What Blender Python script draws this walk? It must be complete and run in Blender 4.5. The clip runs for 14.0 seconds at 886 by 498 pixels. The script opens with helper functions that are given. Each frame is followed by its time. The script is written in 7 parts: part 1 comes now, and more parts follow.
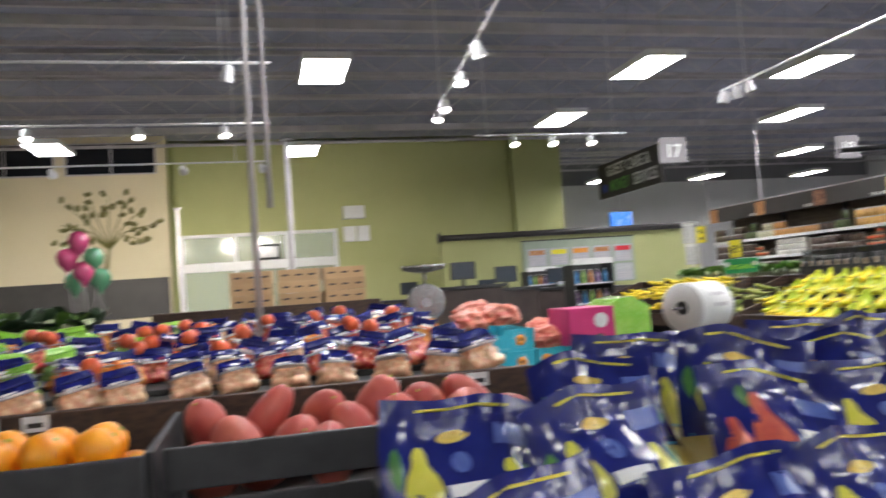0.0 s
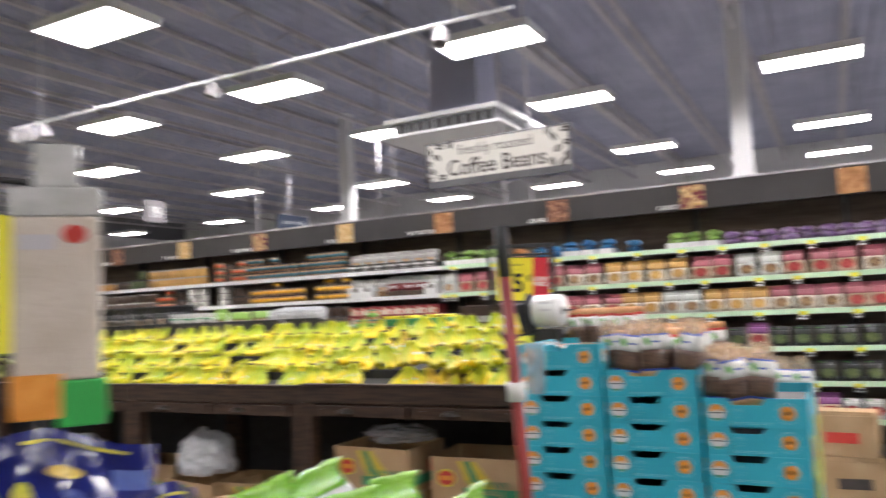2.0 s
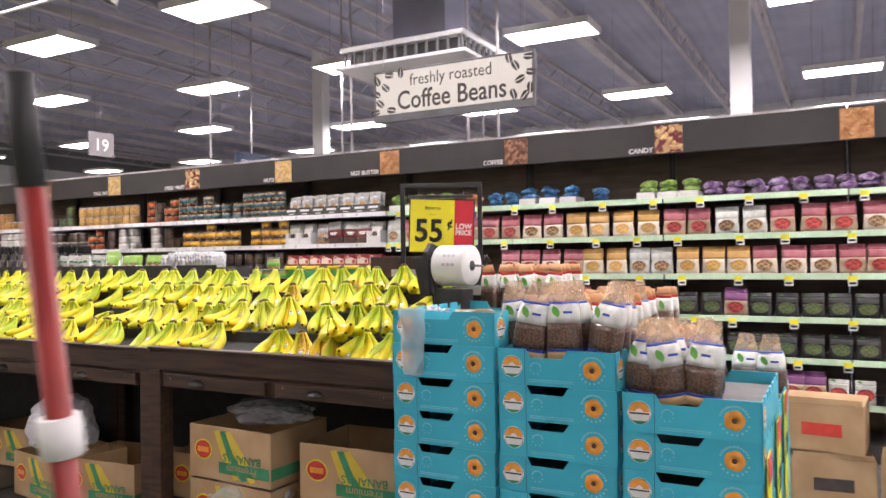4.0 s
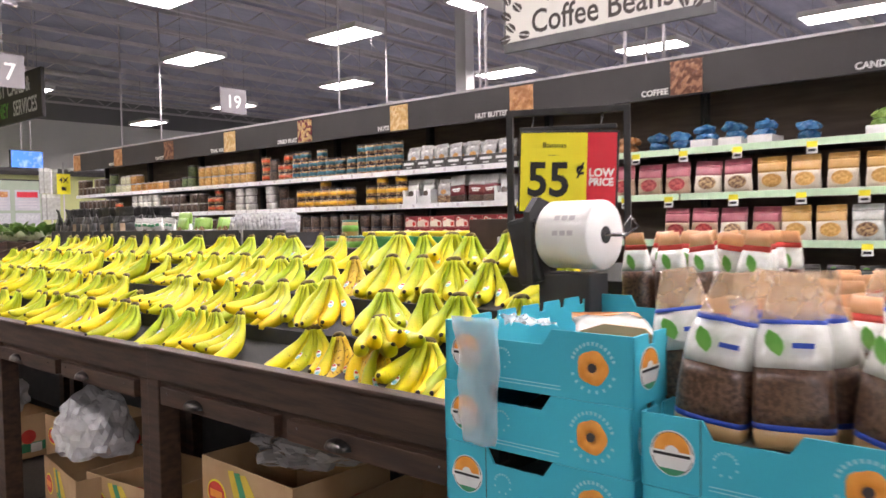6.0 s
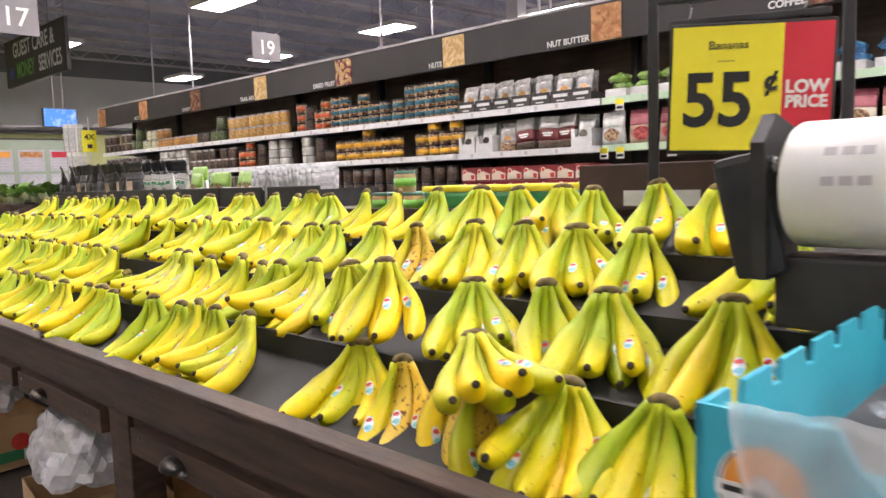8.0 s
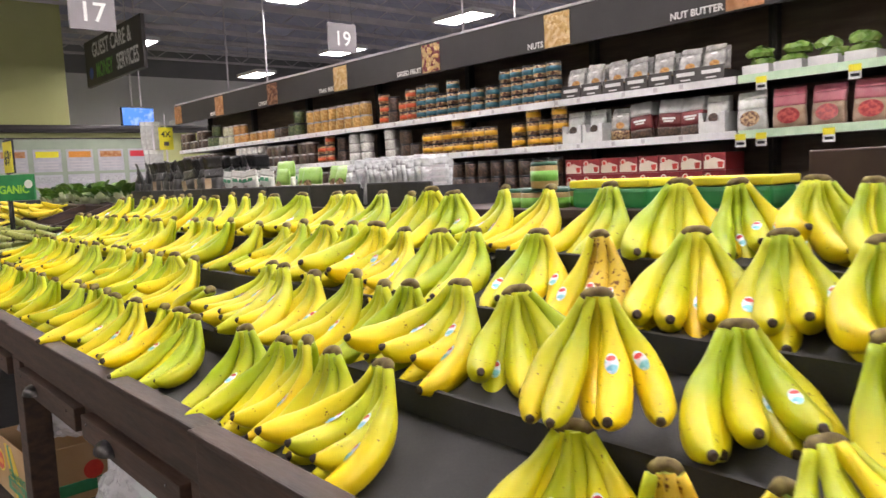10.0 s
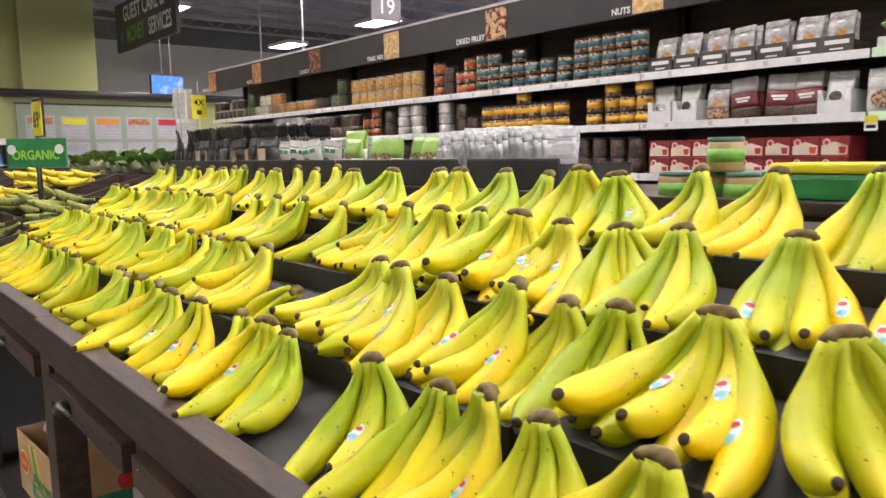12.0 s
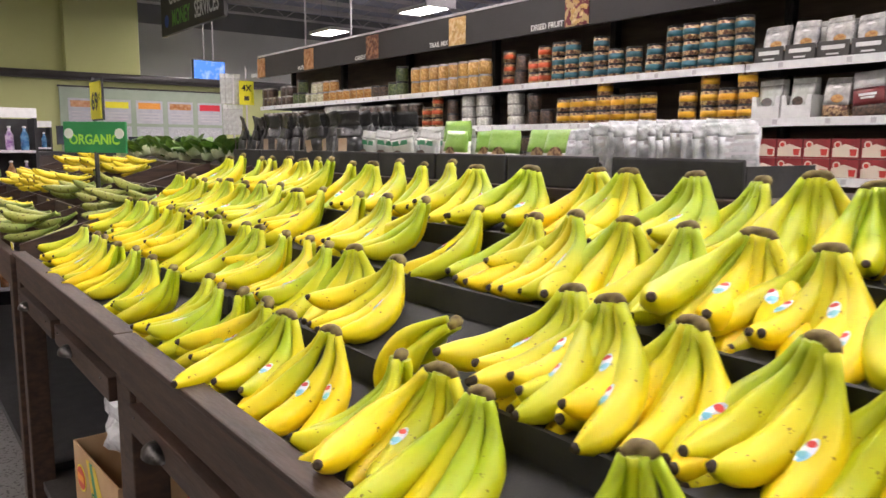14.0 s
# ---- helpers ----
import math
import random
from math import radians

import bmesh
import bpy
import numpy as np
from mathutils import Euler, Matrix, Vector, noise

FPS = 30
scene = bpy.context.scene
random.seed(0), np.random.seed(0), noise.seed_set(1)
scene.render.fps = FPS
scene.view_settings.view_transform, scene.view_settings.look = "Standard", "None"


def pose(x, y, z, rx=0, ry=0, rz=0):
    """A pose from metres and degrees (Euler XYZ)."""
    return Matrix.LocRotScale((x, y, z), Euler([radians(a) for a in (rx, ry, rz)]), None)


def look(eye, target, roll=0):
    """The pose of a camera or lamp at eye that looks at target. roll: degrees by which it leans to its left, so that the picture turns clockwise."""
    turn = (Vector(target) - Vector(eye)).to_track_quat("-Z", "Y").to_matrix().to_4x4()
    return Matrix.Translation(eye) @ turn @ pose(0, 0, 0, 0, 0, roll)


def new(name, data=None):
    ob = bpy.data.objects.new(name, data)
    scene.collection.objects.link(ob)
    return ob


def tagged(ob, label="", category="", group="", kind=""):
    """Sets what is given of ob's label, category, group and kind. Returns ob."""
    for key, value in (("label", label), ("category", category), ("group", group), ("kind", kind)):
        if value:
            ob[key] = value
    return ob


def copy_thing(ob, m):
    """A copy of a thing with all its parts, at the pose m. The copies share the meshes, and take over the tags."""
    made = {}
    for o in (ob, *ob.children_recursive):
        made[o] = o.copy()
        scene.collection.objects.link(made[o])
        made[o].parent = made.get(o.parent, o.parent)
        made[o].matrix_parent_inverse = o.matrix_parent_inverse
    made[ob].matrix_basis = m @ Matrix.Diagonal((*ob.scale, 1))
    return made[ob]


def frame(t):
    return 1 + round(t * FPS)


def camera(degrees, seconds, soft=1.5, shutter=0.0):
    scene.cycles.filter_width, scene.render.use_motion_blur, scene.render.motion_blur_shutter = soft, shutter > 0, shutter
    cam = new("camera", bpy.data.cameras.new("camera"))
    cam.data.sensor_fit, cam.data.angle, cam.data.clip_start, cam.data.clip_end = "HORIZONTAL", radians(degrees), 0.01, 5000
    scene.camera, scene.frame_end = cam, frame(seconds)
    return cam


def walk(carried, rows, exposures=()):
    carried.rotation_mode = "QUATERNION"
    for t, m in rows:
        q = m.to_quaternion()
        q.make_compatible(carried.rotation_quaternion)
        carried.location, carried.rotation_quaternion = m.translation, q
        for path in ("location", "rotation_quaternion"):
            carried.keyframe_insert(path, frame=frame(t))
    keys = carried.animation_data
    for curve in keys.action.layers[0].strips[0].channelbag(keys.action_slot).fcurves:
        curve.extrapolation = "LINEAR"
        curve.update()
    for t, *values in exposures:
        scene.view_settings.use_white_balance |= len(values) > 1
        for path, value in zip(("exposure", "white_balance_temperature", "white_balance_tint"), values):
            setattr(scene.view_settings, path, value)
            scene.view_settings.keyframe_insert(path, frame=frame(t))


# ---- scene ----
cam = camera(61.6, 14.0, shutter=0.5)
PATH = [
    (0, (0.0394, 0.0929, 1.4277), (0.3587, 1.3881, 1.4952), -4.0),
    (0.5, (0.1516, 0.0407, 1.4277), (0.7128, 1.2492, 1.5259), -4.4),
    (1, (0.2852, 0.0227, 1.4243), (1.0888, 1.0842, 1.5392), -4.1),
    (1.5, (0.4883, 0.0808, 1.4277), (1.5023, 0.9432, 1.5412), -3.2),
    (2, (0.6506, 0.1456, 1.4223), (1.8303, 0.7635, 1.5245), -2.7),
    (2.2, (0.7268, 0.1356, 1.423), (1.9539, 0.656, 1.5165), -2.3),
    (4.3, (1.8898, 0.0795, 1.4043), (3.0434, 0.7528, 1.403), -0.3),
    (4.5, (2.0307, 0.0868, 1.4123), (3.1596, 0.8009, 1.4117), 0.0),
    (5, (2.3373, 0.1991, 1.4137), (3.4175, 0.986, 1.4096), 0.0),
    (5.5, (2.6072, 0.3941, 1.427), (3.6493, 1.2298, 1.415), -0.5),
    (6, (2.8624, 0.5645, 1.4137), (3.8764, 1.4329, 1.3616), -1.0),
    (6.5, (3.0441, 0.7776, 1.3996), (4.0354, 1.6707, 1.3228), -1.2),
    (7, (3.2071, 0.9933, 1.397), (4.187, 1.8951, 1.2927), -1.2),
    (7.2, (3.2679, 1.0341, 1.401), (4.2425, 1.9405, 1.2881), -1.4),
    (9.3, (3.5544, 1.6473, 1.3943), (4.4783, 2.6012, 1.248), -2.5),
    (9.5, (3.5745, 1.6807, 1.3963), (4.4843, 2.6486, 1.254), -2.6),
    (10, (3.6272, 1.7608, 1.4016), (4.499, 2.7642, 1.2667), -2.6),
    (10.5, (3.6626, 1.8831, 1.3896), (4.5123, 2.9045, 1.2507), -2.3),
    (11, (3.668, 2.0528, 1.4023), (4.5143, 3.0748, 1.2507), -2.0),
    (11.5, (3.6807, 2.177, 1.3929), (4.527, 3.1984, 1.2293), -1.5),
    (12, (3.7174, 2.2832, 1.3963), (4.5598, 3.3059, 1.2259), -0.9),
    (12.5, (3.7361, 2.3761, 1.399), (4.5638, 3.4115, 1.2313), -0.5),
    (13, (3.7388, 2.4736, 1.403), (4.5584, 3.515, 1.234), -0.0),
    (13.5, (3.7248, 2.6005, 1.413), (4.5377, 3.6466, 1.238), 0.2),
    (14, (3.7107, 2.7047, 1.4056), (4.5137, 3.7562, 1.2206), 0.4),
]
walk(cam, [(t, look(eye, target, roll)) for t, eye, target, roll in PATH], exposures=[(0, 0.28, 6200, 12), (2.2, 0.38, 6400, 17), (4.5, 0.48, 6600, 23), (7.0, 0.44, 6600, 22), (9.5, 0.25, 6650, 20), (14, 0.22, 6650, 20)])

# ---------------------------------------------------------------- light
world = bpy.data.worlds.new("world")
scene.world = world
world.use_nodes = True
world.node_tree.nodes["Background"].inputs["Color"].default_value = (0.5, 0.55, 0.65, 1)
world.node_tree.nodes["Background"].inputs["Strength"].default_value = 0.02
LAMP_POWER = 36.0

# ---------------------------------------------------------------- helpers
MATS = {}


def rgb(c):
    return (c[0], c[1], c[2], 1.0)


def mat(name, col, rough=0.5, col2=None, scale=8.0, metal=0.0, bump=0.0, bscale=None, rnd=0.0, coat=0.0, emit=0.0, detail=4.0, trans=0.0, alpha=1.0, stretch=None, ramp=(0.35, 0.65)):
    """A surface with two colours mixed by noise, a finer grain, bump and a little change from object to object."""
    if name in MATS:
        return MATS[name]
    m = bpy.data.materials.new(name)
    m.use_nodes = True
    nt = m.node_tree
    n, l = nt.nodes, nt.links
    b = n["Principled BSDF"]
    b.inputs["Roughness"].default_value = rough
    b.inputs["Metallic"].default_value = metal
    b.inputs["Base Color"].default_value = rgb(col)
    b.inputs["Coat Weight"].default_value = coat
    b.inputs["Coat Roughness"].default_value = 0.12
    b.inputs["Transmission Weight"].default_value = trans
    b.inputs["Alpha"].default_value = alpha
    if emit:
        b.inputs["Emission Color"].default_value = rgb(col)
        b.inputs["Emission Strength"].default_value = emit
    tc = n.new("ShaderNodeTexCoord")
    src = tc.outputs["Object"]
    if stretch:
        mp = n.new("ShaderNodeMapping")
        mp.inputs["Scale"].default_value = stretch
        l.new(src, mp.inputs["Vector"])
        src = mp.outputs["Vector"]
    out = None
    if col2 is not None:
        t1 = n.new("ShaderNodeTexNoise")
        t1.inputs["Scale"].default_value = scale
        t1.inputs["Detail"].default_value = detail
        l.new(src, t1.inputs["Vector"])
        cr = n.new("ShaderNodeValToRGB")
        cr.color_ramp.elements[0].position, cr.color_ramp.elements[1].position = ramp
        cr.color_ramp.elements[0].color, cr.color_ramp.elements[1].color = rgb(col), rgb(col2)
        l.new(t1.outputs["Fac"], cr.inputs["Fac"])
        out = cr.outputs["Color"]
    if rnd > 0:
        oi = n.new("ShaderNodeObjectInfo")
        mr = n.new("ShaderNodeMapRange")
        mr.inputs["To Min"].default_value, mr.inputs["To Max"].default_value = 1 - rnd, 1 + rnd
        l.new(oi.outputs["Random"], mr.inputs["Value"])
        hs = n.new("ShaderNodeHueSaturation")
        hs.inputs["Color"].default_value = rgb(col)
        l.new(mr.outputs["Result"], hs.inputs["Value"])
        if out is not None:
            l.new(out, hs.inputs["Color"])
        out = hs.outputs["Color"]
    if out is not None:
        l.new(out, b.inputs["Base Color"])
    if bump > 0:
        t2 = n.new("ShaderNodeTexNoise")
        t2.inputs["Scale"].default_value = bscale or scale * 6
        t2.inputs["Detail"].default_value = 5.0
        l.new(src, t2.inputs["Vector"])
        bp = n.new("ShaderNodeBump")
        bp.inputs["Strength"].default_value = bump
        bp.inputs["Distance"].default_value = 0.004
        l.new(t2.outputs["Fac"], bp.inputs["Height"])
        l.new(bp.outputs["Normal"], b.inputs["Normal"])
        rr = n.new("ShaderNodeMapRange")
        rr.inputs["To Min"].default_value, rr.inputs["To Max"].default_value = max(0.02, rough - 0.1), min(1, rough + 0.12)
        l.new(t2.outputs["Fac"], rr.inputs["Value"])
        l.new(rr.outputs["Result"], b.inputs["Roughness"])
    MATS[name] = m
    return m


def mesh_of(name, bm, materials, smooth=False):
    me = bpy.data.meshes.new(name)
    bmesh.ops.recalc_face_normals(bm, faces=bm.faces)
    if smooth:
        for f in bm.faces:
            f.smooth = True
    bm.to_mesh(me)
    bm.free()
    for m in materials if isinstance(materials, (list, tuple)) else [materials]:
        me.materials.append(m)
    return me


def part(name, bm, material, parent, label="", smooth=False, m=None):
    me = bm if isinstance(bm, bpy.types.Mesh) else mesh_of(name, bm, material, smooth)
    ob = new(name, me)
    ob.parent = parent
    if m is not None:
        ob.matrix_basis = m
    if label:
        tagged(ob, label)
    return ob


def thing(name, label, category, m=None, group="", kind=""):
    ob = new(name)
    ob.empty_display_size = 0.05
    if m is not None:
        ob.matrix_basis = m
    return tagged(ob, label, category, group, kind)


def solid(name, bm, material, label, category="", kind="", group="", smooth=False, m=None):
    ob = new(name, mesh_of(name, bm, material, smooth))
    if m is not None:
        ob.matrix_basis = m
    return tagged(ob, label, category, group, kind)


def add_box(bm, x0, x1, y0, y1, z0, z1, bevel=0.0, mi=0, m=None):
    r = bmesh.ops.create_cube(bm, size=1.0)
    vs = r["verts"]
    t = Matrix.Translation(((x0 + x1) / 2, (y0 + y1) / 2, (z0 + z1) / 2)) @ Matrix.Diagonal((abs(x1 - x0), abs(y1 - y0), abs(z1 - z0), 1))
    bmesh.ops.transform(bm, matrix=t, verts=vs)
    fs = list({f for v in vs for f in v.link_faces})
    if bevel > 0:
        es = list({e for v in vs for e in v.link_edges})
        g = bmesh.ops.bevel(bm, geom=es, offset=bevel, segments=2, affect="EDGES", profile=0.6)
        fs = list({f for f in g["faces"]} | {f for f in fs if f.is_valid})
        vs = list({v for f in fs for v in f.verts})
    for f in fs:
        if f.is_valid:
            f.material_index = mi
    if m is not None:
        bmesh.ops.transform(bm, matrix=m, verts=vs)
    return vs


def box(x0, x1, y0, y1, z0, z1, bevel=0.0, m=None):
    bm = bmesh.new()
    add_box(bm, x0, x1, y0, y1, z0, z1, bevel, 0, m)
    return bm


def add_lathe(bm, prof, seg=16, m=None, mi=0):
    """A turned shape about z from pairs of radius and height."""
    rings = []
    for r, z in prof:
        rings.append([bm.verts.new((r * math.cos(2 * math.pi * i / seg), r * math.sin(2 * math.pi * i / seg), z)) for i in range(seg)])
    for a, b in zip(rings, rings[1:]):
        for i in range(seg):
            f = bm.faces.new((a[i], a[(i + 1) % seg], b[(i + 1) % seg], b[i]))
            f.material_index = mi
            f.smooth = True
    for ring in (rings[0], rings[-1]):
        f = bm.faces.new(ring)
        f.material_index = mi
    if m is not None:
        bmesh.ops.transform(bm, matrix=m, verts=[v for r in rings for v in r])
    return [v for r in rings for v in r]


def lathe(prof, seg=16, m=None):
    bm = bmesh.new()
    add_lathe(bm, prof, seg, m)
    return bm


def add_tube(bm, pts, rads, seg=8, mi=0, caps=True):
    """A tube along points with a radius at each."""
    pts = [Vector(p) for p in pts]
    if not isinstance(rads, (list, tuple)):
        rads = [rads] * len(pts)
    rings = []
    up = Vector((0.13, 0.31, 0.94))
    for i, p in enumerate(pts):
        d = (pts[min(i + 1, len(pts) - 1)] - pts[max(i - 1, 0)]).normalized()
        s = d.cross(up)
        if s.length < 0.05:
            s = d.cross(Vector((1, 0, 0)))
        s.normalize()
        u = s.cross(d)
        rings.append([bm.verts.new(p + rads[i] * (math.cos(2 * math.pi * k / seg) * s + math.sin(2 * math.pi * k / seg) * u)) for k in range(seg)])
    for a, b in zip(rings, rings[1:]):
        for k in range(seg):
            f = bm.faces.new((a[k], a[(k + 1) % seg], b[(k + 1) % seg], b[k]))
            f.material_index, f.smooth = mi, True
    if caps:
        for r in (rings[0], rings[-1]):
            bm.faces.new(r).material_index = mi
    return rings


def tube(pts, rads, seg=8):
    bm = bmesh.new()
    add_tube(bm, pts, rads, seg)
    return bm


LETTERS = {}


def writing(name, body, size, material, parent, m, align="CENTER", bold=0.0, squeeze=1.0, label=""):
    """Letters as a mesh in the local xy plane of m."""
    key = (name, body, size, material.name, align, bold, squeeze)
    if key in LETTERS:
        return part(name, LETTERS[key], None, parent, label, m=m)
    cu = bpy.data.curves.new(name, "FONT")
    cu.body, cu.size, cu.align_x, cu.align_y, cu.offset = body, size, align, "CENTER", bold
    cu.extrude, cu.resolution_u = 0.0006, 3
    ob = bpy.data.objects.new(name, cu)
    scene.collection.objects.link(ob)
    me = bpy.data.meshes.new_from_object(ob.evaluated_get(bpy.context.evaluated_depsgraph_get()))
    bpy.data.objects.remove(ob)
    bpy.data.curves.remove(cu)
    me.materials.clear()
    me.materials.append(material)
    me.transform(Matrix.Diagonal((squeeze, 1, 1, 1)))
    LETTERS[key] = me
    return part(name, me, None, parent, label, m=m)


def disc(r, z0, z1, seg=24, m=None):
    return lathe([(r, z0), (r, z1)], seg, m)


def facing_left(x, y, z):
    """Local xy plane upright, read from the aisle at smaller x."""
    return Matrix.Translation((x, y, z)) @ Matrix(((0, 0, -1, 0), (-1, 0, 0, 0), (0, 1, 0, 0), (0, 0, 0, 1)))


def facing_front(x, y, z):
    """Local xy plane upright, read from smaller y."""
    return Matrix.Translation((x, y, z)) @ Matrix(((1, 0, 0, 0), (0, 0, -1, 0), (0, 1, 0, 0), (0, 0, 0, 1)))


# ---------------------------------------------------------------- materials
M_FLOOR = mat("polished_floor", (0.14, 0.136, 0.132), 0.28, (0.20, 0.195, 0.19), 2.5, bump=0.06, bscale=60)
M_CEIL = mat("ceiling_paint", (0.36, 0.37, 0.48), 0.8, (0.43, 0.44, 0.55), 1.2, bump=0.1, bscale=20)
M_STEEL = mat("painted_steel", (0.50, 0.48, 0.50), 0.6, (0.58, 0.55, 0.57), 3.0, bump=0.05, bscale=30)
M_GREEN = mat("green_wall_paint", (0.44, 0.46, 0.20), 0.75, (0.47, 0.49, 0.22), 0.8, bump=0.05, bscale=40)
M_YELLOW_WALL = mat("cream_wall_paint", (0.68, 0.60, 0.40), 0.75, (0.71, 0.63, 0.44), 0.8, bump=0.05, bscale=40)
M_GREYWALL = mat("grey_white_wall_paint", (0.74, 0.74, 0.74), 0.75, (0.78, 0.78, 0.78), 0.8, bump=0.05, bscale=40)
M_DARKWALL = mat("dark_wall_paint", (0.20, 0.20, 0.21), 0.8, (0.23, 0.23, 0.24), 0.8, bump=0.05, bscale=40)
M_WOOD = mat("dark_stained_wood", (0.023, 0.011, 0.0055), 0.6, (0.060, 0.030, 0.016), 9.0, bump=0.18, bscale=60, stretch=(3, 0.5, 6), rnd=0.12)
M_BLACK = mat("black_plastic", (0.016, 0.016, 0.017), 0.55, (0.03, 0.03, 0.031), 14, bump=0.08, bscale=220)
M_TRAY = mat("black_rubber_tray", (0.013, 0.013, 0.012), 0.72, (0.028, 0.028, 0.025), 6, bump=0.15, bscale=300)
M_SHELF = mat("black_shelf_steel", (0.035, 0.034, 0.034), 0.45, (0.05, 0.048, 0.046), 9, bump=0.04, bscale=90)
M_BACK = mat("brown_back_panel", (0.11, 0.08, 0.06), 0.6, (0.17, 0.125, 0.095), 3, bump=0.1, bscale=50, stretch=(1, 1, 8))
M_FASCIA = mat("dark_brown_fascia", (0.028, 0.025, 0.025), 0.5, (0.04, 0.036, 0.035), 2.0, bump=0.03, bscale=90)
M_LIPW = mat("white_price_rail", (0.72, 0.72, 0.72), 0.35, (0.8, 0.8, 0.8), 30, bump=0.03)
M_LIPG = mat("pale_green_price_rail", (0.52, 0.72, 0.50), 0.35, (0.6, 0.78, 0.56), 30, bump=0.03)
M_WHITE = mat("white_paper", (0.78, 0.78, 0.76), 0.6, (0.7, 0.7, 0.68), 30, bump=0.03)
M_OFFWHITE = mat("cream_sign_board", (0.72, 0.70, 0.64), 0.6, (0.76, 0.74, 0.69), 6)
M_GREYFRAME = mat("grey_sign_frame", (0.10, 0.10, 0.105), 0.5, (0.13, 0.13, 0.135), 8)
M_INK = mat("dark_brown_ink", (0.05, 0.04, 0.035), 0.6, (0.07, 0.055, 0.05), 20)
M_BLACKINK = mat("black_ink", (0.012, 0.012, 0.012), 0.5)
M_YELLOW = mat("yellow_sign_card", (0.80, 0.72, 0.02), 0.5, (0.84, 0.75, 0.03), 6)
M_RED = mat("red_sign_card", (0.62, 0.02, 0.04), 0.5, (0.66, 0.03, 0.05), 6)
M_REDPAINT = mat("red_painted_pole", (0.26, 0.02, 0.018), 0.4, (0.32, 0.03, 0.025), 10)
M_LAMP = mat("lamp_diffuser", (1.0, 0.98, 0.95), 0.5, emit=LAMP_POWER)
M_SPOT = mat("spot_lamp_glow", (1.0, 0.93, 0.82), 0.5, emit=30.0)
M_CHROME = mat("worn_chrome", (0.35, 0.35, 0.35), 0.25, (0.25, 0.25, 0.25), 30, metal=1.0, bump=0.05)
M_CYAN = mat("turquoise_printed_card", (0.03, 0.42, 0.55), 0.42, (0.04, 0.46, 0.59), 5, bump=0.06, bscale=120, rnd=0.08)
M_CYANL = mat("pale_turquoise_print", (0.30, 0.60, 0.66), 0.55)
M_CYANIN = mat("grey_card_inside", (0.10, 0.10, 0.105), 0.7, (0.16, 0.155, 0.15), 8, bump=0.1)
M_CARD = mat("brown_cardboard", (0.44, 0.28, 0.14), 0.75, (0.52, 0.35, 0.19), 5, bump=0.1, bscale=90, rnd=0.1)
M_ORANGE = mat("orange_print", (0.75, 0.28, 0.03), 0.5, (0.85, 0.36, 0.06), 40)
M_ORANGED = mat("deep_orange_print", (0.55, 0.16, 0.02), 0.5)
M_GREENINK = mat("green_print", (0.03, 0.22, 0.10), 0.5, (0.04, 0.27, 0.13), 20)
M_LEAF = mat("leaf_green_print", (0.10, 0.38, 0.05), 0.5, (0.16, 0.45, 0.08), 30)
M_REDINK = mat("red_print", (0.55, 0.04, 0.03), 0.5, (0.62, 0.06, 0.04), 30)
M_BLUEINK = mat("blue_print", (0.02, 0.07, 0.42), 0.45)
M_PLASTIC = mat("crumpled_clear_film", (0.75, 0.76, 0.78), 0.28, (0.86, 0.87, 0.88), 14, bump=0.5, bscale=30, alpha=0.62, coat=0.4)
M_FILM = mat("thin_clear_film", (0.85, 0.88, 0.9), 0.15, (0.95, 0.95, 0.95), 10, bump=0.4, bscale=25, alpha=0.35, coat=0.6)
M_ROLL = mat("white_bag_roll", (0.80, 0.80, 0.77), 0.32, (0.74, 0.74, 0.72), 8, bump=0.08, bscale=60, coat=0.2)

# ---------------------------------------------------------------- the hall
X0, X1, Y0, Y1, HIGH = -9.0, 24.0, -7.0, 25.0, 5.55
solid("floor", box(X0, X1, Y0, Y1, -0.1, 0.0), M_FLOOR, "dark polished shop floor", kind="structure")


def ceiling():
    bm = bmesh.new()
    # ribbed deck
    n = 150
    step = (Y1 - Y0) / n
    prev = None
    for i in range(n + 1):
        for dz, dy in ((0.0, 0.0), (0.018, 0.25), (0.018, 0.5), (0.0, 0.75)):
            y = Y0 + (i + dy) * step
            a, b = bm.verts.new((X0, y, HIGH + dz)), bm.verts.new((X1, y, HIGH + dz))
            if prev:
                bm.faces.new((prev[0], prev[1], b, a))
            prev = (a, b)
    add_box(bm, X0, X1, Y0, Y1, HIGH + 0.1, HIGH + 0.2)
    # open web joists across the hall
    y = Y0 + 1.0
    while y < Y1:
        add_box(bm, X0, X1, y - 0.04, y + 0.04, HIGH - 0.07, HIGH - 0.005, mi=1)
        add_box(bm, X0, X1, y - 0.035, y + 0.035, HIGH - 0.42, HIGH - 0.36, mi=1)
        k = 0
        x = X0
        while x < X1 - 0.5:
            z0, z1 = (HIGH - 0.37, HIGH - 0.06) if k % 2 else (HIGH - 0.06, HIGH - 0.37)
            add_tube(bm, [(x, y, z0), (x + 0.45, y, z1)], 0.013, 4, 1)
            x += 0.45
            k += 1
        y += 1.43
    # main girders
    for y in (3.8, 10.0, 16.3):
        add_box(bm, X0, X1, y - 0.06, y + 0.06, HIGH - 0.56, HIGH - 0.43, mi=1)
    return bm


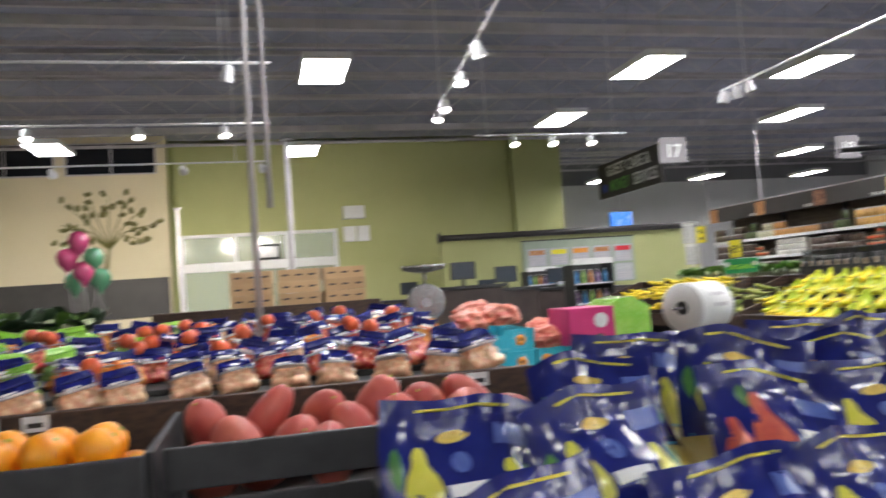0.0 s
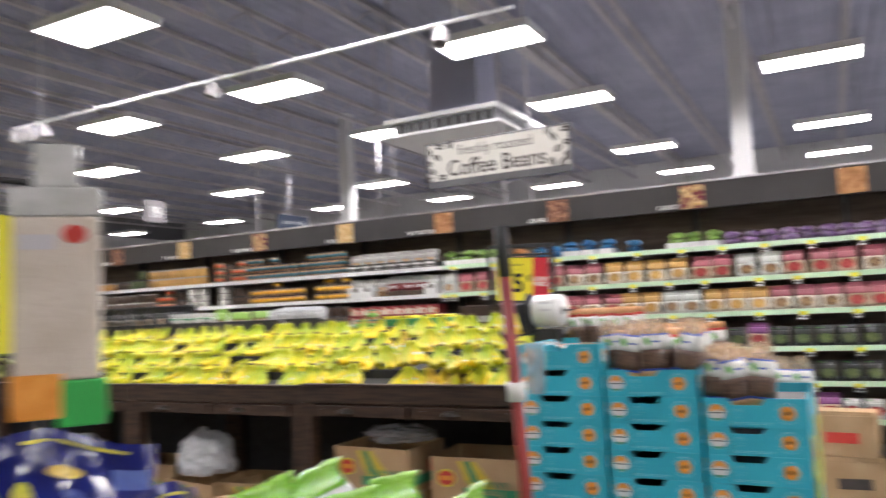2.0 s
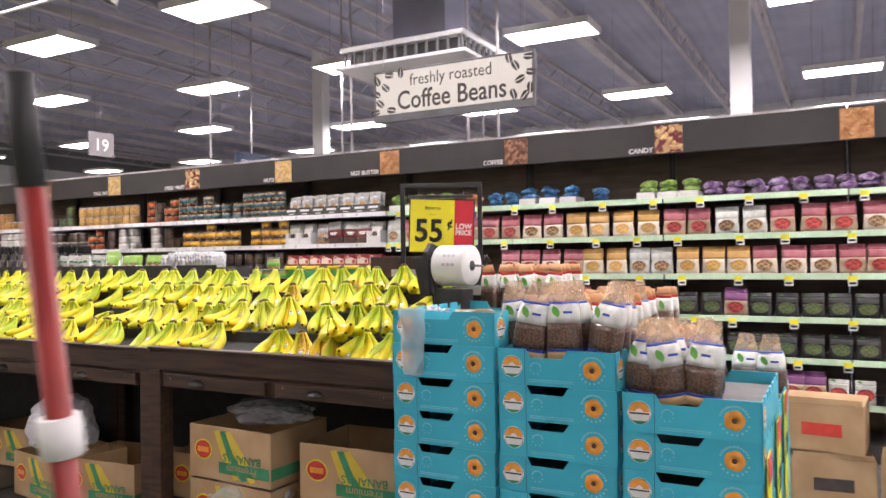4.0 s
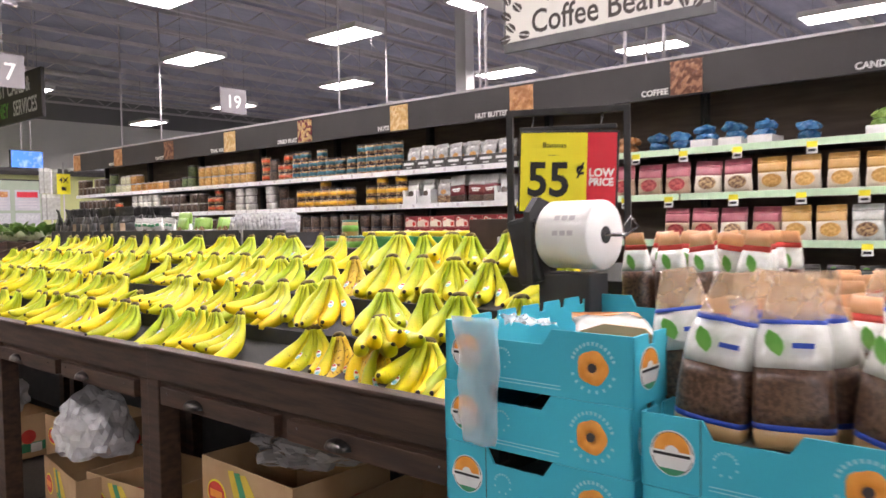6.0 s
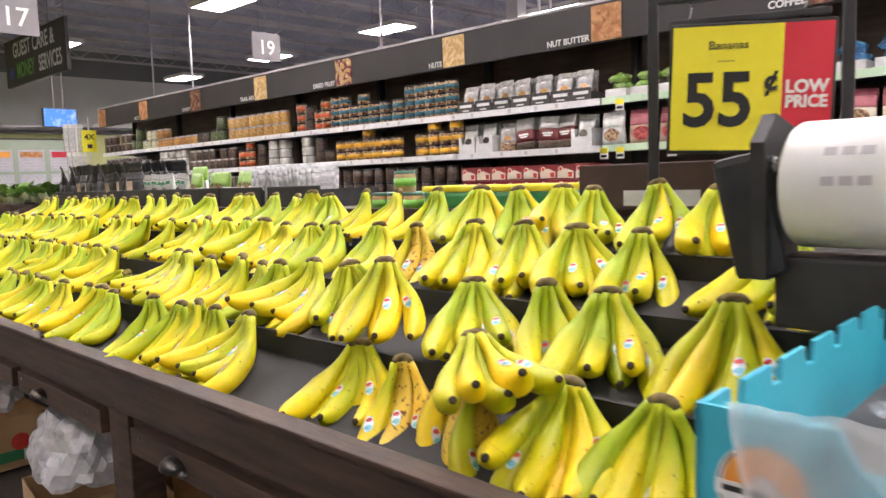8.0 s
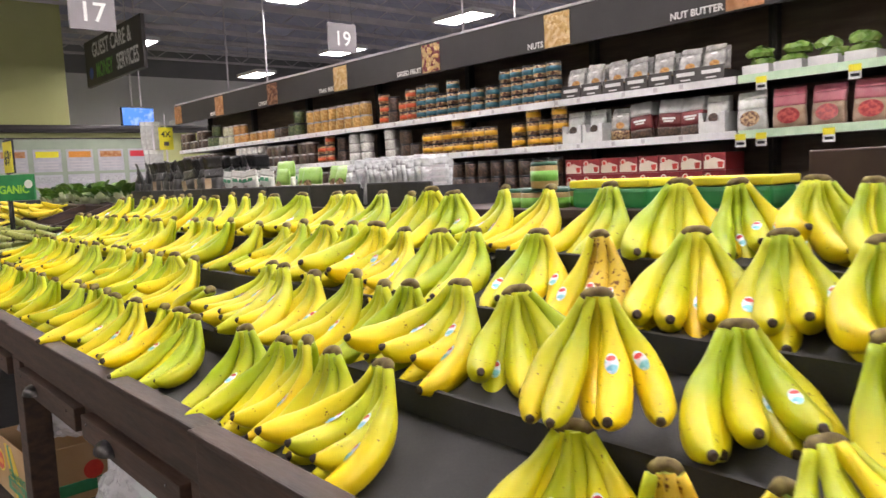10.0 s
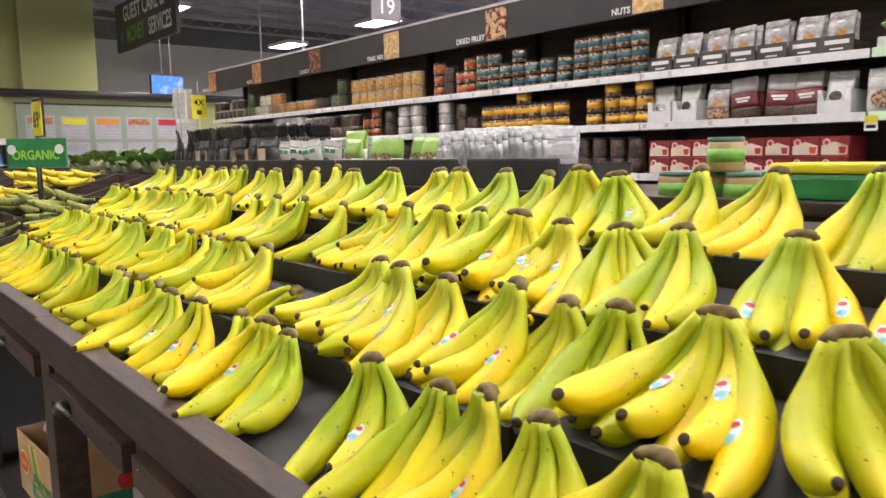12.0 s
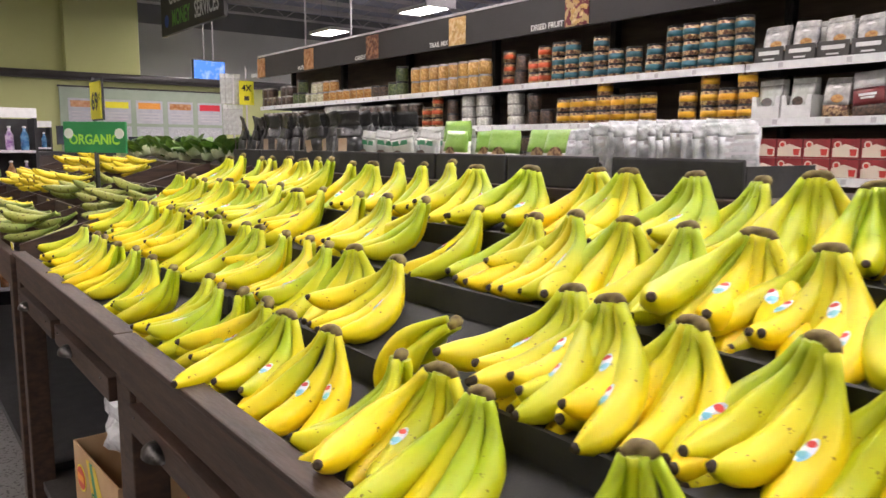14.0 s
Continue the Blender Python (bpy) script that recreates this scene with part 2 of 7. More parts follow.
solid("ceiling", ceiling(), [M_CEIL, M_STEEL], "dark painted ribbed steel ceiling with open joists", kind="structure")
solid("wall_east", box(X1, X1 + 0.2, Y0, Y1, 0, HIGH + 0.2), M_GREYWALL, "pale grey painted wall", kind="structure")
solid("wall_west", box(X0 - 0.2, X0, Y0, Y1, 0, HIGH + 0.2), M_YELLOW_WALL, "cream painted wall", kind="structure")
solid("wall_south", box(X0, X1, Y0 - 0.2, Y0, 0, HIGH + 0.2), M_GREYWALL, "pale grey painted wall", kind="structure")
solid("wall_north_upper", box(8.38, X1, Y1, Y1 + 0.2, 4.75, HIGH + 0.2), M_DARKWALL, "dark painted band of the far wall", kind="structure")
solid("wall_north", box(8.38, X1, Y1, Y1 + 0.2, 0, 4.75), M_GREYWALL, "pale grey painted far wall", kind="structure")
solid("wall_green", box(-2.05, 8.38, 19.7, 19.9, 0, HIGH + 0.2), M_GREEN, "olive green painted high wall", kind="structure")
solid("wall_green_pier", box(6.95, 8.38, 19.45, 19.7, 0, HIGH), M_GREEN, "olive green painted wall pier", kind="structure")
solid("wall_green_return", box(8.18, 8.38, 19.9, Y1, 0, HIGH + 0.2), M_GREEN, "olive green painted wall return", kind="structure")
solid("wall_cream", box(X0, -2.05, 19.0, 19.2, 0, HIGH + 0.2), M_YELLOW_WALL, "cream painted high wall", kind="structure")
solid("wall_cream_return", box(-2.25, -2.05, 19.2, 19.9, 0, HIGH + 0.2), M_GREEN, "olive green painted return", kind="structure")
solid("wall_low_green", box(4.4, 11.6, 18.0, 18.15, 0, 2.55), M_GREEN, "low olive green partition wall", kind="structure")
solid("trim_dark_band", box(X0, -2.1, 18.93, 19.0, 1.2, 2.12), mat("black_band", (0.03, 0.028, 0.027), 0.5, (0.04, 0.037, 0.035), 3), "dark wall band under the cream wall", kind="structure")

# rail along the top of the low wall
rail = thing("guard_rail", "dark brown ribbed tube rail along the low wall", "rail")
part("tube", tube([(4.35, 17.9, 2.62), (8.0, 17.9, 2.63), (11.5, 17.9, 2.64)], 0.07, 10), M_FASCIA, rail)
part("end_cap", lathe([(0.12, -0.03), (0.15, 0), (0.12, 0.03)], 14, pose(4.35, 17.9, 2.62, 0, 90, 0)), M_FASCIA, rail)
part("cap_strip", box(4.4, 11.6, 17.86, 18.17, 2.55, 2.58), M_FASCIA, rail)


# ---------------------------------------------------------------- ceiling lamps
def troffer():
    t = thing("ceiling_light", "white glowing ceiling light panel in a thin frame", "ceiling light", group="ceiling lights")
    bm = bmesh.new()
    w, d = 0.25, 0.50
    add_box(bm, -w - 0.03, w + 0.03, -d - 0.03, -d, -0.02, 0.06)
    add_box(bm, -w - 0.03, w + 0.03, d, d + 0.03, -0.02, 0.06)
    add_box(bm, -w - 0.03, -w, -d, d, -0.02, 0.06)
    add_box(bm, w, w + 0.03, -d, d, -0.02, 0.06)
    add_box(bm, -w, w, -d, d, 0.04, 0.06)
    part("frame", bm, M_LIPW, t)
    part("diffuser", box(-w, w, -d, d, -0.015, 0.03), M_LAMP, t)
    for y in (-0.4, 0.4):
        part("hanger", tube([(0, y, 0.05), (0, y, 1.46)], 0.003, 4), M_DARKWALL, t)
    return t


LAMP_Z = 4.10
# Row 0.9: panels at y 3.1 and 5.9 are added fill light.
LAMP_ROWS = {
    -7.2: (-2.7, 9.2, 13.2), -3.2: (-5.5, -2.7, 9.2, 13.2), 0.9: (-5.5, -2.7, 3.1, 5.9, 8.9, 13.8),
    5.05: (-5.5, -2.7, 0.2, 3.05, 5.9, 8.7, 11.6), 7.5: (-5.5, -2.7, 0.2, 3.1, 5.9, 8.65), 10.2: (-5.5, -2.7, 0.2, 3.1, 6.0, 8.65),
    9.5: (11.5, 19.2), 8.8: (16.3,), 12.8: (11.5, 15.3, 19.2), 16.3: (11.5, 15.3, 19.2), 19.6: (-2.9, -0.1, 2.8, 5.6, 8.5, 15.1),
    14.1: (-2.9, 0.0, 3.0, 5.75, 8.6), 17.1: (-2.9, -0.1, 2.8, 5.7, 8.5),
}
first = None
for gx, ys in LAMP_ROWS.items():
    for yy in ys:
        if first is None:
            first = troffer()
            first.matrix_basis = pose(gx, yy, LAMP_Z)
        else:
            copy_thing(first, pose(gx, yy, LAMP_Z))


def spot(x, y, z, d, watts):
    ld = bpy.data.lights.new("spot_lamp", "SPOT")
    ld.energy, ld.spot_size, ld.spot_blend, ld.color, ld.shadow_soft_size = watts, radians(75), 0.9, (1.0, 0.90, 0.74), 0.05
    ob = new("spot_lamp", ld)
    ob.matrix_basis = Matrix.Translation(Vector((x, y, z)) + d * 0.12) @ d.to_track_quat("-Z", "Y").to_matrix().to_4x4()
    return ob


def track(xa, ya, xb, yb, z, heads, lit=True, watts=0):
    t = thing("track_light", "white spotlight track with round heads hung from the ceiling", "track light", group="spotlight tracks")
    part("bar", tube([(xa, ya, z), (xb, yb, z)], 0.014, 6), M_LIPW, t)
    for f in (0.08, 0.92):
        x, y = xa + (xb - xa) * f, ya + (yb - ya) * f
        part("hanger", tube([(x, y, z), (x, y, HIGH + 0.005)], 0.007, 5), M_LIPW, t)
    for f, dx, dy in heads:
        x, y = xa + (xb - xa) * f, ya + (yb - ya) * f
        d = Vector((dx, dy, -1)).normalized()
        m = Matrix.Translation((x, y, z - 0.09)) @ d.to_track_quat("-Z", "Y").to_matrix().to_4x4()
        head = part("lamp_head", lathe([(0.02, 0.07), (0.045, 0.05), (0.062, -0.06), (0.066, -0.075), (0.056, -0.07), (0.05, -0.04)], 14, m), M_LIPW if lit else M_STEEL, t)
        part("lens", lathe([(0.05, -0.062), (0.05, -0.055)], 14, m), M_SPOT if lit else M_CHROME, head)
        part("stem", tube([(x, y, z), (x, y, z - 0.06)], 0.01, 5), M_STEEL, head)
        if watts:
            spot(x, y, z - 0.09, d, watts).parent = t


track(1.75, 4.2, 2.15, 8.5, 3.5, [(0.1, 0.2, 0.2), (0.42, 0.3, 0.1), (0.62, -0.1, -0.4), (0.86, -0.1, -0.4), (0.97, -0.3, -0.3)], watts=60)
track(3.03, 9.95, 5.36, 9.98, 3.5, [(0.25, 0.0, -0.5), (0.5, 0.0, -0.5), (0.76, 0.0, -0.5)])
track(-5.0, 6.7, 0.22, 6.7, 3.5, [(0.93, -0.2, 0.4)])
track(-5.0, 9.0, 0.24, 9.0, 3.5, [(0.5, 0.1, -0.4), (0.72, 0.1, -0.4), (0.9, 0.1, -0.4)], watts=60)
track(-6.0, 11.5, 0.26, 11.5, 3.5, [(0.3, 0.0, 3.5), (0.52, 0.0, 3.5), (0.8, 0.5, 4.0), (0.98, 1.0, 4.0)], watts=420)
track(5.42, 7.7, 5.42, 2.0, 3.5, [(0.01, -0.2, 0.2), (0.05, 0.2, 0.2), (0.09, 0.2, -0.2), (0.5, -0.3, 0.2), (0.9, -0.3, 0.1)], lit=False)


def pipe(x, y, z0, z1, r, name="ceiling_pipe", label="pale painted vertical ceiling pipe"):
    t = thing(name, label, "pipe", group="ceiling pipes")
    part("pipe", tube([(x, y, z0), (x, y, (z0 + z1) / 2), (x, y, z1)], r, 8), M_STEEL, t)
    part("flange", lathe([(r * 2.2, 0), (r * 2.2, 0.02)], 10, pose(x, y, z1 - 0.02)), M_STEEL, t)


for x, y, z0 in ((10.2, 6.2, 2.4), (11.0, 8.6, 2.4), (9.0, 5.2, 2.6), (9.5, 8.0, 2.4), (12.3, 5.0, 2.4), (9.4, 12.4, 2.2), (8.9, 3.6, 2.4), (8.8, 3.2, 2.4), (10.0, 15.0, 2.2)):
    pipe(x, y, z0, HIGH, 0.016)
for x, y in ((11.8, 1.15), (13.4, 9.0)):
    t = thing("steel_column", "pale grey square steel column", "column")
    part("shaft", box(x - 0.12, x + 0.12, y - 0.12, y + 0.12, 0, HIGH, 0.01), M_GREYWALL, t)
    part("base_plate", box(x - 0.2, x + 0.2, y - 0.2, y + 0.2, 0.0, 0.03, 0.005), M_STEEL, t)
for x, y, z0 in ((0.02, 4.08, 1.2), (0.12, 4.86, 2.0)):
    pipe(x, y, z0, HIGH, 0.018, label="white painted drop pole between ceiling and display")
for x, y, z0 in ((-1.35, 14.0, 0.0), (0.38, 8.3, 0.0)):
    pipe(x, y, z0, 3.15, 0.03, "support_pole", "pale green painted support pole")


def duct():
    t = thing("air_diffuser", "pale grey square ceiling air diffuser with louvres", "air vent")
    x0, x1, y0, y1, z = 8.7, 10.3, 3.55, 5.15, 3.72
    part("box", box(x0 + 0.45, x1 - 0.45, y0 + 0.45, y1 - 0.45, z + 0.1, HIGH - 0.4, 0.01), M_CEIL, t)
    part("collar", box(x0, x1, y0, y1, z + 0.06, z + 0.12, 0.01), M_GREYWALL, t)
    part("bottom_plate", box(x0 - 0.04, x1 + 0.04, y0 - 0.04, y1 + 0.04, z - 0.14, z - 0.1, 0.01), M_GREYWALL, t)
    for i in range(12):
        y = y0 + 0.06 + i * (y1 - y0 - 0.12) / 11
        part("louvre", box(x0 + 0.02, x0 + 0.05, y - 0.012, y + 0.012, z - 0.1, z + 0.06), M_DARKWALL, t)
        x = x0 + 0.06 + i * (x1 - x0 - 0.12) / 11
        part("louvre", box(x - 0.012, x + 0.012, y0 + 0.02, y0 + 0.05, z - 0.1, z + 0.06), M_DARKWALL, t)
    part("core", box(x0 + 0.1, x1 - 0.1, y0 + 0.1, y1 - 0.1, z - 0.1, z + 0.06), M_SHELF, t)


duct()

# ---------------------------------------------------------------- hanging signs
coffee = thing("hanging_sign", "cream hanging sign with coffee bean print in a grey frame", "sign", pose(7.46, 3.06, 2.885))
part("frame", box(-0.02, 0.02, -0.79, 0.79, -0.235, 0.235, 0.004), M_GREYFRAME, coffee)
part("board", box(-0.026, -0.018, -0.765, 0.765, -0.165, 0.215), M_OFFWHITE, coffee)
writing("lettering", "freshly roasted", 0.15, M_INK, coffee, facing_left(-0.028, 0.0, 0.12), squeeze=0.9)
writing("lettering", "Coffee Beans", 0.235, M_INK, coffee, facing_left(-0.028, 0.0, -0.06), bold=0.003, squeeze=0.86)
random.seed(5)


def bean():
    bm = bmesh.new()
    for s in (-1, 1):
        vs = []
        for i in range(14):
            a = 2 * math.pi * i / 14
            x, y = 0.048 * math.cos(a), 0.026 * math.sin(a)
            y = abs(y) * s + s * 0.004 + 0.004 * math.sin(x * 60)
            vs.append(bm.verts.new((x, y, 0)))
        top = [v for i, v in enumerate(vs) if i <= 7]
        bm.faces.new(top if s > 0 else top)
        for v in vs[8:]:
            bm.verts.remove(v)
    return mesh_of("bean", bm, M_INK)


BEAN = bean()
for by, bz in ((0.75, 0.15), (0.66, 0.08), (0.76, 0.03), (0.62, 0.19), (0.72, -0.06), (0.60, -0.13), (0.77, -0.14), (0.5, 0.2), (-0.74, 0.18), (-0.62, 0.12), (-0.76, 0.05), (-0.66, 0.0), (-0.75, -0.08), (-0.7, -0.14), (-0.56, 0.19), (-0.6, -0.12)):
    part("bean_print", BEAN, None, coffee, m=facing_left(-0.0285, by, bz) @ pose(0, 0, 0, 0, 0, random.uniform(0, 180)))
for y in (-0.7, 0.7):
    part("wire", tube([(0, y, 0.235), (0, y, 2.68)], 0.003, 4), M_STEEL, coffee)

guest = thing("hanging_sign", "dark brown hanging service sign with white and green lettering", "sign", pose(7.8, 14.45, 3.60))
part("board", box(-0.03, 0.03, -1.35, 1.45, -0.42, 0.36, 0.006), M_FASCIA, guest)
writing("lettering", "GUEST CARE &", 0.34, M_WHITE, guest, facing_left(-0.033, 0.05, 0.15), bold=0.006, squeeze=0.85)
writing("lettering", "MONEY", 0.35, M_LEAF, guest, facing_left(-0.033, 0.45, -0.2), bold=0.006, squeeze=0.7)
writing("lettering", "SERVICES", 0.35, M_WHITE, guest, facing_left(-0.033, -0.68, -0.2), bold=0.006, squeeze=0.7)
part("badge", disc(0.1, 0, 0.003, 16, facing_left(-0.031, 1.15, -0.2)), M_BLUEINK, guest)
for y in (-1.0, 1.1):
    part("wire", tube([(0, y, 0.36), (0, y, 1.96)], 0.006, 4), M_STEEL, guest)


def number_sign(n, x, y, z, w, h):
    t = thing("aisle_number_sign", "pale grey square aisle sign with white number " + n, "sign", pose(x, y, z))
    part("board", box(-w / 2, w / 2, -0.015, 0.015, -h / 2, h / 2, 0.004), mat("pale_grey_sign", (0.20, 0.185, 0.195), 0.5, (0.23, 0.21, 0.22), 4), t)
    writing("lettering", n, h * 0.72, M_WHITE, t, facing_front(0, -0.017, -0.02), bold=0.003)
    part("wire", tube([(0, 0, h / 2), (0, 0, HIGH - z + 0.005)], 0.005, 4), M_STEEL, t)


number_sign("17", 6.17, 10.07, 3.24, 0.46, 0.39)
number_sign("19", 9.12, 9.86, 3.18, 0.43, 0.36)
sport = thing("hanging_sign", "small dark blue hanging sign with white lettering", "sign", pose(10.6, 8.2, 2.95))
part("board", box(-0.4, 0.4, -0.015, 0.015, -0.12, 0.12, 0.004), mat("navy_sign", (0.015, 0.03, 0.07), 0.5, (0.02, 0.04, 0.085), 4), sport)
writing("lettering", "sport drinks", 0.12, M_WHITE, sport, facing_front(0, -0.017, 0))
for x in (-0.3, 0.3):
    part("wire", tube([(x, 0, 0.12), (x, 0, 2.61)], 0.004, 4), M_STEEL, sport)

# ---------------------------------------------------------------- long wall shelf
SX = 7.35
LIPS = (1.553, 1.833, 1.265, 0.965, 0.684, 0.39)


def gondola(y0, y1, name, label, lip_mat, deep=0.46):
    t = thing(name, label, "shelf")
    part("back_panel", box(SX + deep, SX + deep + 0.03, y0, y1, 0.0, 2.38), M_BACK, t)
    part("base", box(SX + 0.03, SX + deep, y0, y1, 0.0, 0.12), M_SHELF, t)
    for z in LIPS:
        s = part("shelf_board", box(SX + 0.012, SX + deep, y0, y1, z - 0.035, z - 0.008), M_SHELF, t)
        part("price_rail", box(SX, SX + 0.012, y0 + 0.003, y1 - 0.003, z - 0.042, z, 0.002), lip_mat, s)
    part("top_canopy", box(SX + 0.02, SX + deep, y0, y1, 2.36, 2.385), M_SHELF, t)
    for y in (y0, y1 - 0.02):
        part("side_upright", box(SX + deep - 0.06, SX + deep, y, y + 0.02, 0.0, 2.36), M_SHELF, t)
    return t


STARTS = [11.0 - 1.22 * i for i in range(12)]
for a in STARTS:
    y1s, y0s = a, a - 1.22
    green = y1s < 3.9
    gondola(y0s + 0.002, y1s - 0.002, "shelf_unit", "black steel shelf unit with green price rails" if green else "black steel shelf unit with white price rails", M_LIPG if green else M_LIPW)
for a in STARTS:
    f = thing("shelf_header", "dark brown shelf header board with food photo panel", "sign")
    part("board", box(SX - 0.015, SX + 0.015, a - 1.218, a - 0.002, 2.155, 2.385, 0.003), M_FASCIA, f)
    part("top_trim", box(SX - 0.02, SX + 0.015, a - 1.218, a - 0.002, 2.385, 2.40), M_STEEL, f)
PHOTO = {
    "nuts": mat("photo_pale_nuts", (0.62, 0.38, 0.13), 0.5, (0.75, 0.55, 0.28), 30, bump=0.1, ramp=(0.45, 0.55)),
    "brown": mat("photo_brown_nuts", (0.14, 0.05, 0.025), 0.5, (0.36, 0.17, 0.09), 30, bump=0.1, ramp=(0.45, 0.55)),
    "mixed": mat("photo_dried_fruit", (0.18, 0.02, 0.03), 0.5, (0.55, 0.36, 0.16), 22, bump=0.1, ramp=(0.47, 0.53)),
    "orange": mat("photo_nut_butter", (0.38, 0.16, 0.05), 0.5, (0.55, 0.28, 0.12), 20, bump=0.1, ramp=(0.4, 0.6)),
}
for word, y, tone, size in (("CANDY", 1.29, "mixed", 0.052), ("COFFEE", 2.51, "brown", 0.052), ("NUT BUTTER", 3.73, "orange", 0.052), ("NUTS", 4.95, "nuts", 0.052), ("DRIED FRUIT", 6.17, "mixed", 0.052), ("TRAIL MIX", 7.39, "nuts", 0.052), ("CANDY", 8.61, "brown", 0.052), ("NUTS", 9.83, "orange", 0.052), ("COFFEE", 11.0, "orange", 0.052), ("SNACKS", 0.07, "orange", 0.052)):
    p = thing("photo_panel", "square food photo panel with small white caption", "sign", pose(SX - 0.017, y - 0.105, 2.265), group="header photo panels")
    part("photo", box(-0.006, 0.0, -0.1, 0.1, -0.103, 0.103), PHOTO[tone], p)
    if word != "SNACKS":
        writing("caption", word, size, M_WHITE, p, facing_left(-0.003, 0.115, -0.075), align="RIGHT", bold=0.0015)
    # food pieces in the photo
    bm = bmesh.new()
    random.seed(int(y * 100) + 900)
    for k in range(16):
        cy, cz = random.uniform(-0.08, 0.08), random.uniform(-0.08, 0.08)
        bmesh.ops.create_icosphere(bm, subdivisions=1, radius=0.022, matrix=pose(-0.006, cy, cz, random.uniform(0, 180)) @ Matrix.Diagonal((0.12, 1.15, 0.7, 1)))
    part("food_print", bm, PHOTO["nuts" if tone in ("mixed", "nuts") else tone], p, smooth=True)["kind"] = "stuff"

# ---------------------------------------------------------------- banana table
TX = 4.095
EDGE = 1.005
ROW_X = (4.27, 4.51, 4.73, 4.93)
ROW_Z = (1.115, 1.195, 1.28, 1.36)


def cup_pull(parent, y, z):
    bm = bmesh.new()
    seg, rings = 10, 5
    grid = []
    for a in range(seg + 1):
        row = []
        for b in range(rings + 1):
            u, v = math.pi * a / seg, (math.pi / 2) * b / rings
            row.append(bm.verts.new((-0.028 * math.sin(u) * math.cos(v) - 0.002, 0.045 * math.cos(u), 0.026 * math.sin(u) * math.sin(v) if b else 0)))
        grid.append(row)
    for a in range(seg):
        for b in range(rings):
            try:
                bm.faces.new((grid[a][b], grid[a + 1][b], grid[a + 1][b + 1], grid[a][b + 1]))
            except ValueError:
                pass
    bmesh.ops.remove_doubles(bm, verts=bm.verts, dist=0.0003)
    bmesh.ops.translate(bm, verts=bm.verts, vec=(-0.002, y, z))
    pull = part("cup_pull", bm, mat("dark_pull_metal", (0.10, 0.095, 0.09), 0.3, (0.05, 0.045, 0.04), 60, metal=1.0, bump=0.1), parent, "dark metal cup pull", smooth=True)
    return pull


def table(y0, y1, out, zoff, trays=True):
    """One table module between y0 and y1; out: how far its front stands proud."""
    t = thing("display_table", "dark stained wooden produce table with drawers and black stepped trays", "table", pose(TX - out, 0, zoff), group="produce tables")
    E = EDGE
    w = 1.02
    part("front_board", box(0.0, 0.035, y0, y1, E - 0.095, E, 0.004), M_WOOD, t)
    part("top_moulding", box(-0.012, 0.035, y0, y1, E - 0.001, E + 0.012, 0.004), M_WOOD, t)
    part("rail", box(0.012, 0.035, y0 + 0.055, y1 - 0.055, E - 0.172, E - 0.096), M_WOOD, t)
    part("back_board", box(w - 0.03, w, y0, y1, E - 0.1, E + 0.235, 0.003), M_WOOD, t)
    for y in (y0, y1 - 0.025):
        bm = bmesh.new()
        vs = [bm.verts.new(p) for p in ((0.035, y, E - 0.12), (w - 0.03, y, E - 0.12), (w - 0.03, y, E + 0.19), (0.035, y, E - 0.07))]
        vs2 = [bm.verts.new((v.co.x, y + 0.025, v.co.z)) for v in vs]
        bm.faces.new(vs)
        bm.faces.new(vs2)
        for i in range(4):
            bm.faces.new((vs[i], vs[(i + 1) % 4], vs2[(i + 1) % 4], vs2[i]))
        part("side_board", bm, M_WOOD, t)
    for y in (y0, y1 - 0.07):
        for x in (0.0, w - 0.08):
            part("leg", box(x, x + 0.075, y, y + 0.07, 0, E - 0.095, 0.004), M_WOOD, t)
    part("rear_panel", box(w - 0.02, w - 0.004, y0 + 0.06, y1 - 0.06, 0.1, E - 0.1), M_BLACK, t)
    part("lower_shelf", box(0.03, w - 0.02, y0, y1, 0.09, 0.125, 0.003), mat("worn_black_shelf", (0.025, 0.023, 0.022), 0.5, (0.05, 0.045, 0.04), 5, bump=0.1, bscale=70), t)
    n = 2
    L = (y1 - y0 - 0.16) / n
    for i in range(n):
        a = y0 + 0.075 + i * (L + 0.01)
        d = part("drawer_front", box(-0.014, 0.012, a + 0.01, a + L - 0.035, E - 0.165, E - 0.108, 0.003), M_WOOD, t)
        cup_pull(d, a + L * 0.62, E - 0.145).location.x = -0.014
        for q in (0.12, 0.88):
            part("screw", lathe([(0.004, 0), (0.003, 0.002)], 6, pose(-0.014, a + L * q, E - 0.125, 0, -90, 0)), M_CHROME, d)
    if trays:
        for k in range(4):
            x0 = ROW_X[k] - 0.165 - TX + out + (0.03 if k == 0 else 0)
            x1 = (ROW_X[k + 1] - 0.165 - TX + out) if k < 3 else w - 0.03
            z0 = ROW_Z[k] - 0.140
            z1 = z0 + 0.045
            bm = bmesh.new()
            prof = [(x0, z0 - 0.08), (x0, z0 + 0.012), (x0 + 0.006, z0 + 0.014), (x0 + 0.012, z0), (x1, z1), (x1, z1 - 0.09)]
            rows = [[bm.verts.new((x, y, z)) for x, z in prof] for y in (y0 + 0.002, y1 - 0.002)]
            for i in range(len(prof)):
                j = (i + 1) % len(prof)
                bm.faces.new((rows[0][i], rows[0][j], rows[1][j], rows[1][i]))
            bm.faces.new(rows[0])
            bm.faces.new(rows[1])
            part("tray", bm, M_TRAY, t, "black ribbed rubber tray")
    return t


table(1.46, 2.90, 0.022, 0.0)
table(2.92, 4.34, 0.0, -0.012)
table(4.36, 5.86, -0.012, -0.016)

# ---------------------------------------------------------------- bananas


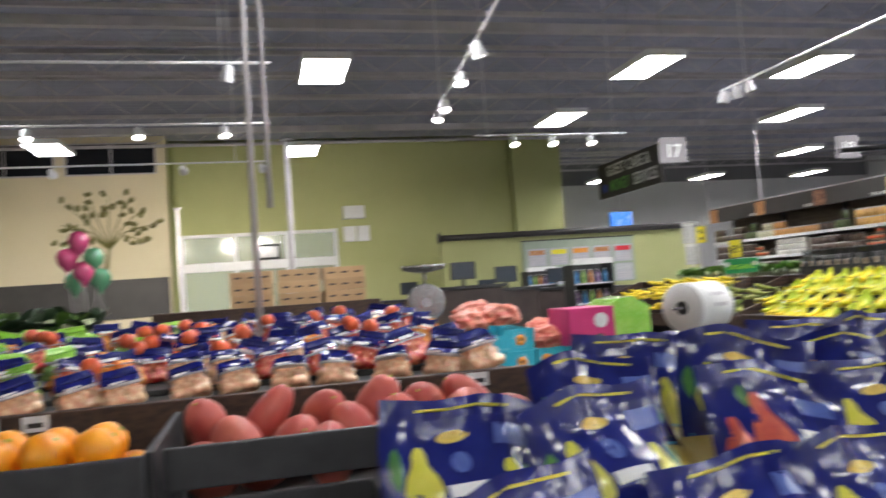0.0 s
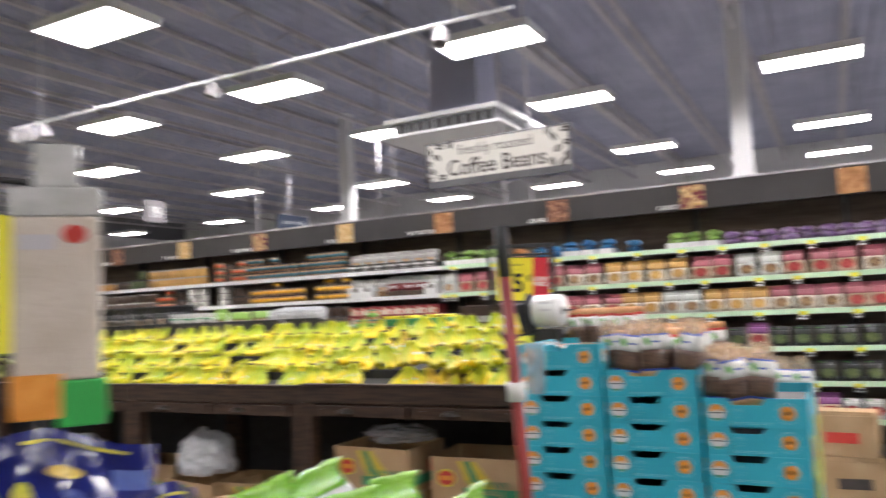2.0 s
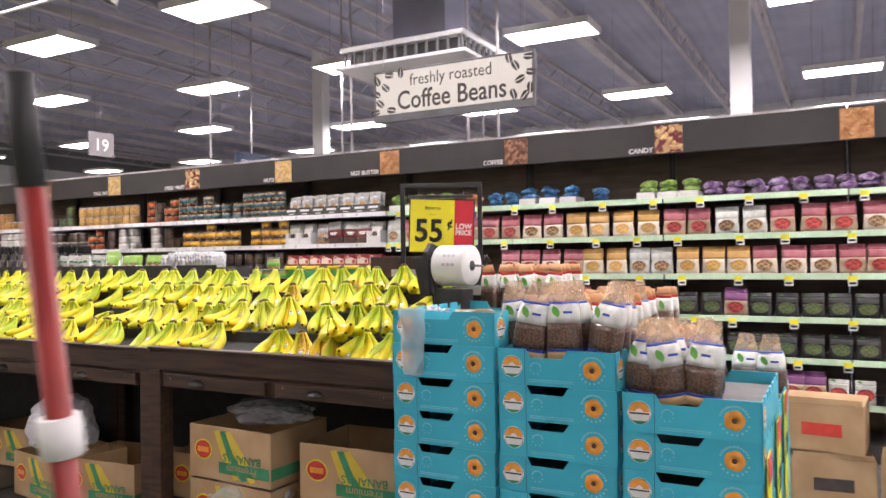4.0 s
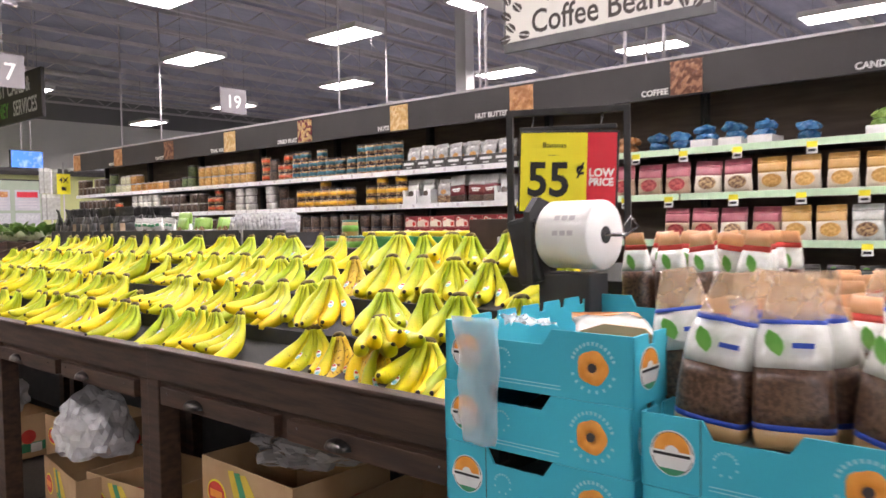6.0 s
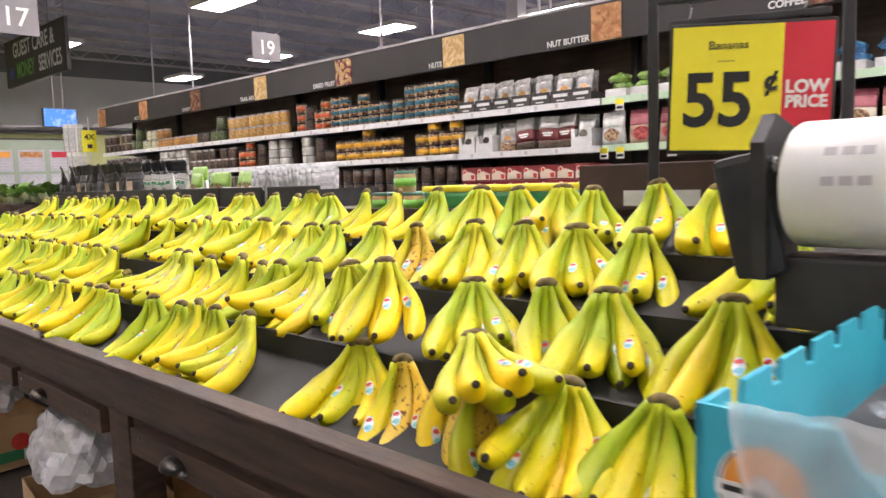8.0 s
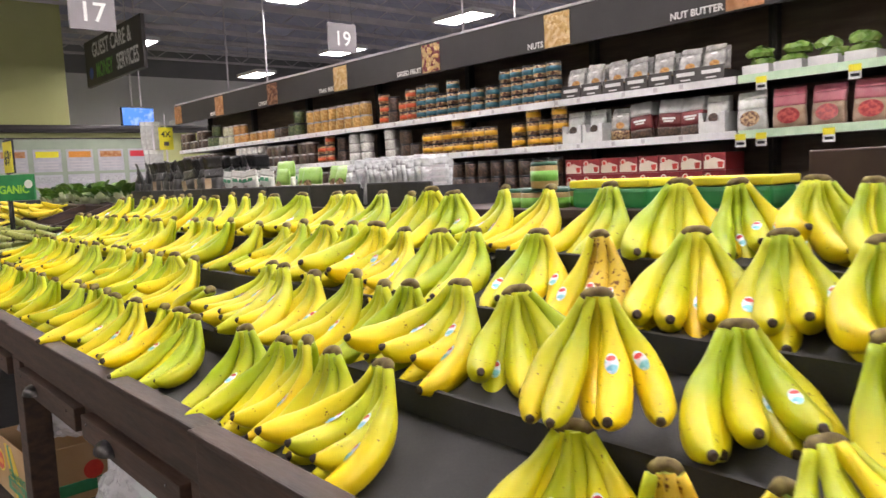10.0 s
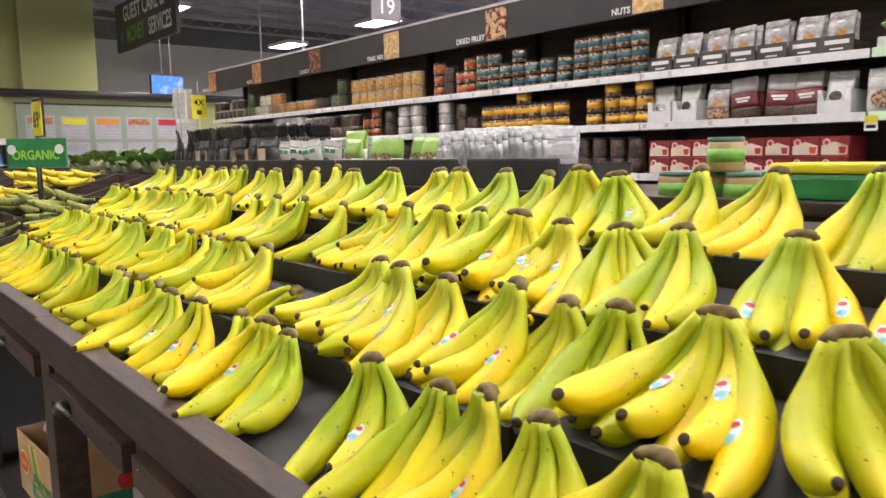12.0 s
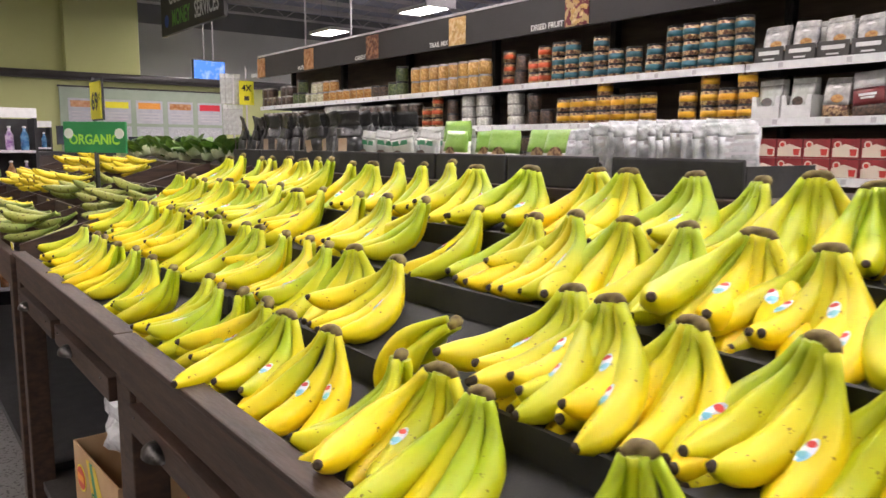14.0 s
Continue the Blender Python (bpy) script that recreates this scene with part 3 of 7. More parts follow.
def skin(name, ca, cb, spots):
    m = bpy.data.materials.new(name)
    m.use_nodes = True
    nt = m.node_tree
    n, l = nt.nodes, nt.links
    b = n["Principled BSDF"]
    b.inputs["Roughness"].default_value = 0.46
    b.inputs["Specular IOR Level"].default_value = 0.36
    tc, oi = n.new("ShaderNodeTexCoord"), n.new("ShaderNodeObjectInfo")
    t1 = n.new("ShaderNodeTexNoise")
    t1.noise_dimensions = "4D"
    t1.inputs["Scale"].default_value = 5.0
    l.new(tc.outputs["Object"], t1.inputs["Vector"])
    mul = n.new("ShaderNodeMath")
    mul.operation = "MULTIPLY"
    mul.inputs[1].default_value = 40.0
    l.new(oi.outputs["Random"], mul.inputs[0])
    l.new(mul.outputs[0], t1.inputs["W"])
    add = n.new("ShaderNodeMath")
    add.operation = "ADD"
    l.new(t1.outputs["Fac"], add.inputs[0])
    mr = n.new("ShaderNodeMapRange")
    mr.inputs["To Min"].default_value, mr.inputs["To Max"].default_value = -0.22, 0.22
    l.new(oi.outputs["Random"], mr.inputs["Value"])
    l.new(mr.outputs["Result"], add.inputs[1])
    cr = n.new("ShaderNodeValToRGB")
    cr.color_ramp.elements[0].position, cr.color_ramp.elements[1].position = 0.30, 0.72
    cr.color_ramp.elements[0].color, cr.color_ramp.elements[1].color = rgb(ca), rgb(cb)
    ln = n.new("ShaderNodeVectorMath")
    ln.operation = "LENGTH"
    l.new(tc.outputs["Object"], ln.inputs[0])
    grow = n.new("ShaderNodeMapRange")
    grow.inputs["From Min"].default_value, grow.inputs["From Max"].default_value = 0.02, 0.13
    grow.inputs["To Min"].default_value, grow.inputs["To Max"].default_value = -0.26, 0.10
    l.new(ln.outputs["Value"], grow.inputs["Value"])
    add2 = n.new("ShaderNodeMath")
    add2.operation = "ADD"
    l.new(add.outputs[0], add2.inputs[0])
    l.new(grow.outputs["Result"], add2.inputs[1])
    l.new(add2.outputs[0], cr.inputs["Fac"])
    t2 = n.new("ShaderNodeTexNoise")
    t2.inputs["Scale"].default_value = 130.0
    t2.inputs["Detail"].default_value = 2.0
    l.new(tc.outputs["Object"], t2.inputs["Vector"])
    sr = n.new("ShaderNodeValToRGB")
    sr.color_ramp.elements[0].position, sr.color_ramp.elements[1].position = spots, spots + 0.05
    sr.color_ramp.elements[0].color, sr.color_ramp.elements[1].color = (1, 1, 1, 1), (0.25, 0.12, 0.04, 1)
    l.new(t2.outputs["Fac"], sr.inputs["Fac"])
    mx = n.new("ShaderNodeMix")
    mx.data_type, mx.blend_type = "RGBA", "MULTIPLY"
    mx.inputs["Factor"].default_value = 1.0
    l.new(cr.outputs["Color"], mx.inputs[6])
    l.new(sr.outputs["Color"], mx.inputs[7])
    l.new(mx.outputs[2], b.inputs["Base Color"])
    bp = n.new("ShaderNodeBump")
    bp.inputs["Strength"].default_value, bp.inputs["Distance"].default_value = 0.12, 0.002
    l.new(t1.outputs["Fac"], bp.inputs["Height"])
    l.new(bp.outputs["Normal"], b.inputs["Normal"])
    return m


SK_YELLOW = skin("banana_skin", (0.44, 0.48, 0.003), (0.86, 0.61, 0.002), 0.70)
SK_GREEN = skin("greenish_banana_skin", (0.33, 0.43, 0.003), (0.73, 0.60, 0.002), 0.705)
SK_RIPE = skin("spotted_banana_skin", (0.62, 0.42, 0.03), (0.78, 0.52, 0.03), 0.60)
M_STEM = mat("banana_stem", (0.28, 0.36, 0.03), 0.55, (0.42, 0.44, 0.04), 30, rnd=0.15)
M_CROWN = mat("banana_crown", (0.09, 0.055, 0.025), 0.8, (0.24, 0.19, 0.06), 60, bump=0.3, bscale=120)
M_TIP = mat("banana_tip", (0.02, 0.014, 0.008), 0.8, (0.05, 0.03, 0.015), 60)
M_STICKB = mat("sticker_white", (0.75, 0.78, 0.78), 0.4, (0.30, 0.62, 0.66), 60, ramp=(0.5, 0.56))


def banana_mesh(name, length, girth, a0, a1, mats, seg=15, n=15):
    """A curved fruit from the crown outwards along -x, bending down; five soft ridges, a tapering neck and a small dark tip."""
    bm = bmesh.new()
    x = z = 0.0
    rings = []
    fr = [0.975 * i / (n - 1) for i in range(n)] + [1.0]
    for i, f in enumerate(fr):
        ds = length * (fr[min(i + 1, n)] - f)
        ang = radians(a0 + (a1 - a0) * (f ** 1.1))
        if f < 0.12:
            r = girth * (0.36 + 0.03 * f / 0.12)
        elif f < 0.46:
            q = (f - 0.12) / 0.34
            r = girth * (0.39 + 0.58 * q * q * (3 - 2 * q))
        elif f < 0.74:
            r = girth * (0.97 + 0.04 * math.sin((f - 0.46) / 0.28 * math.pi))
        else:
            q = (f - 0.74) / 0.26
            r = girth * max(0.15, 0.97 * math.cos(q * 1.44) ** 0.9)
        c, s = math.cos(ang), math.sin(ang)
        ring = []
        for k in range(seg):
            t = 2 * math.pi * k / seg
            rr = r * (0.985 + 0.065 * abs(math.cos(2.5 * t)) ** 2.2 - 0.02)
            u, v = rr * math.cos(t), rr * math.sin(t)
            # u across (y), v along the normal of the curve
            ring.append(bm.verts.new((-x + v * s, u, z + v * c)))
        rings.append(ring)
        x += ds * c
        z += ds * s
    for i, (a, b) in enumerate(zip(rings, rings[1:])):
        f = (fr[i] + fr[i + 1]) / 2
        for k in range(seg):
            fc = bm.faces.new((a[k], a[(k + 1) % seg], b[(k + 1) % seg], b[k]))
            fc.smooth = True
            fc.material_index = 1 if f < 0.03 else (2 if f > 0.98 else 0)
    bm.faces.new(rings[0]).material_index = 1
    bm.faces.new(rings[-1]).material_index = 2
    return mesh_of(name, bm, mats)


BANANAS = {}
for key, sk in (("y", SK_YELLOW), ("g", SK_GREEN), ("r", SK_RIPE)):
    BANANAS[key] = [banana_mesh("banana", L, g, a0, a1, [sk, M_STEM, M_TIP]) for L, g, a0, a1 in
                    ((0.208, 0.0208, -92, 0), (0.200, 0.0213, -96, 6), (0.216, 0.0203, -87, -6), (0.196, 0.0210, -98, 12))]


def crown_mesh(half):
    """The woody cushion that joins the necks, cut flat on top."""
    bm = bmesh.new()
    n = 7
    pts = [(0.004 + 0.003 * math.cos(3 * q), half * q, 0.004 - 0.007 * q * q) for q in (2 * i / (n - 1) - 1 for i in range(n))]
    add_tube(bm, pts, [0.0058, 0.0078, 0.0088, 0.0092, 0.0088, 0.0078, 0.0058], 9)
    for v in bm.verts:
        v.co.z = min(v.co.z, 0.0105) + 0.0022 * noise.noise(v.co * 160)
        v.co.x += 0.0022 * noise.noise(v.co * 140 + Vector((3, 1, 2)))
    return mesh_of("crown", bm, M_CROWN, True)


CROWN = {n: crown_mesh(0.005 + 0.0026 * n) for n in range(3, 9)}


def sticker_mesh():
    """An oval fruit sticker bowed over the skin, with a red oval mark."""
    bm = bmesh.new()
    n = 14

    def oval(rx, ry, cy, lift):
        return [bm.verts.new((rx * math.cos(2 * math.pi * i / n), cy + ry * math.sin(2 * math.pi * i / n), 0.0016 - 26.0 * (rx * math.cos(2 * math.pi * i / n)) ** 2 - 3.0 * (cy + ry * math.sin(2 * math.pi * i / n)) ** 2 + lift)) for i in range(n)]
    for rx, ry, cy, lift, mi in ((0.0080, 0.0158, 0.0, 0.0, 0), (0.0056, 0.0042, 0.0070, 0.0007, 1), (0.0054, 0.0040, -0.0075, 0.0007, 2)):
        ring, mid = oval(rx, ry, cy, lift), bm.verts.new((0, cy, 0.0016 - 3.0 * cy * cy + lift))
        for i in range(n):
            bm.faces.new((mid, ring[i], ring[(i + 1) % n])).material_index = mi
    return mesh_of("sticker", bm, [M_STICKB, M_REDINK, M_STICKT])


M_STICKT = mat("sticker_teal_print", (0.10, 0.42, 0.48), 0.4, (0.22, 0.56, 0.60), 90)
STICKER = sticker_mesh()


def bunch(seed, key, count, spread, extra):
    """A hand of bananas hanging from its crown, fingers side by side towards -x, some in a second layer."""
    r = random.Random(seed)
    label = {"y": "hand of yellow bananas with fruit stickers on the black tray", "g": "hand of greenish yellow bananas on the black tray", "r": "hand of ripe spotted bananas on the black tray"}[key]
    t = thing("banana_bunch", label, "bananas", group="bananas on the display")
    half = 0.005 + 0.0026 * count
    sweep = r.uniform(-16, 16)
    marks = 0
    for i in range(count):
        f = (i / (count - 1)) * 2 - 1 if count > 1 else 0
        kk = key if r.random() < 0.85 else ("g" if key == "y" else "y")
        me = BANANAS[kk][r.randrange(4)]
        s = r.uniform(0.93, 1.05)
        m = pose(0.003 * r.uniform(-1, 1), f * half * 0.86, -abs(f) * 0.004, f * (spread + 1) + r.uniform(-3, 3), r.uniform(-3, 5) + 12 * (i % 2), sweep * 0.5 + f * 10 + r.uniform(-6, 6)) @ Matrix.Scale(s, 4)
        b = part("banana", me, None, t, m=m)
        if r.random() < 0.5 and marks < 3:
            marks += 1
            # sticker sits on the upper side of the fruit
            ring = round(r.uniform(0.48, 0.64) * 15)
            vs = me.vertices
            best = max((vs[ring * 15 + k] for k in range(15)), key=lambda v: v.co.z - 0.8 * v.co.x + 0.25 * v.co.y * (1 if f > 0 else -1))
            nr = best.normal
            along = (vs[(ring - 1) * 15].co - vs[(ring + 1) * 15].co).normalized()
            side = along.cross(nr).normalized()
            rot = Matrix((side, nr.cross(side), nr)).transposed().to_4x4()
            part("sticker", STICKER, None, b, m=Matrix.Translation(best.co + nr * 0.0005) @ rot @ pose(0, 0, 0, 0, 0, r.uniform(-18, 18)))
    for i in range(extra):
        f = r.uniform(-0.7, 0.7)
        part("banana", BANANAS[key][r.randrange(4)], None, t, m=pose(0.012, f * half, -0.006, f * spread, -5, f * 8) @ Matrix.Scale(0.92, 4))
    part("crown", CROWN[count], None, t)
    return t


KINDS = [bunch(1, "y", 5, 28, 0), bunch(2, "g", 5, 24, 1), bunch(3, "y", 6, 32, 0), bunch(4, "g", 4, 20, 1), bunch(5, "g", 6, 30, 0), bunch(6, "y", 5, 30, 1), bunch(7, "g", 4, 24, 1), bunch(8, "y", 6, 34, 1), bunch(9, "r", 4, 18, 0)]
ROWS_Y = (
    (5.576, 5.40, 5.26, 5.08, 4.92, 4.736, 4.561, 4.354, 4.24, 4.129, 4.007, 3.90, 3.748, 3.553, 3.46, 3.372, 3.14, 2.976, 2.90, 2.80, 2.662, 2.31, 2.174, 1.846, 1.70),
    (5.834, 5.66, 5.501, 5.33, 5.166, 5.0, 4.858, 4.676, 4.55, 4.421, 4.29, 4.168, 4.071, 3.885, 3.447, 3.364, 3.24, 3.082, 2.976, 2.88, 2.743, 2.596, 2.216, 2.045, 1.91, 1.70),
    (5.848, 5.70, 5.553, 5.44, 5.328, 5.183, 5.04, 4.893, 4.76, 4.626, 4.415, 4.259, 4.106, 3.927, 3.749, 3.638, 3.525, 3.41, 3.28, 3.18, 3.053, 2.931, 2.752, 2.587, 2.40, 2.26, 2.12, 1.97, 1.70),
    (5.83, 5.679, 5.52, 5.376, 5.25, 5.144, 5.03, 4.921, 4.78, 4.648, 4.53, 4.408, 4.28, 4.153, 3.954, 3.772, 3.68, 3.534, 3.401, 3.30, 3.204, 3.027, 2.884, 2.723, 2.549, 2.437, 2.291, 2.20, 2.04, 1.895),
)
RIPE = {(0, 2.174), (2, 2.587)}
rb = random.Random(11)
used = set()
for k, ys in enumerate(ROWS_Y):
    for y in ys:
        ki = 8 if (k, y) in RIPE else rb.randrange(8)
        dz = -0.012 if y > 4.35 else (-0.008 if y > 2.91 else (-0.022 if k == 0 and y < 2.35 else 0.0))
        turn = rb.uniform(-30, 30) + (18 if y < 2.7 else (0 if y < 3.5 else -10))
        m = pose(ROW_X[k] + (0.015 if k == 0 else 0.0) + rb.uniform(-0.012, 0.012), y, ROW_Z[k] + dz + rb.uniform(-0.006, 0.008), rb.uniform(-9, 9), rb.uniform(-2, 9), turn) @ Matrix.Scale(rb.uniform(1.0, 1.07) + (0.06 if k else 0.0), 4)
        if ki in used:
            copy_thing(KINDS[ki], m)
        else:
            KINDS[ki].matrix_basis = m
            used.add(ki)
copy_thing(KINDS[0], pose(4.40, 2.35, 1.235, 0, 2, 40) @ Matrix.Scale(1.0, 4))
for y, x, ang in ((2.06, 4.30, 62), (1.97, 4.26, 75)):
    copy_thing(KINDS[8], pose(x, y, 1.09, 20, -20, ang))
copy_thing(KINDS[3], pose(4.42, 3.60, 1.125, 0, -72, 112))
copy_thing(KINDS[0], pose(4.29, 2.02, 1.15, 0, 34, 60))

# ---------------------------------------------------------------- printed crates


def prism(outline, depth, axis="x"):
    """An upright outline of pairs (across, up) given a thickness."""
    bm = bmesh.new()
    a = [bm.verts.new((0, p, q)) for p, q in outline]
    b = [bm.verts.new((depth, p, q)) for p, q in outline]
    bm.faces.new(a)
    bm.faces.new(b[::-1])
    n = len(outline)
    for i in range(n):
        bm.faces.new((a[i], a[(i + 1) % n], b[(i + 1) % n], b[i]))
    return bm


CW, CD, CH = 0.398, 0.592, 0.1165
END_OUT = [(-CW / 2, 0), (CW / 2, 0), (CW / 2, CH), (CW / 2 - 0.10, CH), (CW / 2 - 0.115, CH - 0.028), (-CW / 2 + 0.175, CH - 0.028), (-CW / 2 + 0.155, CH), (-CW / 2, CH)]
HALF = [(0.026 * math.cos(math.pi * i / 10), 0.026 * math.sin(math.pi * i / 10) + 0.003) for i in range(11)]
LOW = [(0.026 * math.cos(-math.pi * i / 10), 0.026 * math.sin(-math.pi * i / 10) - 0.009) for i in range(2, 9)]


def flat(outline, thick=0.0008):
    bm = bmesh.new()
    a = [bm.verts.new((p, q, thick)) for p, q in outline]
    bm.faces.new(a)
    return bm


def ring_bars(r, n, w, h):
    bm = bmesh.new()
    for i in range(n):
        a = math.radians(20 + 140 * i / (n - 1))
        add_box(bm, -w / 2, w / 2, -h / 2, h / 2, 0, 0.0006, m=pose(r * math.cos(a), r * math.sin(a), 0, 0, 0, math.degrees(a) - 90))
    for i in range(n - 5):
        a = math.radians(-160 + 140 * i / (n - 6))
        add_box(bm, -w / 2, w / 2, -h / 2, h / 2, 0, 0.0006, m=pose(r * math.cos(a), r * math.sin(a), 0, 0, 0, math.degrees(a) - 90))
    return bm


def pepper_bm():
    bm = bmesh.new()
    n, rings = 20, []
    for rr, z in ((0.006, 0.0012), (0.014, 0.0035), (0.022, 0.004), (0.0295, 0.0006)):
        rings.append([bm.verts.new(((rr * (1 + 0.05 * math.cos(5 * a))) * math.cos(a), (rr * (1 + 0.05 * math.cos(5 * a))) * math.sin(a), z)) for a in (2 * math.pi * i / n for i in range(n))])
    for a, b in zip(rings, rings[1:]):
        for i in range(n):
            bm.faces.new((a[i], a[(i + 1) % n], b[(i + 1) % n], b[i])).smooth = True
    bm.faces.new(rings[0])
    return bm


def join_marks(name, pieces):
    """Printed layers of one mark in one mesh, each with its own ink."""
    bm, mats = bmesh.new(), []
    for src_bm, m_ in pieces:
        tmp = bpy.data.meshes.new("tmp")
        for f in src_bm.faces:
            f.material_index = len(mats)
        src_bm.to_mesh(tmp)
        src_bm.free()
        bm.from_mesh(tmp)
        bpy.data.meshes.remove(tmp)
        mats.append(m_)
    me = bpy.data.meshes.new(name)
    bm.to_mesh(me)
    bm.free()
    for m_ in mats:
        me.materials.append(m_)
    return me


ME_CRATE = {
    "end": mesh_of("end_panel", prism(END_OUT, 0.005), M_CYAN),
    "logo": join_marks("round_badge", [(disc(0.036, 0, 0.0006, 28), M_WHITE), (disc(0.034, 0, 0.0009, 28), M_INK), (disc(0.0325, 0, 0.0011, 28), M_WHITE), (flat([(p * 1.15, q * 1.15) for p, q in HALF], 0.0014), M_ORANGE), (flat([(p * 0.45, q * 0.45) for p, q in HALF], 0.0018), M_WHITE), (flat(LOW, 0.0014), M_GREENINK), (box(-0.036, 0.036, -0.0075, 0.0035, 0.001, 0.002), M_WHITE), (box(-0.03, 0.03, -0.0040, 0.0005, 0.002, 0.0025), M_BLACKINK)]),
    "pepper": join_marks("pepper_print", [(pepper_bm(), M_ORANGE), (disc(0.008, 0.0012, 0.004, 10), M_INK)]),
    "words": mesh_of("ring_print", ring_bars(0.041, 13, 0.0045, 0.006), M_CYANL),
    "lines": mesh_of("small_print", ring_bars(0.018, 9, 0.003, 0.004), M_CYANL),
}


def side_outline():
    pts = [(0, 0), (CD, 0), (CD, CH)]
    x = CD
    while x > 0.12:
        pts += [(x - 0.06, CH), (x - 0.065, CH - 0.02), (x - 0.085, CH - 0.02), (x - 0.09, CH)]
        x -= 0.09
    pts += [(0, CH)]
    return pts


def crate_empty(plain=False):
    t = thing("produce_crate", "turquoise printed cardboard produce crate in a stack", "crate", group="stacked crates")
    front = part("end_panel", ME_CRATE["end"], None, t)
    part("end_panel", ME_CRATE["end"], None, t, m=pose(CD - 0.005, 0, 0))
    so = side_outline()
    for y in (-CW / 2, CW / 2 - 0.005):
        bm = bmesh.new()
        a = [bm.verts.new((p, y, q)) for p, q in so]
        b = [bm.verts.new((p, y + 0.005, q)) for p, q in so]
        bm.faces.new(a)
        bm.faces.new(b)
        for i in range(len(so)):
            bm.faces.new((a[i], a[(i + 1) % len(so)], b[(i + 1) % len(so)], b[i]))
        part("side_panel", bm, M_CYAN, t)
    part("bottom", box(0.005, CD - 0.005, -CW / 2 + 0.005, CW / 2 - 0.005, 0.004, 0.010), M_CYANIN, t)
    part("rim_print", box(-0.0006, 0.0, CW / 2 - 0.098, CW / 2 - 0.0965, 0.0, CH), M_INK, front)
    if plain:
        return t
    part("round_badge", ME_CRATE["logo"], None, front, m=facing_left(0, CW / 2 - 0.052, CH * 0.5))
    pp = facing_left(-0.0002, -CW / 2 + 0.075, CH * 0.5)
    part("pepper_print", ME_CRATE["pepper"], None, front, m=pp)
    part("ring_print", ME_CRATE["words"], None, front, m=pp)["kind"] = "stuff"
    part("small_print", ME_CRATE["lines"], None, front, m=facing_left(-0.0002, CW / 2 - 0.135, CH * 0.48))["kind"] = "stuff"
    for i in range(2):
        part("print_stripe", box(-0.0007, 0.0, -0.06, CW / 2 - 0.11, 0.012 + i * 0.006, 0.0135 + i * 0.006), M_CYANL, front)
    # badge on the side that faces smaller y
    part("round_badge", ME_CRATE["logo"], None, t, m=facing_front(0.055, -CW / 2 - 0.0002, CH * 0.5))
    return t


CX = 3.96
COLS = {"A": (1.305, 9), "B": (0.893, 8), "C": (0.48, 7)}
BASE = 1.22 - 9 * 0.117
crate0 = plain0 = None
for key, (yc, n) in COLS.items():
    for row in (0, 1):
        for i in range(n - (0 if row == 0 else (1 if key != "B" else 0))):
            m = pose(CX + row * 0.6 + 0.003 * ((i * 7) % 3 - 1), yc + 0.002 * ((i * 5) % 3 - 1), BASE + i * 0.117)
            if row:
                if plain0 is None:
                    plain0 = crate_empty(True)
                    plain0.matrix_basis = m
                else:
                    copy_thing(plain0, m)
            elif crate0 is None:
                crate0 = crate_empty()
                crate0.matrix_basis = m
            else:
                copy_thing(crate0, m)


def pallet(x0, x1, y0, y1):
    t = thing("pallet", "worn wooden pallet under the crate stacks", "pallet")
    wood = mat("pallet_wood", (0.25, 0.17, 0.10), 0.8, (0.34, 0.25, 0.16), 6, bump=0.2, stretch=(1, 6, 6), rnd=0.1)
    n = 7
    for i in range(n):
        x = x0 + i * (x1 - x0 - 0.1) / (n - 1)
        part("top_board", box(x, x + 0.1, y0, y1, BASE - 0.026, BASE - 0.004, 0.002), wood, t)
    for y in (y0, (y0 + y1) / 2 - 0.04, y1 - 0.08):
        part("bearer", box(x0, x1, y, y + 0.08, 0.0, BASE - 0.026, 0.003), wood, t)


pallet(3.97, 5.14, 0.29, 1.5)

# striped price strips on the side of the stack
for i, x in enumerate((4.05, 4.42, 4.78)):
    s = thing("price_strip", "yellow and red hanging price card on the crates", "sign", pose(x, 0.272, 0.62 + 0.03 * i), group="price cards on crates")
    part("card", box(-0.06, 0.06, -0.002, 0.002, -0.2, 0.2), M_YELLOW, s)
    part("header", box(-0.06, 0.06, -0.0035, -0.002, 0.12, 0.2), M_RED, s)
    writing("price", "79", 0.11, M_BLACKINK, s, facing_front(0, -0.0036, 0.0), bold=0.003)

# ---------------------------------------------------------------- pouches


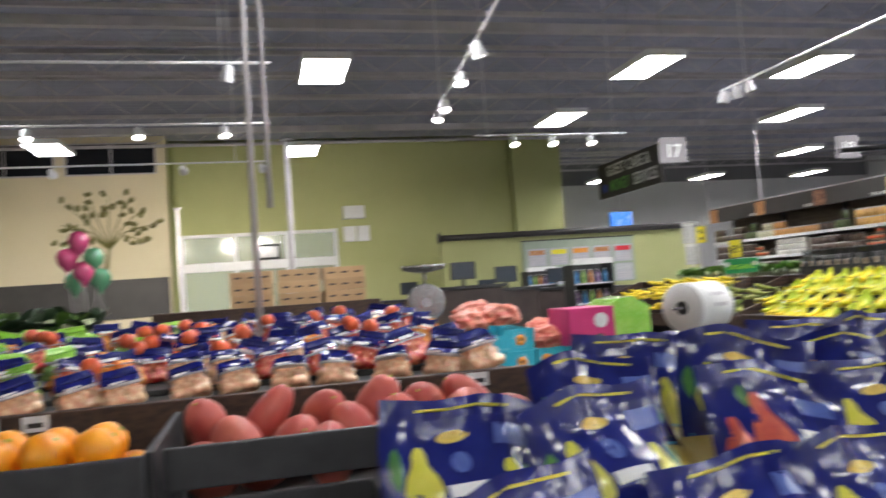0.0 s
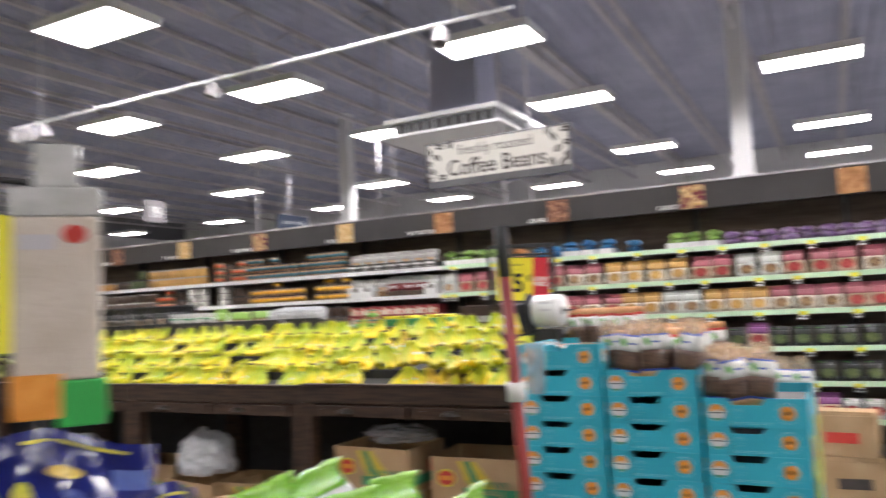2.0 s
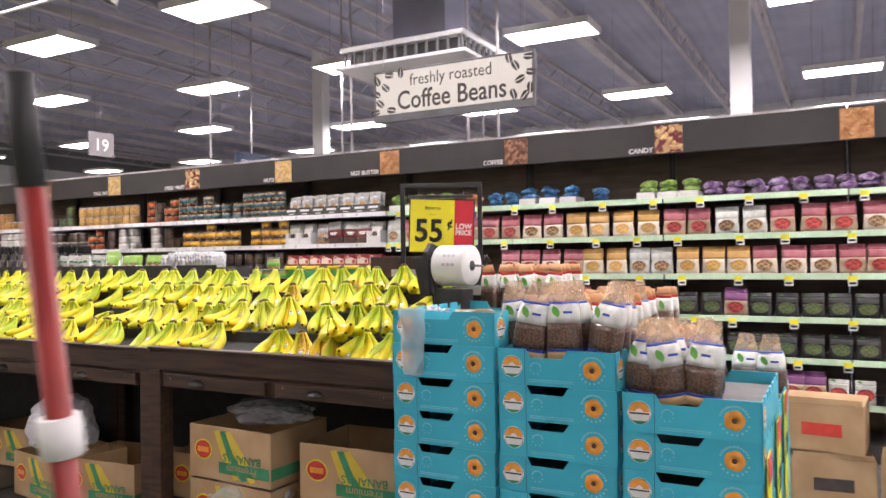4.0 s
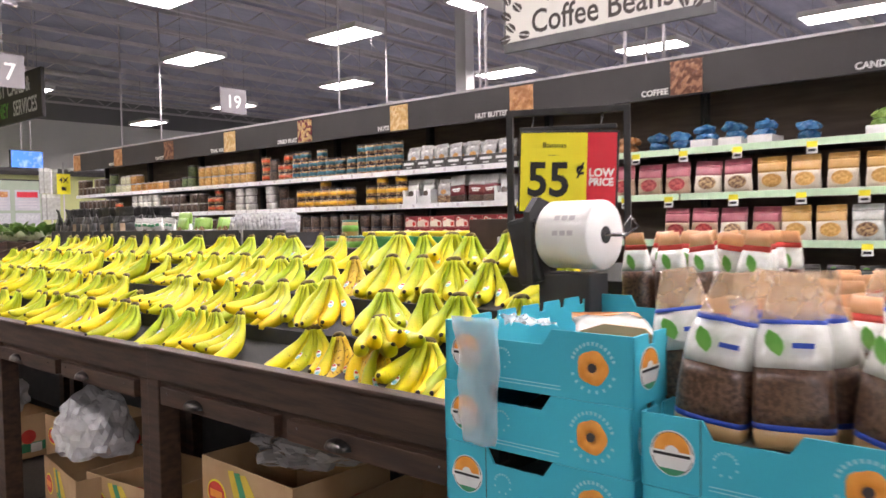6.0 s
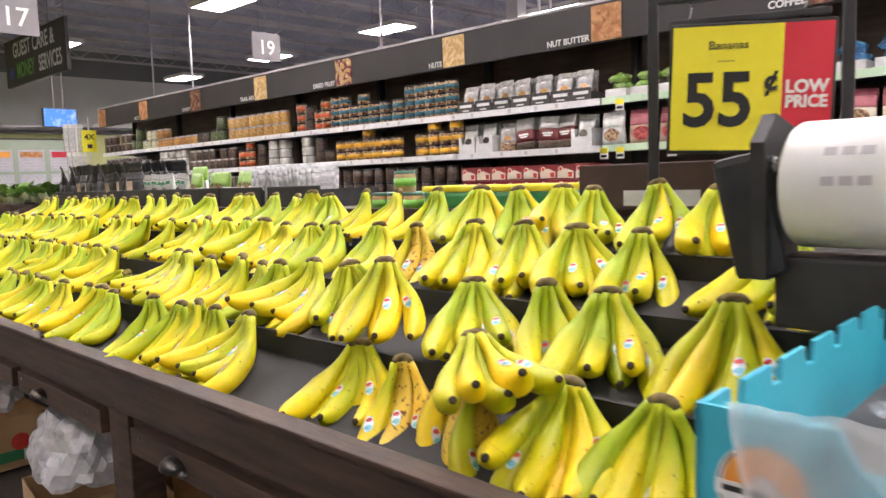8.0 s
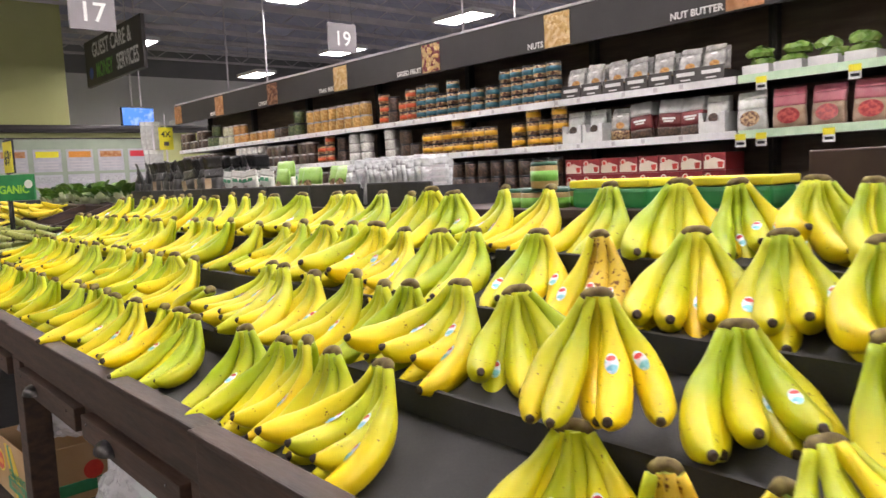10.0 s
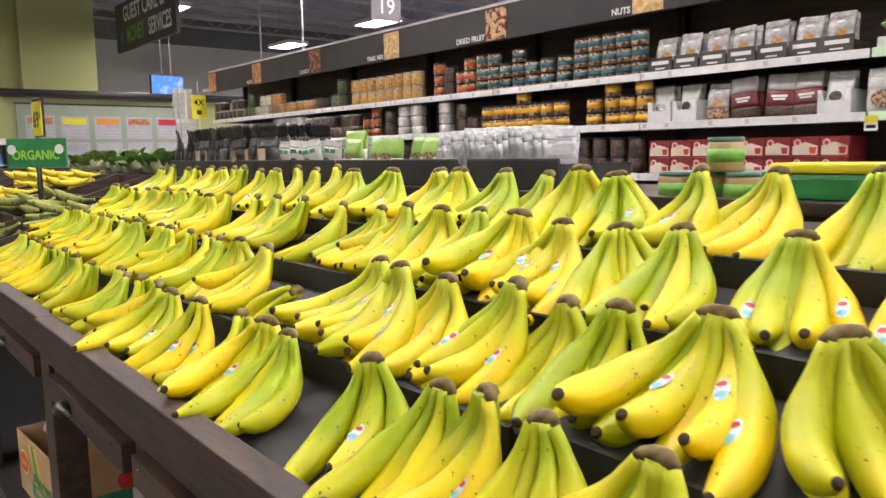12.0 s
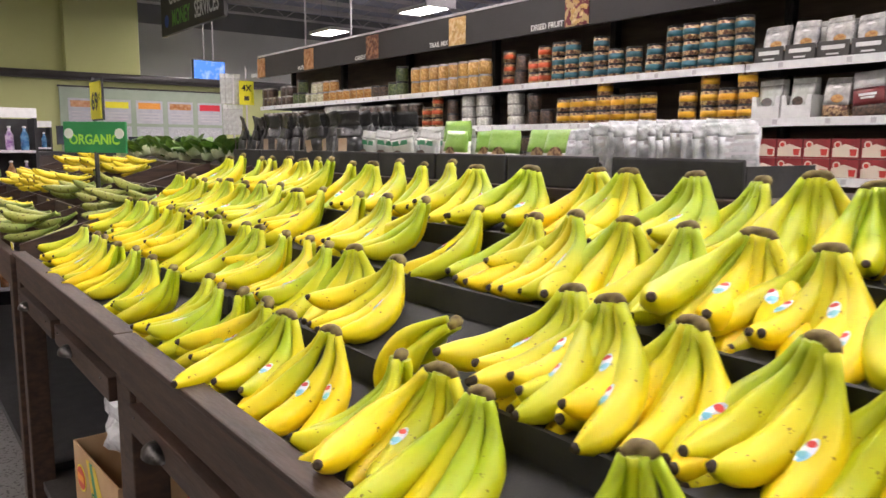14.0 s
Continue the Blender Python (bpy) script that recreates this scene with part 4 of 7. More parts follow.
def loft(w, d, h, z0, z1, n=5, seg=14, crimp=0.82, wob=0.0, seed=0, taper=0.28):
    """The slice of a filled bag between two heights (0 to 1)."""
    r = random.Random(seed)
    full = 0.55 if d > 0.045 else 0.72
    crimp = crimp if d > 0.045 else 0.94
    taper = taper if d > 0.045 else 0.03
    bm = bmesh.new()
    rings = []
    for i in range(n + 1):
        f = z0 + (z1 - z0) * i / n
        if f < 0.1:
            q = 0.86 + 0.14 * f / 0.1
        elif f < full:
            q = 1.0
        elif f < crimp:
            q = 1.0 - 0.93 * ((f - full) / (crimp - full)) ** 1.25
        else:
            q = 0.05
        ww = w / 2 * (0.97 + 0.03 * math.sin(f * 9)) * (1.0 if f < 0.6 else 1 - taper * (f - 0.6) / 0.4)
        ring = []
        for k in range(seg):
            a = 2 * math.pi * k / seg
            c, s = math.cos(a), math.sin(a)
            px = d / 2 * q * math.copysign(abs(c) ** 0.6, c)
            py = ww * math.copysign(abs(s) ** 0.75, s)
            px += wob * (math.sin(py * 90 + f * 7 + seed) + r.uniform(-0.5, 0.5)) * (0.4 + f)
            ring.append(bm.verts.new((px + wob * 2 * math.sin(f * 5 + seed), py, f * h)))
        rings.append(ring)
    for a, b in zip(rings, rings[1:]):
        for k in range(seg):
            bm.faces.new((a[k], a[(k + 1) % seg], b[(k + 1) % seg], b[k])).smooth = True
    bm.faces.new(rings[0])
    bm.faces.new(rings[-1])
    return bm


def pouch(name, label, category, w, d, h, bands, group="", wob=0.0012, seed=0, prints=(), taper=0.2):
    """A bag made of bands from bottom to top; prints: flat marks on the front."""
    t = thing(name, label, category, group=group)
    front = None
    for pn, a, b, m_ in bands:
        p = part(pn, loft(w, d, h, a, b, 4 if b - a > 0.15 else 2, wob=wob, seed=seed, taper=taper), m_, t)
        if front is None or pn == "label":
            front = p
    for pn, y, z, ry, rz, m_ in prints:
        f = z / h
        bulge = d / 2 * (1.0 if f < 0.55 else max(0.1, 1 - 0.93 * (max(0, f - 0.55) / 0.27) ** 1.25)) + 0.003
        bm = bmesh.new()
        if pn.startswith("print"):
            outline = ((-1, -1), (1, -1), (1, 1), (-1, 1))
        elif pn == "pear_print":
            outline = ((-0.3, -1), (0.3, -1), (0.85, -0.7), (1, -0.3), (0.8, 0.1), (0.45, 0.45), (0.4, 0.8), (0.15, 1), (-0.15, 1), (-0.4, 0.8), (-0.45, 0.45), (-0.8, 0.1), (-1, -0.3), (-0.85, -0.7))
        elif pn == "leaf_print":
            outline = ((0.55, -1), (0.95, -0.45), (0.85, 0.15), (0.4, 0.65), (-0.45, 1), (-0.8, 0.5), (-0.75, -0.1), (-0.3, -0.6))
        else:
            outline = [(math.cos(2 * math.pi * i / 14), math.sin(2 * math.pi * i / 14)) for i in range(14)]
        vs = [bm.verts.new((ry * u, rz * v, 0)) for u, v in outline]
        bm.faces.new(vs)
        part(pn, bm, m_, front, m=facing_left(-bulge - wob * 2, y, z))
    return t


M_GRAIN = mat("brown_grain_in_film", (0.06, 0.03, 0.018), 0.3, (0.16, 0.09, 0.055), 130, bump=0.35, bscale=160, coat=0.7, ramp=(0.4, 0.6))
M_CLEAR = mat("clear_bag_film", (0.55, 0.55, 0.52), 0.18, (0.72, 0.72, 0.70), 25, bump=0.5, bscale=40, coat=0.6, alpha=0.72)
M_MILKY = mat("white_bag_print", (0.50, 0.52, 0.46), 0.22, (0.72, 0.73, 0.70), 22, bump=0.3, bscale=40, coat=0.5)
M_KRAFT = mat("kraft_bag_base", (0.50, 0.31, 0.13), 0.45, (0.58, 0.38, 0.18), 12, bump=0.2, bscale=60, coat=0.3)
M_TOPFILM = mat("beige_bag_film", (0.84, 0.56, 0.32), 0.2, (0.90, 0.72, 0.52), 25, bump=0.6, bscale=40, coat=0.4, alpha=0.36)
M_PEACH = mat("orange_bag_top", (0.72, 0.36, 0.16), 0.3, (0.80, 0.45, 0.22), 20, bump=0.3, bscale=40, coat=0.5)
granola = pouch("granola_bag", "clear bag of brown grain with green leaf and blue stripe", "food bag", 0.116, 0.074, 0.262,
                (("base", 0.0, 0.11, M_KRAFT), ("stripe", 0.11, 0.145, M_BLUEINK), ("grain", 0.145, 0.46, M_GRAIN), ("label", 0.46, 0.71, M_MILKY), ("stripe", 0.71, 0.735, M_BLUEINK), ("top_film", 0.735, 1.0, M_TOPFILM)),
                "bags in the crates", 0.0045, 3, (("leaf_print", 0.022, 0.158, 0.015, 0.020, M_LEAF), ("print_bar", -0.018, 0.155, 0.015, 0.004, M_BLUEINK)), 0.50)
redbag = pouch("granola_bag", "bag of dark grain with red stripe and orange top", "food bag", 0.085, 0.06, 0.225,
               (("base", 0.0, 0.1, M_REDINK), ("grain", 0.1, 0.56, M_GRAIN), ("label", 0.56, 0.8, M_MILKY), ("stripe", 0.8, 0.86, M_REDINK), ("top_seal", 0.86, 1.0, M_PEACH)),
               "bags in the crates", 0.0012, 5, (("leaf_print", 0.0, 0.15, 0.014, 0.022, M_LEAF),), 0.35)
lay = []
rp = random.Random(21)
for i, x in enumerate((4.035, 4.13, 4.22, 4.31, 4.40, 4.49)):
    for j in range(3 if i == 0 else 4):
        y = 0.755 + j * (0.105 if i else 0.128)
        lay.append((granola if i < 2 else (redbag if rp.random() < 0.5 else granola), x, y, 1.10 - 0.106, rp.uniform(-38, 30)))
for i, x in enumerate((4.04, 4.13, 4.22, 4.31, 4.40, 4.48)):
    for j in range(3 if i < 4 else 2):
        lay.append((granola if i < 4 else redbag, x, 0.455 + j * 0.088 + 0.01 * i, 0.983 - 0.106, rp.uniform(-35, 40)))
for i, x in enumerate((4.68, 4.78, 4.88, 4.99)):
    for j in range(4):
        lay.append((redbag, x, 1.165 + j * 0.092, 1.22 - 0.117 - 0.106 + 0.10, rp.uniform(-10, 10)))
        if i != 1:
            lay.append((redbag, x, 0.74 + j * 0.09, 1.10 - 0.106, rp.uniform(-12, 12)))
for j in range(3):
    lay.append((granola, 5.02, 0.33 + j * 0.11, 0.983 - 0.117 - 0.106, rp.uniform(-15, 15)))
seen_ = set()
for src_, x, y, z, a in lay:
    m = pose(x, y, z + (0.068 if src_ is granola and x < 4.2 else 0.050), rp.uniform(-9, 9), rp.uniform(-8, 8), a)
    if src_ not in seen_:
        src_.matrix_basis = m
        seen_.add(src_)
    else:
        copy_thing(src_, m)
for yc_, x_, z_ in ((0.893, CX, 1.10), (0.48, CX, 0.983), (1.305, CX + 0.6, 1.22 - 0.117), (0.893, CX + 0.6, 1.10), (0.48, CX + 0.6, 0.983 - 0.117)):
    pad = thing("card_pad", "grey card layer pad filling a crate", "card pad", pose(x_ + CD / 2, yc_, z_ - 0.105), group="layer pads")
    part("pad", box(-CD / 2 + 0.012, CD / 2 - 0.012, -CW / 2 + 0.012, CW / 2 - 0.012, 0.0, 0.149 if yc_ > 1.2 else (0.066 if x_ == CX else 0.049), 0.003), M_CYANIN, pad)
# loose bag and torn card on the emptied crate
flatbag = pouch("granola_bag", "empty flattened food bag lying in the crate", "food bag", 0.16, 0.02, 0.2, (("label", 0, 0.8, M_MILKY), ("top_seal", 0.8, 1.0, M_PEACH)), "", 0.003, 9)
flatbag.matrix_basis = pose(4.22, 1.27, 1.165, 0, 80, 35)
cut = thing("card_flap", "torn brown cardboard flap in the crate", "cardboard", pose(4.08, 1.19, 1.12, 0, 0, 12))
part("flap", prism([(-0.07, 0), (0.07, 0), (0.075, 0.085), (0.03, 0.10), (-0.045, 0.095), (-0.07, 0.07)], 0.006), M_CARD, cut)
part("fold", box(0.0, 0.09, -0.07, 0.07, 0.0, 0.006), M_CARD, cut)


def sheet(w, h, nu, nv, wob, seed, hang=0.0):
    """A crumpled film sheet, with thickness from both sides being drawn."""
    r = random.Random(seed)
    bm = bmesh.new()
    g = []
    for i in range(nu + 1):
        row = []
        for j in range(nv + 1):
            u, v = i / nu, j / nv
            p = Vector((noise.noise(Vector((u * 4 + seed, v * 5, 0.3))) * wob, (u - 0.5) * w * (1 - 0.25 * v * (1 + 0.3 * math.sin(v * 7))), -v * h))
            p.x += hang * (v - 1) ** 2 * 0.0 + noise.noise(Vector((u * 11, v * 9, seed))) * wob * 0.4
            row.append(bm.verts.new(p))
        g.append(row)
    for i in range(nu):
        for j in range(nv):
            bm.faces.new((g[i][j], g[i + 1][j], g[i + 1][j + 1], g[i][j + 1])).smooth = True
    bmesh.ops.solidify(bm, geom=bm.faces[:], thickness=0.0012)
    return bm


film = thing("plastic_wrap", "torn clear plastic wrap hanging over the crates", "plastic wrap", pose(3.948, 1.415, 1.232))
part("wrap", sheet(0.11, 0.24, 10, 18, 0.014, 4), M_FILM, film)
part("fold", sheet(0.07, 0.10, 8, 8, 0.02, 6), M_FILM, film, m=pose(0.03, -0.045, 0.0, 0, -80, -30))


# ---------------------------------------------------------------- banana price sign and bag roll
sign = thing("price_sign", "yellow and red banana price sign in a black frame", "sign", pose(5.12, 1.92, 1.572, 2.2, 0, 25))
part("back_plate", box(-0.004, 0.008, -0.172, 0.172, -0.146, 0.144, 0.004), M_BLACK, sign)
part("price_card", box(-0.008, -0.003, -0.066, 0.165, -0.138, 0.136), M_YELLOW, sign)
part("low_price_card", box(-0.008, -0.003, -0.165, -0.066, -0.138, 0.136), M_RED, sign)
writing("lettering", "Bananas", 0.026, M_BLACKINK, sign, facing_left(-0.009, 0.047, 0.093))
writing("price", "55", 0.165, M_BLACKINK, sign, facing_left(-0.009, 0.066, -0.032), bold=0.004, squeeze=0.92)
writing("price", "¢", 0.062, M_BLACKINK, sign, facing_left(-0.009, -0.043, 0.012), bold=0.002)
writing("lettering", "LOW", 0.038, M_WHITE, sign, facing_left(-0.009, -0.115, -0.002), bold=0.0015, squeeze=0.95)
writing("lettering", "PRICE", 0.036, M_WHITE, sign, facing_left(-0.009, -0.115, -0.034), bold=0.0015, squeeze=0.9)
writing("small_print", "------", 0.018, M_INK, sign, facing_left(-0.009, 0.05, 0.06))
fr = thing("sign_stand", "black square tube sign stand behind the bananas", "sign stand", pose(5.145, 1.935, 0, 0, 0, 25))
part("post", box(-0.012, 0.012, 0.192, 0.216, 1.20, 1.78, 0.003), M_BLACK, fr)
part("post", box(-0.012, 0.012, -0.216, -0.192, 0.0, 1.78, 0.003), M_BLACK, fr)
part("crossbar", box(-0.012, 0.012, -0.216, 0.216, 1.776, 1.80, 0.003), M_BLACK, fr)
part("crossbar", box(-0.008, 0.008, -0.17, 0.17, 1.722, 1.737, 0.003), M_BLACK, fr)
for y in (-0.12, 0.12):
    part("hook", tube([(0, y, 1.776), (-0.004, y, 1.75), (-0.004, y + 0.01, 1.715)], 0.003, 5), M_CHROME, fr)


def bag_roll(m, rad, wid, label, stand):
    t = thing("bag_roll", label, "bag roll", m)
    part("roll", lathe([(0.02, -wid / 2), (rad * 0.96, -wid / 2), (rad, -wid / 2 + 0.006), (rad * 0.995, 0), (rad, wid / 2 - 0.006), (rad * 0.96, wid / 2), (0.02, wid / 2)], 32, pose(0, 0, 0, 90, 0, 0)), M_ROLL, t)
    part("core", lathe([(0.022, -wid / 2 - 0.001), (0.022, wid / 2 + 0.002)], 14, pose(0, 0, 0, 90, 0, 0)), M_BLACK, t)
    part("spindle", tube([(0, -wid / 2 - 0.06, 0), (0, 0, 0), (0, wid / 2 + 0.05, 0)], 0.005, 6), M_CHROME, t)
    for i in range(3):
        for j in range(2):
            a = radians(150 + j * 26)
            part("arrow_print", box(-0.006, 0.006, -0.008, 0.008, 0, 0.0006), M_STEEL, t, m=pose(rad * math.cos(a), -0.02 + i * 0.022 - 0.01, rad * math.sin(a)) @ pose(0, 0, 0, 0, math.degrees(math.pi / 2 - a), 0))
    if stand:
        part("side_arm", prism([(-0.06, -0.13), (0.05, -0.13), (0.06, 0.06), (0.02, 0.10), (-0.05, 0.08)], 0.02), M_BLACK, t, m=pose(-0.02, wid / 2 + 0.02, 0, 0, 0, 90))
        part("side_box", box(-0.04, 0.03, wid / 2 + 0.030, wid / 2 + 0.100, -0.10, 0.075, 0.012), M_BLACK, t, m=pose(0, 0, 0, -12, 0, 14))
        part("box", box(-0.045, 0.045, -wid / 2 + 0.02, wid / 2 + 0.02, -0.20, -rad - 0.01, 0.006), M_BLACK, t)
        part("post", box(-0.02, 0.02, -0.02, 0.02, -0.45, -0.2, 0.003), M_BLACK, t)
        part("knob", lathe([(0.012, 0), (0.012, 0.012), (0.006, 0.016)], 10, pose(-0.05, wid / 2 + 0.02, 0.03, 0, -90, 0)), M_CHROME, t)
        part("wire", tube([(0, -wid / 2 - 0.06, 0), (0.0, -wid / 2 - 0.09, 0.02), (0.0, -wid / 2 - 0.07, 0.045), (0.0, -wid / 2 - 0.05, 0.02)], 0.003, 5), M_CHROME, t)
    return t


bag_roll(pose(4.54, 1.54, 1.37, 0, 0, -3), 0.088, 0.155, "white roll of plastic produce bags on a black holder", True)

# ---------------------------------------------------------------- boxes under the table


def banana_box(m, label, bag=False, film_over=False):
    t = thing("banana_box", label, "cardboard box", m, group="boxes under the table")
    L, W, H = 0.50, 0.38, 0.24
    for y in (-L / 2, L / 2 - 0.006):
        part("side_panel", box(-W / 2 + 0.006, W / 2 - 0.006, y, y + 0.006, 0, H, 0.001), M_CARD, t)
    f = part("front_panel", box(-W / 2, -W / 2 + 0.006, -L / 2, L / 2, 0, H, 0.001), M_CARD, t)
    part("back_panel", box(W / 2 - 0.006, W / 2, -L / 2, L / 2, 0, H, 0.001), M_CARD, t)
    part("bottom", box(-W / 2, W / 2, -L / 2, L / 2, 0, 0.006), M_CARD, t)
    x = -W / 2 - 0.001
    part("badge_edge", disc(0.055, 0, 0.001, 20, facing_left(x, 0.16, 0.13) @ Matrix.Diagonal((1, 0.85, 1, 1))), M_YELLOW, f)
    part("badge", disc(0.049, 0, 0.002, 20, facing_left(x, 0.16, 0.13) @ Matrix.Diagonal((1, 0.82, 1, 1))), M_REDINK, f)
    part("badge_print", box(-0.035, 0.035, -0.012, 0.012, 0.002, 0.003, m=facing_left(x, 0.16, 0.13)), M_ORANGE, f)
    yb = mat("yellow_box_print", (0.62, 0.45, 0.04), 0.7, (0.7, 0.52, 0.06), 12)
    for k in range(3):
        part("banana_print", prism([(0.09 - k * 0.035, 0.22), (0.06 - k * 0.035, 0.225), (0.0 - k * 0.05, 0.12), (-0.06 - k * 0.05, 0.02), (-0.03 - k * 0.05, 0.01), (0.05 - k * 0.04, 0.12)], -0.0015), yb if k != 1 else M_GREENINK, f, m=pose(x + 0.001 - 0.0004 * k, 0, 0))
    part("green_band", box(x - 0.0028, x, -0.24, 0.06, 0.035, 0.085), M_GREENINK, f)
    # the cartons stand upside down, so their print does too
    up = facing_left(x - 0.0034, -0.08, 0.062) @ pose(0, 0, 0, 0, 0, 180)
    writing("lettering", "Premium", 0.05, M_CARD, f, up)
    writing("lettering", "BANANAS", 0.05, M_GREENINK, f, facing_left(x - 0.0026, -0.08, 0.11) @ pose(0, 0, 0, 0, 0, 180))
    side = part("end_badge", disc(0.04, 0, 0.001, 18, facing_front(0.05, -L / 2 - 0.001, 0.12)), M_REDINK, t)
    part("end_band", box(-W / 2, W / 2 - 0.05, -L / 2 - 0.002, -L / 2, 0.035, 0.085), M_GREENINK, t)
    part("end_label", box(0.06, 0.12, -L / 2 - 0.003, -L / 2, 0.03, 0.08), M_WHITE, t)
    return t


def crumple(name, label, m, sx, sy, sz, seed, material, n=4, category="plastic bag"):
    bm = bmesh.new()
    bmesh.ops.create_icosphere(bm, subdivisions=n, radius=1.0)
    for v in bm.verts:
        p = v.co.copy()
        d = 1 + 0.30 * noise.noise(p * 2.2 + Vector((seed, 0, 0))) + 0.16 * abs(noise.noise(p * 6 + Vector((0, seed, 0)))) - 0.10 * abs(noise.noise(p * 11 + Vector((0, 0, seed))))
        v.co = Vector((p.x * d * sx, p.y * d * sy, max(-0.55, p.z * d) * sz))
    t = thing(name, label, category, m)
    part("film", bm, material, t, smooth=False)
    return t


banana_box(pose(4.38, 3.90, 0.125, 0, 0, -8), "open brown banana carton with yellow, green and red print")
banana_box(pose(4.46, 3.55, 0.125, 0, 0, 6), "brown banana carton pushed back under the table")
banana_box(pose(4.36, 2.50, 0.415, 0, 0, -2), "open brown banana carton stacked on another carton")
banana_box(pose(4.36, 2.50, 0.165, 0, 0, -2), "brown banana carton wrapped in clear film")
banana_box(pose(4.44, 1.92, 0.125, 0, 0, 4), "brown banana carton with red badge")
banana_box(pose(4.44, 1.92, 0.372, 0, 0, 2), "brown banana carton with red badge")
banana_box(pose(4.40, 5.25, 0.125, 0, 0, 3), "brown banana carton holding a plastic bag")
banana_box(pose(4.74, 4.72, 0.125, 0, 0, 3), "brown banana carton at the back of the shelf")
banana_box(pose(4.78, 3.1, 0.125, 0, 0, 3), "brown banana carton at the back of the shelf")
crumple("plastic_bag", "crumpled white plastic bag on a banana carton", pose(4.36, 3.93, 0.49), 0.15, 0.19, 0.17, 2.0, M_PLASTIC)
crumple("plastic_bag", "crumpled white plastic bag on a carton", pose(4.40, 5.25, 0.45), 0.14, 0.2, 0.13, 5.0, M_PLASTIC)
crumple("plastic_wrap", "clear film wrapped round a carton", pose(4.33, 2.5, 0.28), 0.22, 0.27, 0.15, 7.0, M_FILM, category="plastic wrap")
crumple("plastic_bag", "clear plastic bag on the carton", pose(4.36, 2.42, 0.70), 0.14, 0.2, 0.06, 9.0, M_FILM)
crumple("plastic_bag", "crumpled clear plastic bag on the lower shelf", pose(4.25, 1.95, 0.235), 0.12, 0.2, 0.12, 12.0, M_PLASTIC)

# ---------------------------------------------------------------- goods on the long shelf


def jar_kind(name, label, category, r, h, content, lid, band=None, square=False, group="jars on the shelf"):
    t = thing(name, label, category, group=group)
    seg = 4 if square else 14
    m = pose(0, 0, 0, 0, 0, 45) if square else None
    k = 1.25 if square else 1.0
    part("jar", lathe([(r * 0.92 * k, 0), (r * k, 0.006), (r * k, h * 0.80), (r * 0.93 * k, h * 0.86)], seg, m), content, t)
    part("lid", lathe([(r * 0.96 * k, h * 0.86), (r * 0.98 * k, h * 0.88), (r * 0.96 * k, h), (r * 0.9 * k, h)], seg, m), lid, t)
    if band:
        part("label", lathe([(r * 1.012 * k, h * 0.28), (r * 1.012 * k, h * 0.66)], seg, m), band, t)
    return t


M_LIDC = mat("clear_lid", (0.35, 0.33, 0.31), 0.25, (0.45, 0.43, 0.40), 20, coat=0.6)
M_LIDB = mat("black_lid", (0.015, 0.015, 0.017), 0.35)


def food(name, a, b, sc=60):
    return mat(name, a, 0.3, b, sc, bump=0.3, bscale=80, coat=0.7, rnd=0.15, ramp=(0.42, 0.58))


F_DARK = food("dark_nuts", (0.045, 0.028, 0.02), (0.12, 0.07, 0.045))
F_GOLD = food("golden_nuts", (0.48, 0.25, 0.06), (0.68, 0.42, 0.14))
F_ORNG = food("orange_snack", (0.45, 0.19, 0.04), (0.62, 0.34, 0.10))
F_PALE = food("pale_seeds", (0.42, 0.42, 0.26), (0.62, 0.60, 0.42))
F_GREEN = food("dark_green_seeds", (0.05, 0.08, 0.03), (0.14, 0.17, 0.06))
F_WHITE = food("white_bites", (0.55, 0.53, 0.48), (0.78, 0.76, 0.70))
F_MIX = food("trail_mix", (0.12, 0.05, 0.03), (0.55, 0.36, 0.18))
F_BEIGE = food("beige_spread", (0.38, 0.25, 0.10), (0.46, 0.32, 0.14), 10)
B_TEAL = mat("teal_label", (0.03, 0.13, 0.17), 0.4, (0.05, 0.17, 0.21), 40, rnd=0.15)
B_YEL = mat("amber_label", (0.75, 0.38, 0.02), 0.4, (0.82, 0.46, 0.04), 40, rnd=0.08)
B_RED = mat("red_orange_label", (0.62, 0.09, 0.03), 0.4, (0.70, 0.14, 0.05), 40, rnd=0.1)
B_GRN = mat("green_label", (0.15, 0.42, 0.05), 0.4, (0.22, 0.50, 0.10), 40, rnd=0.1)
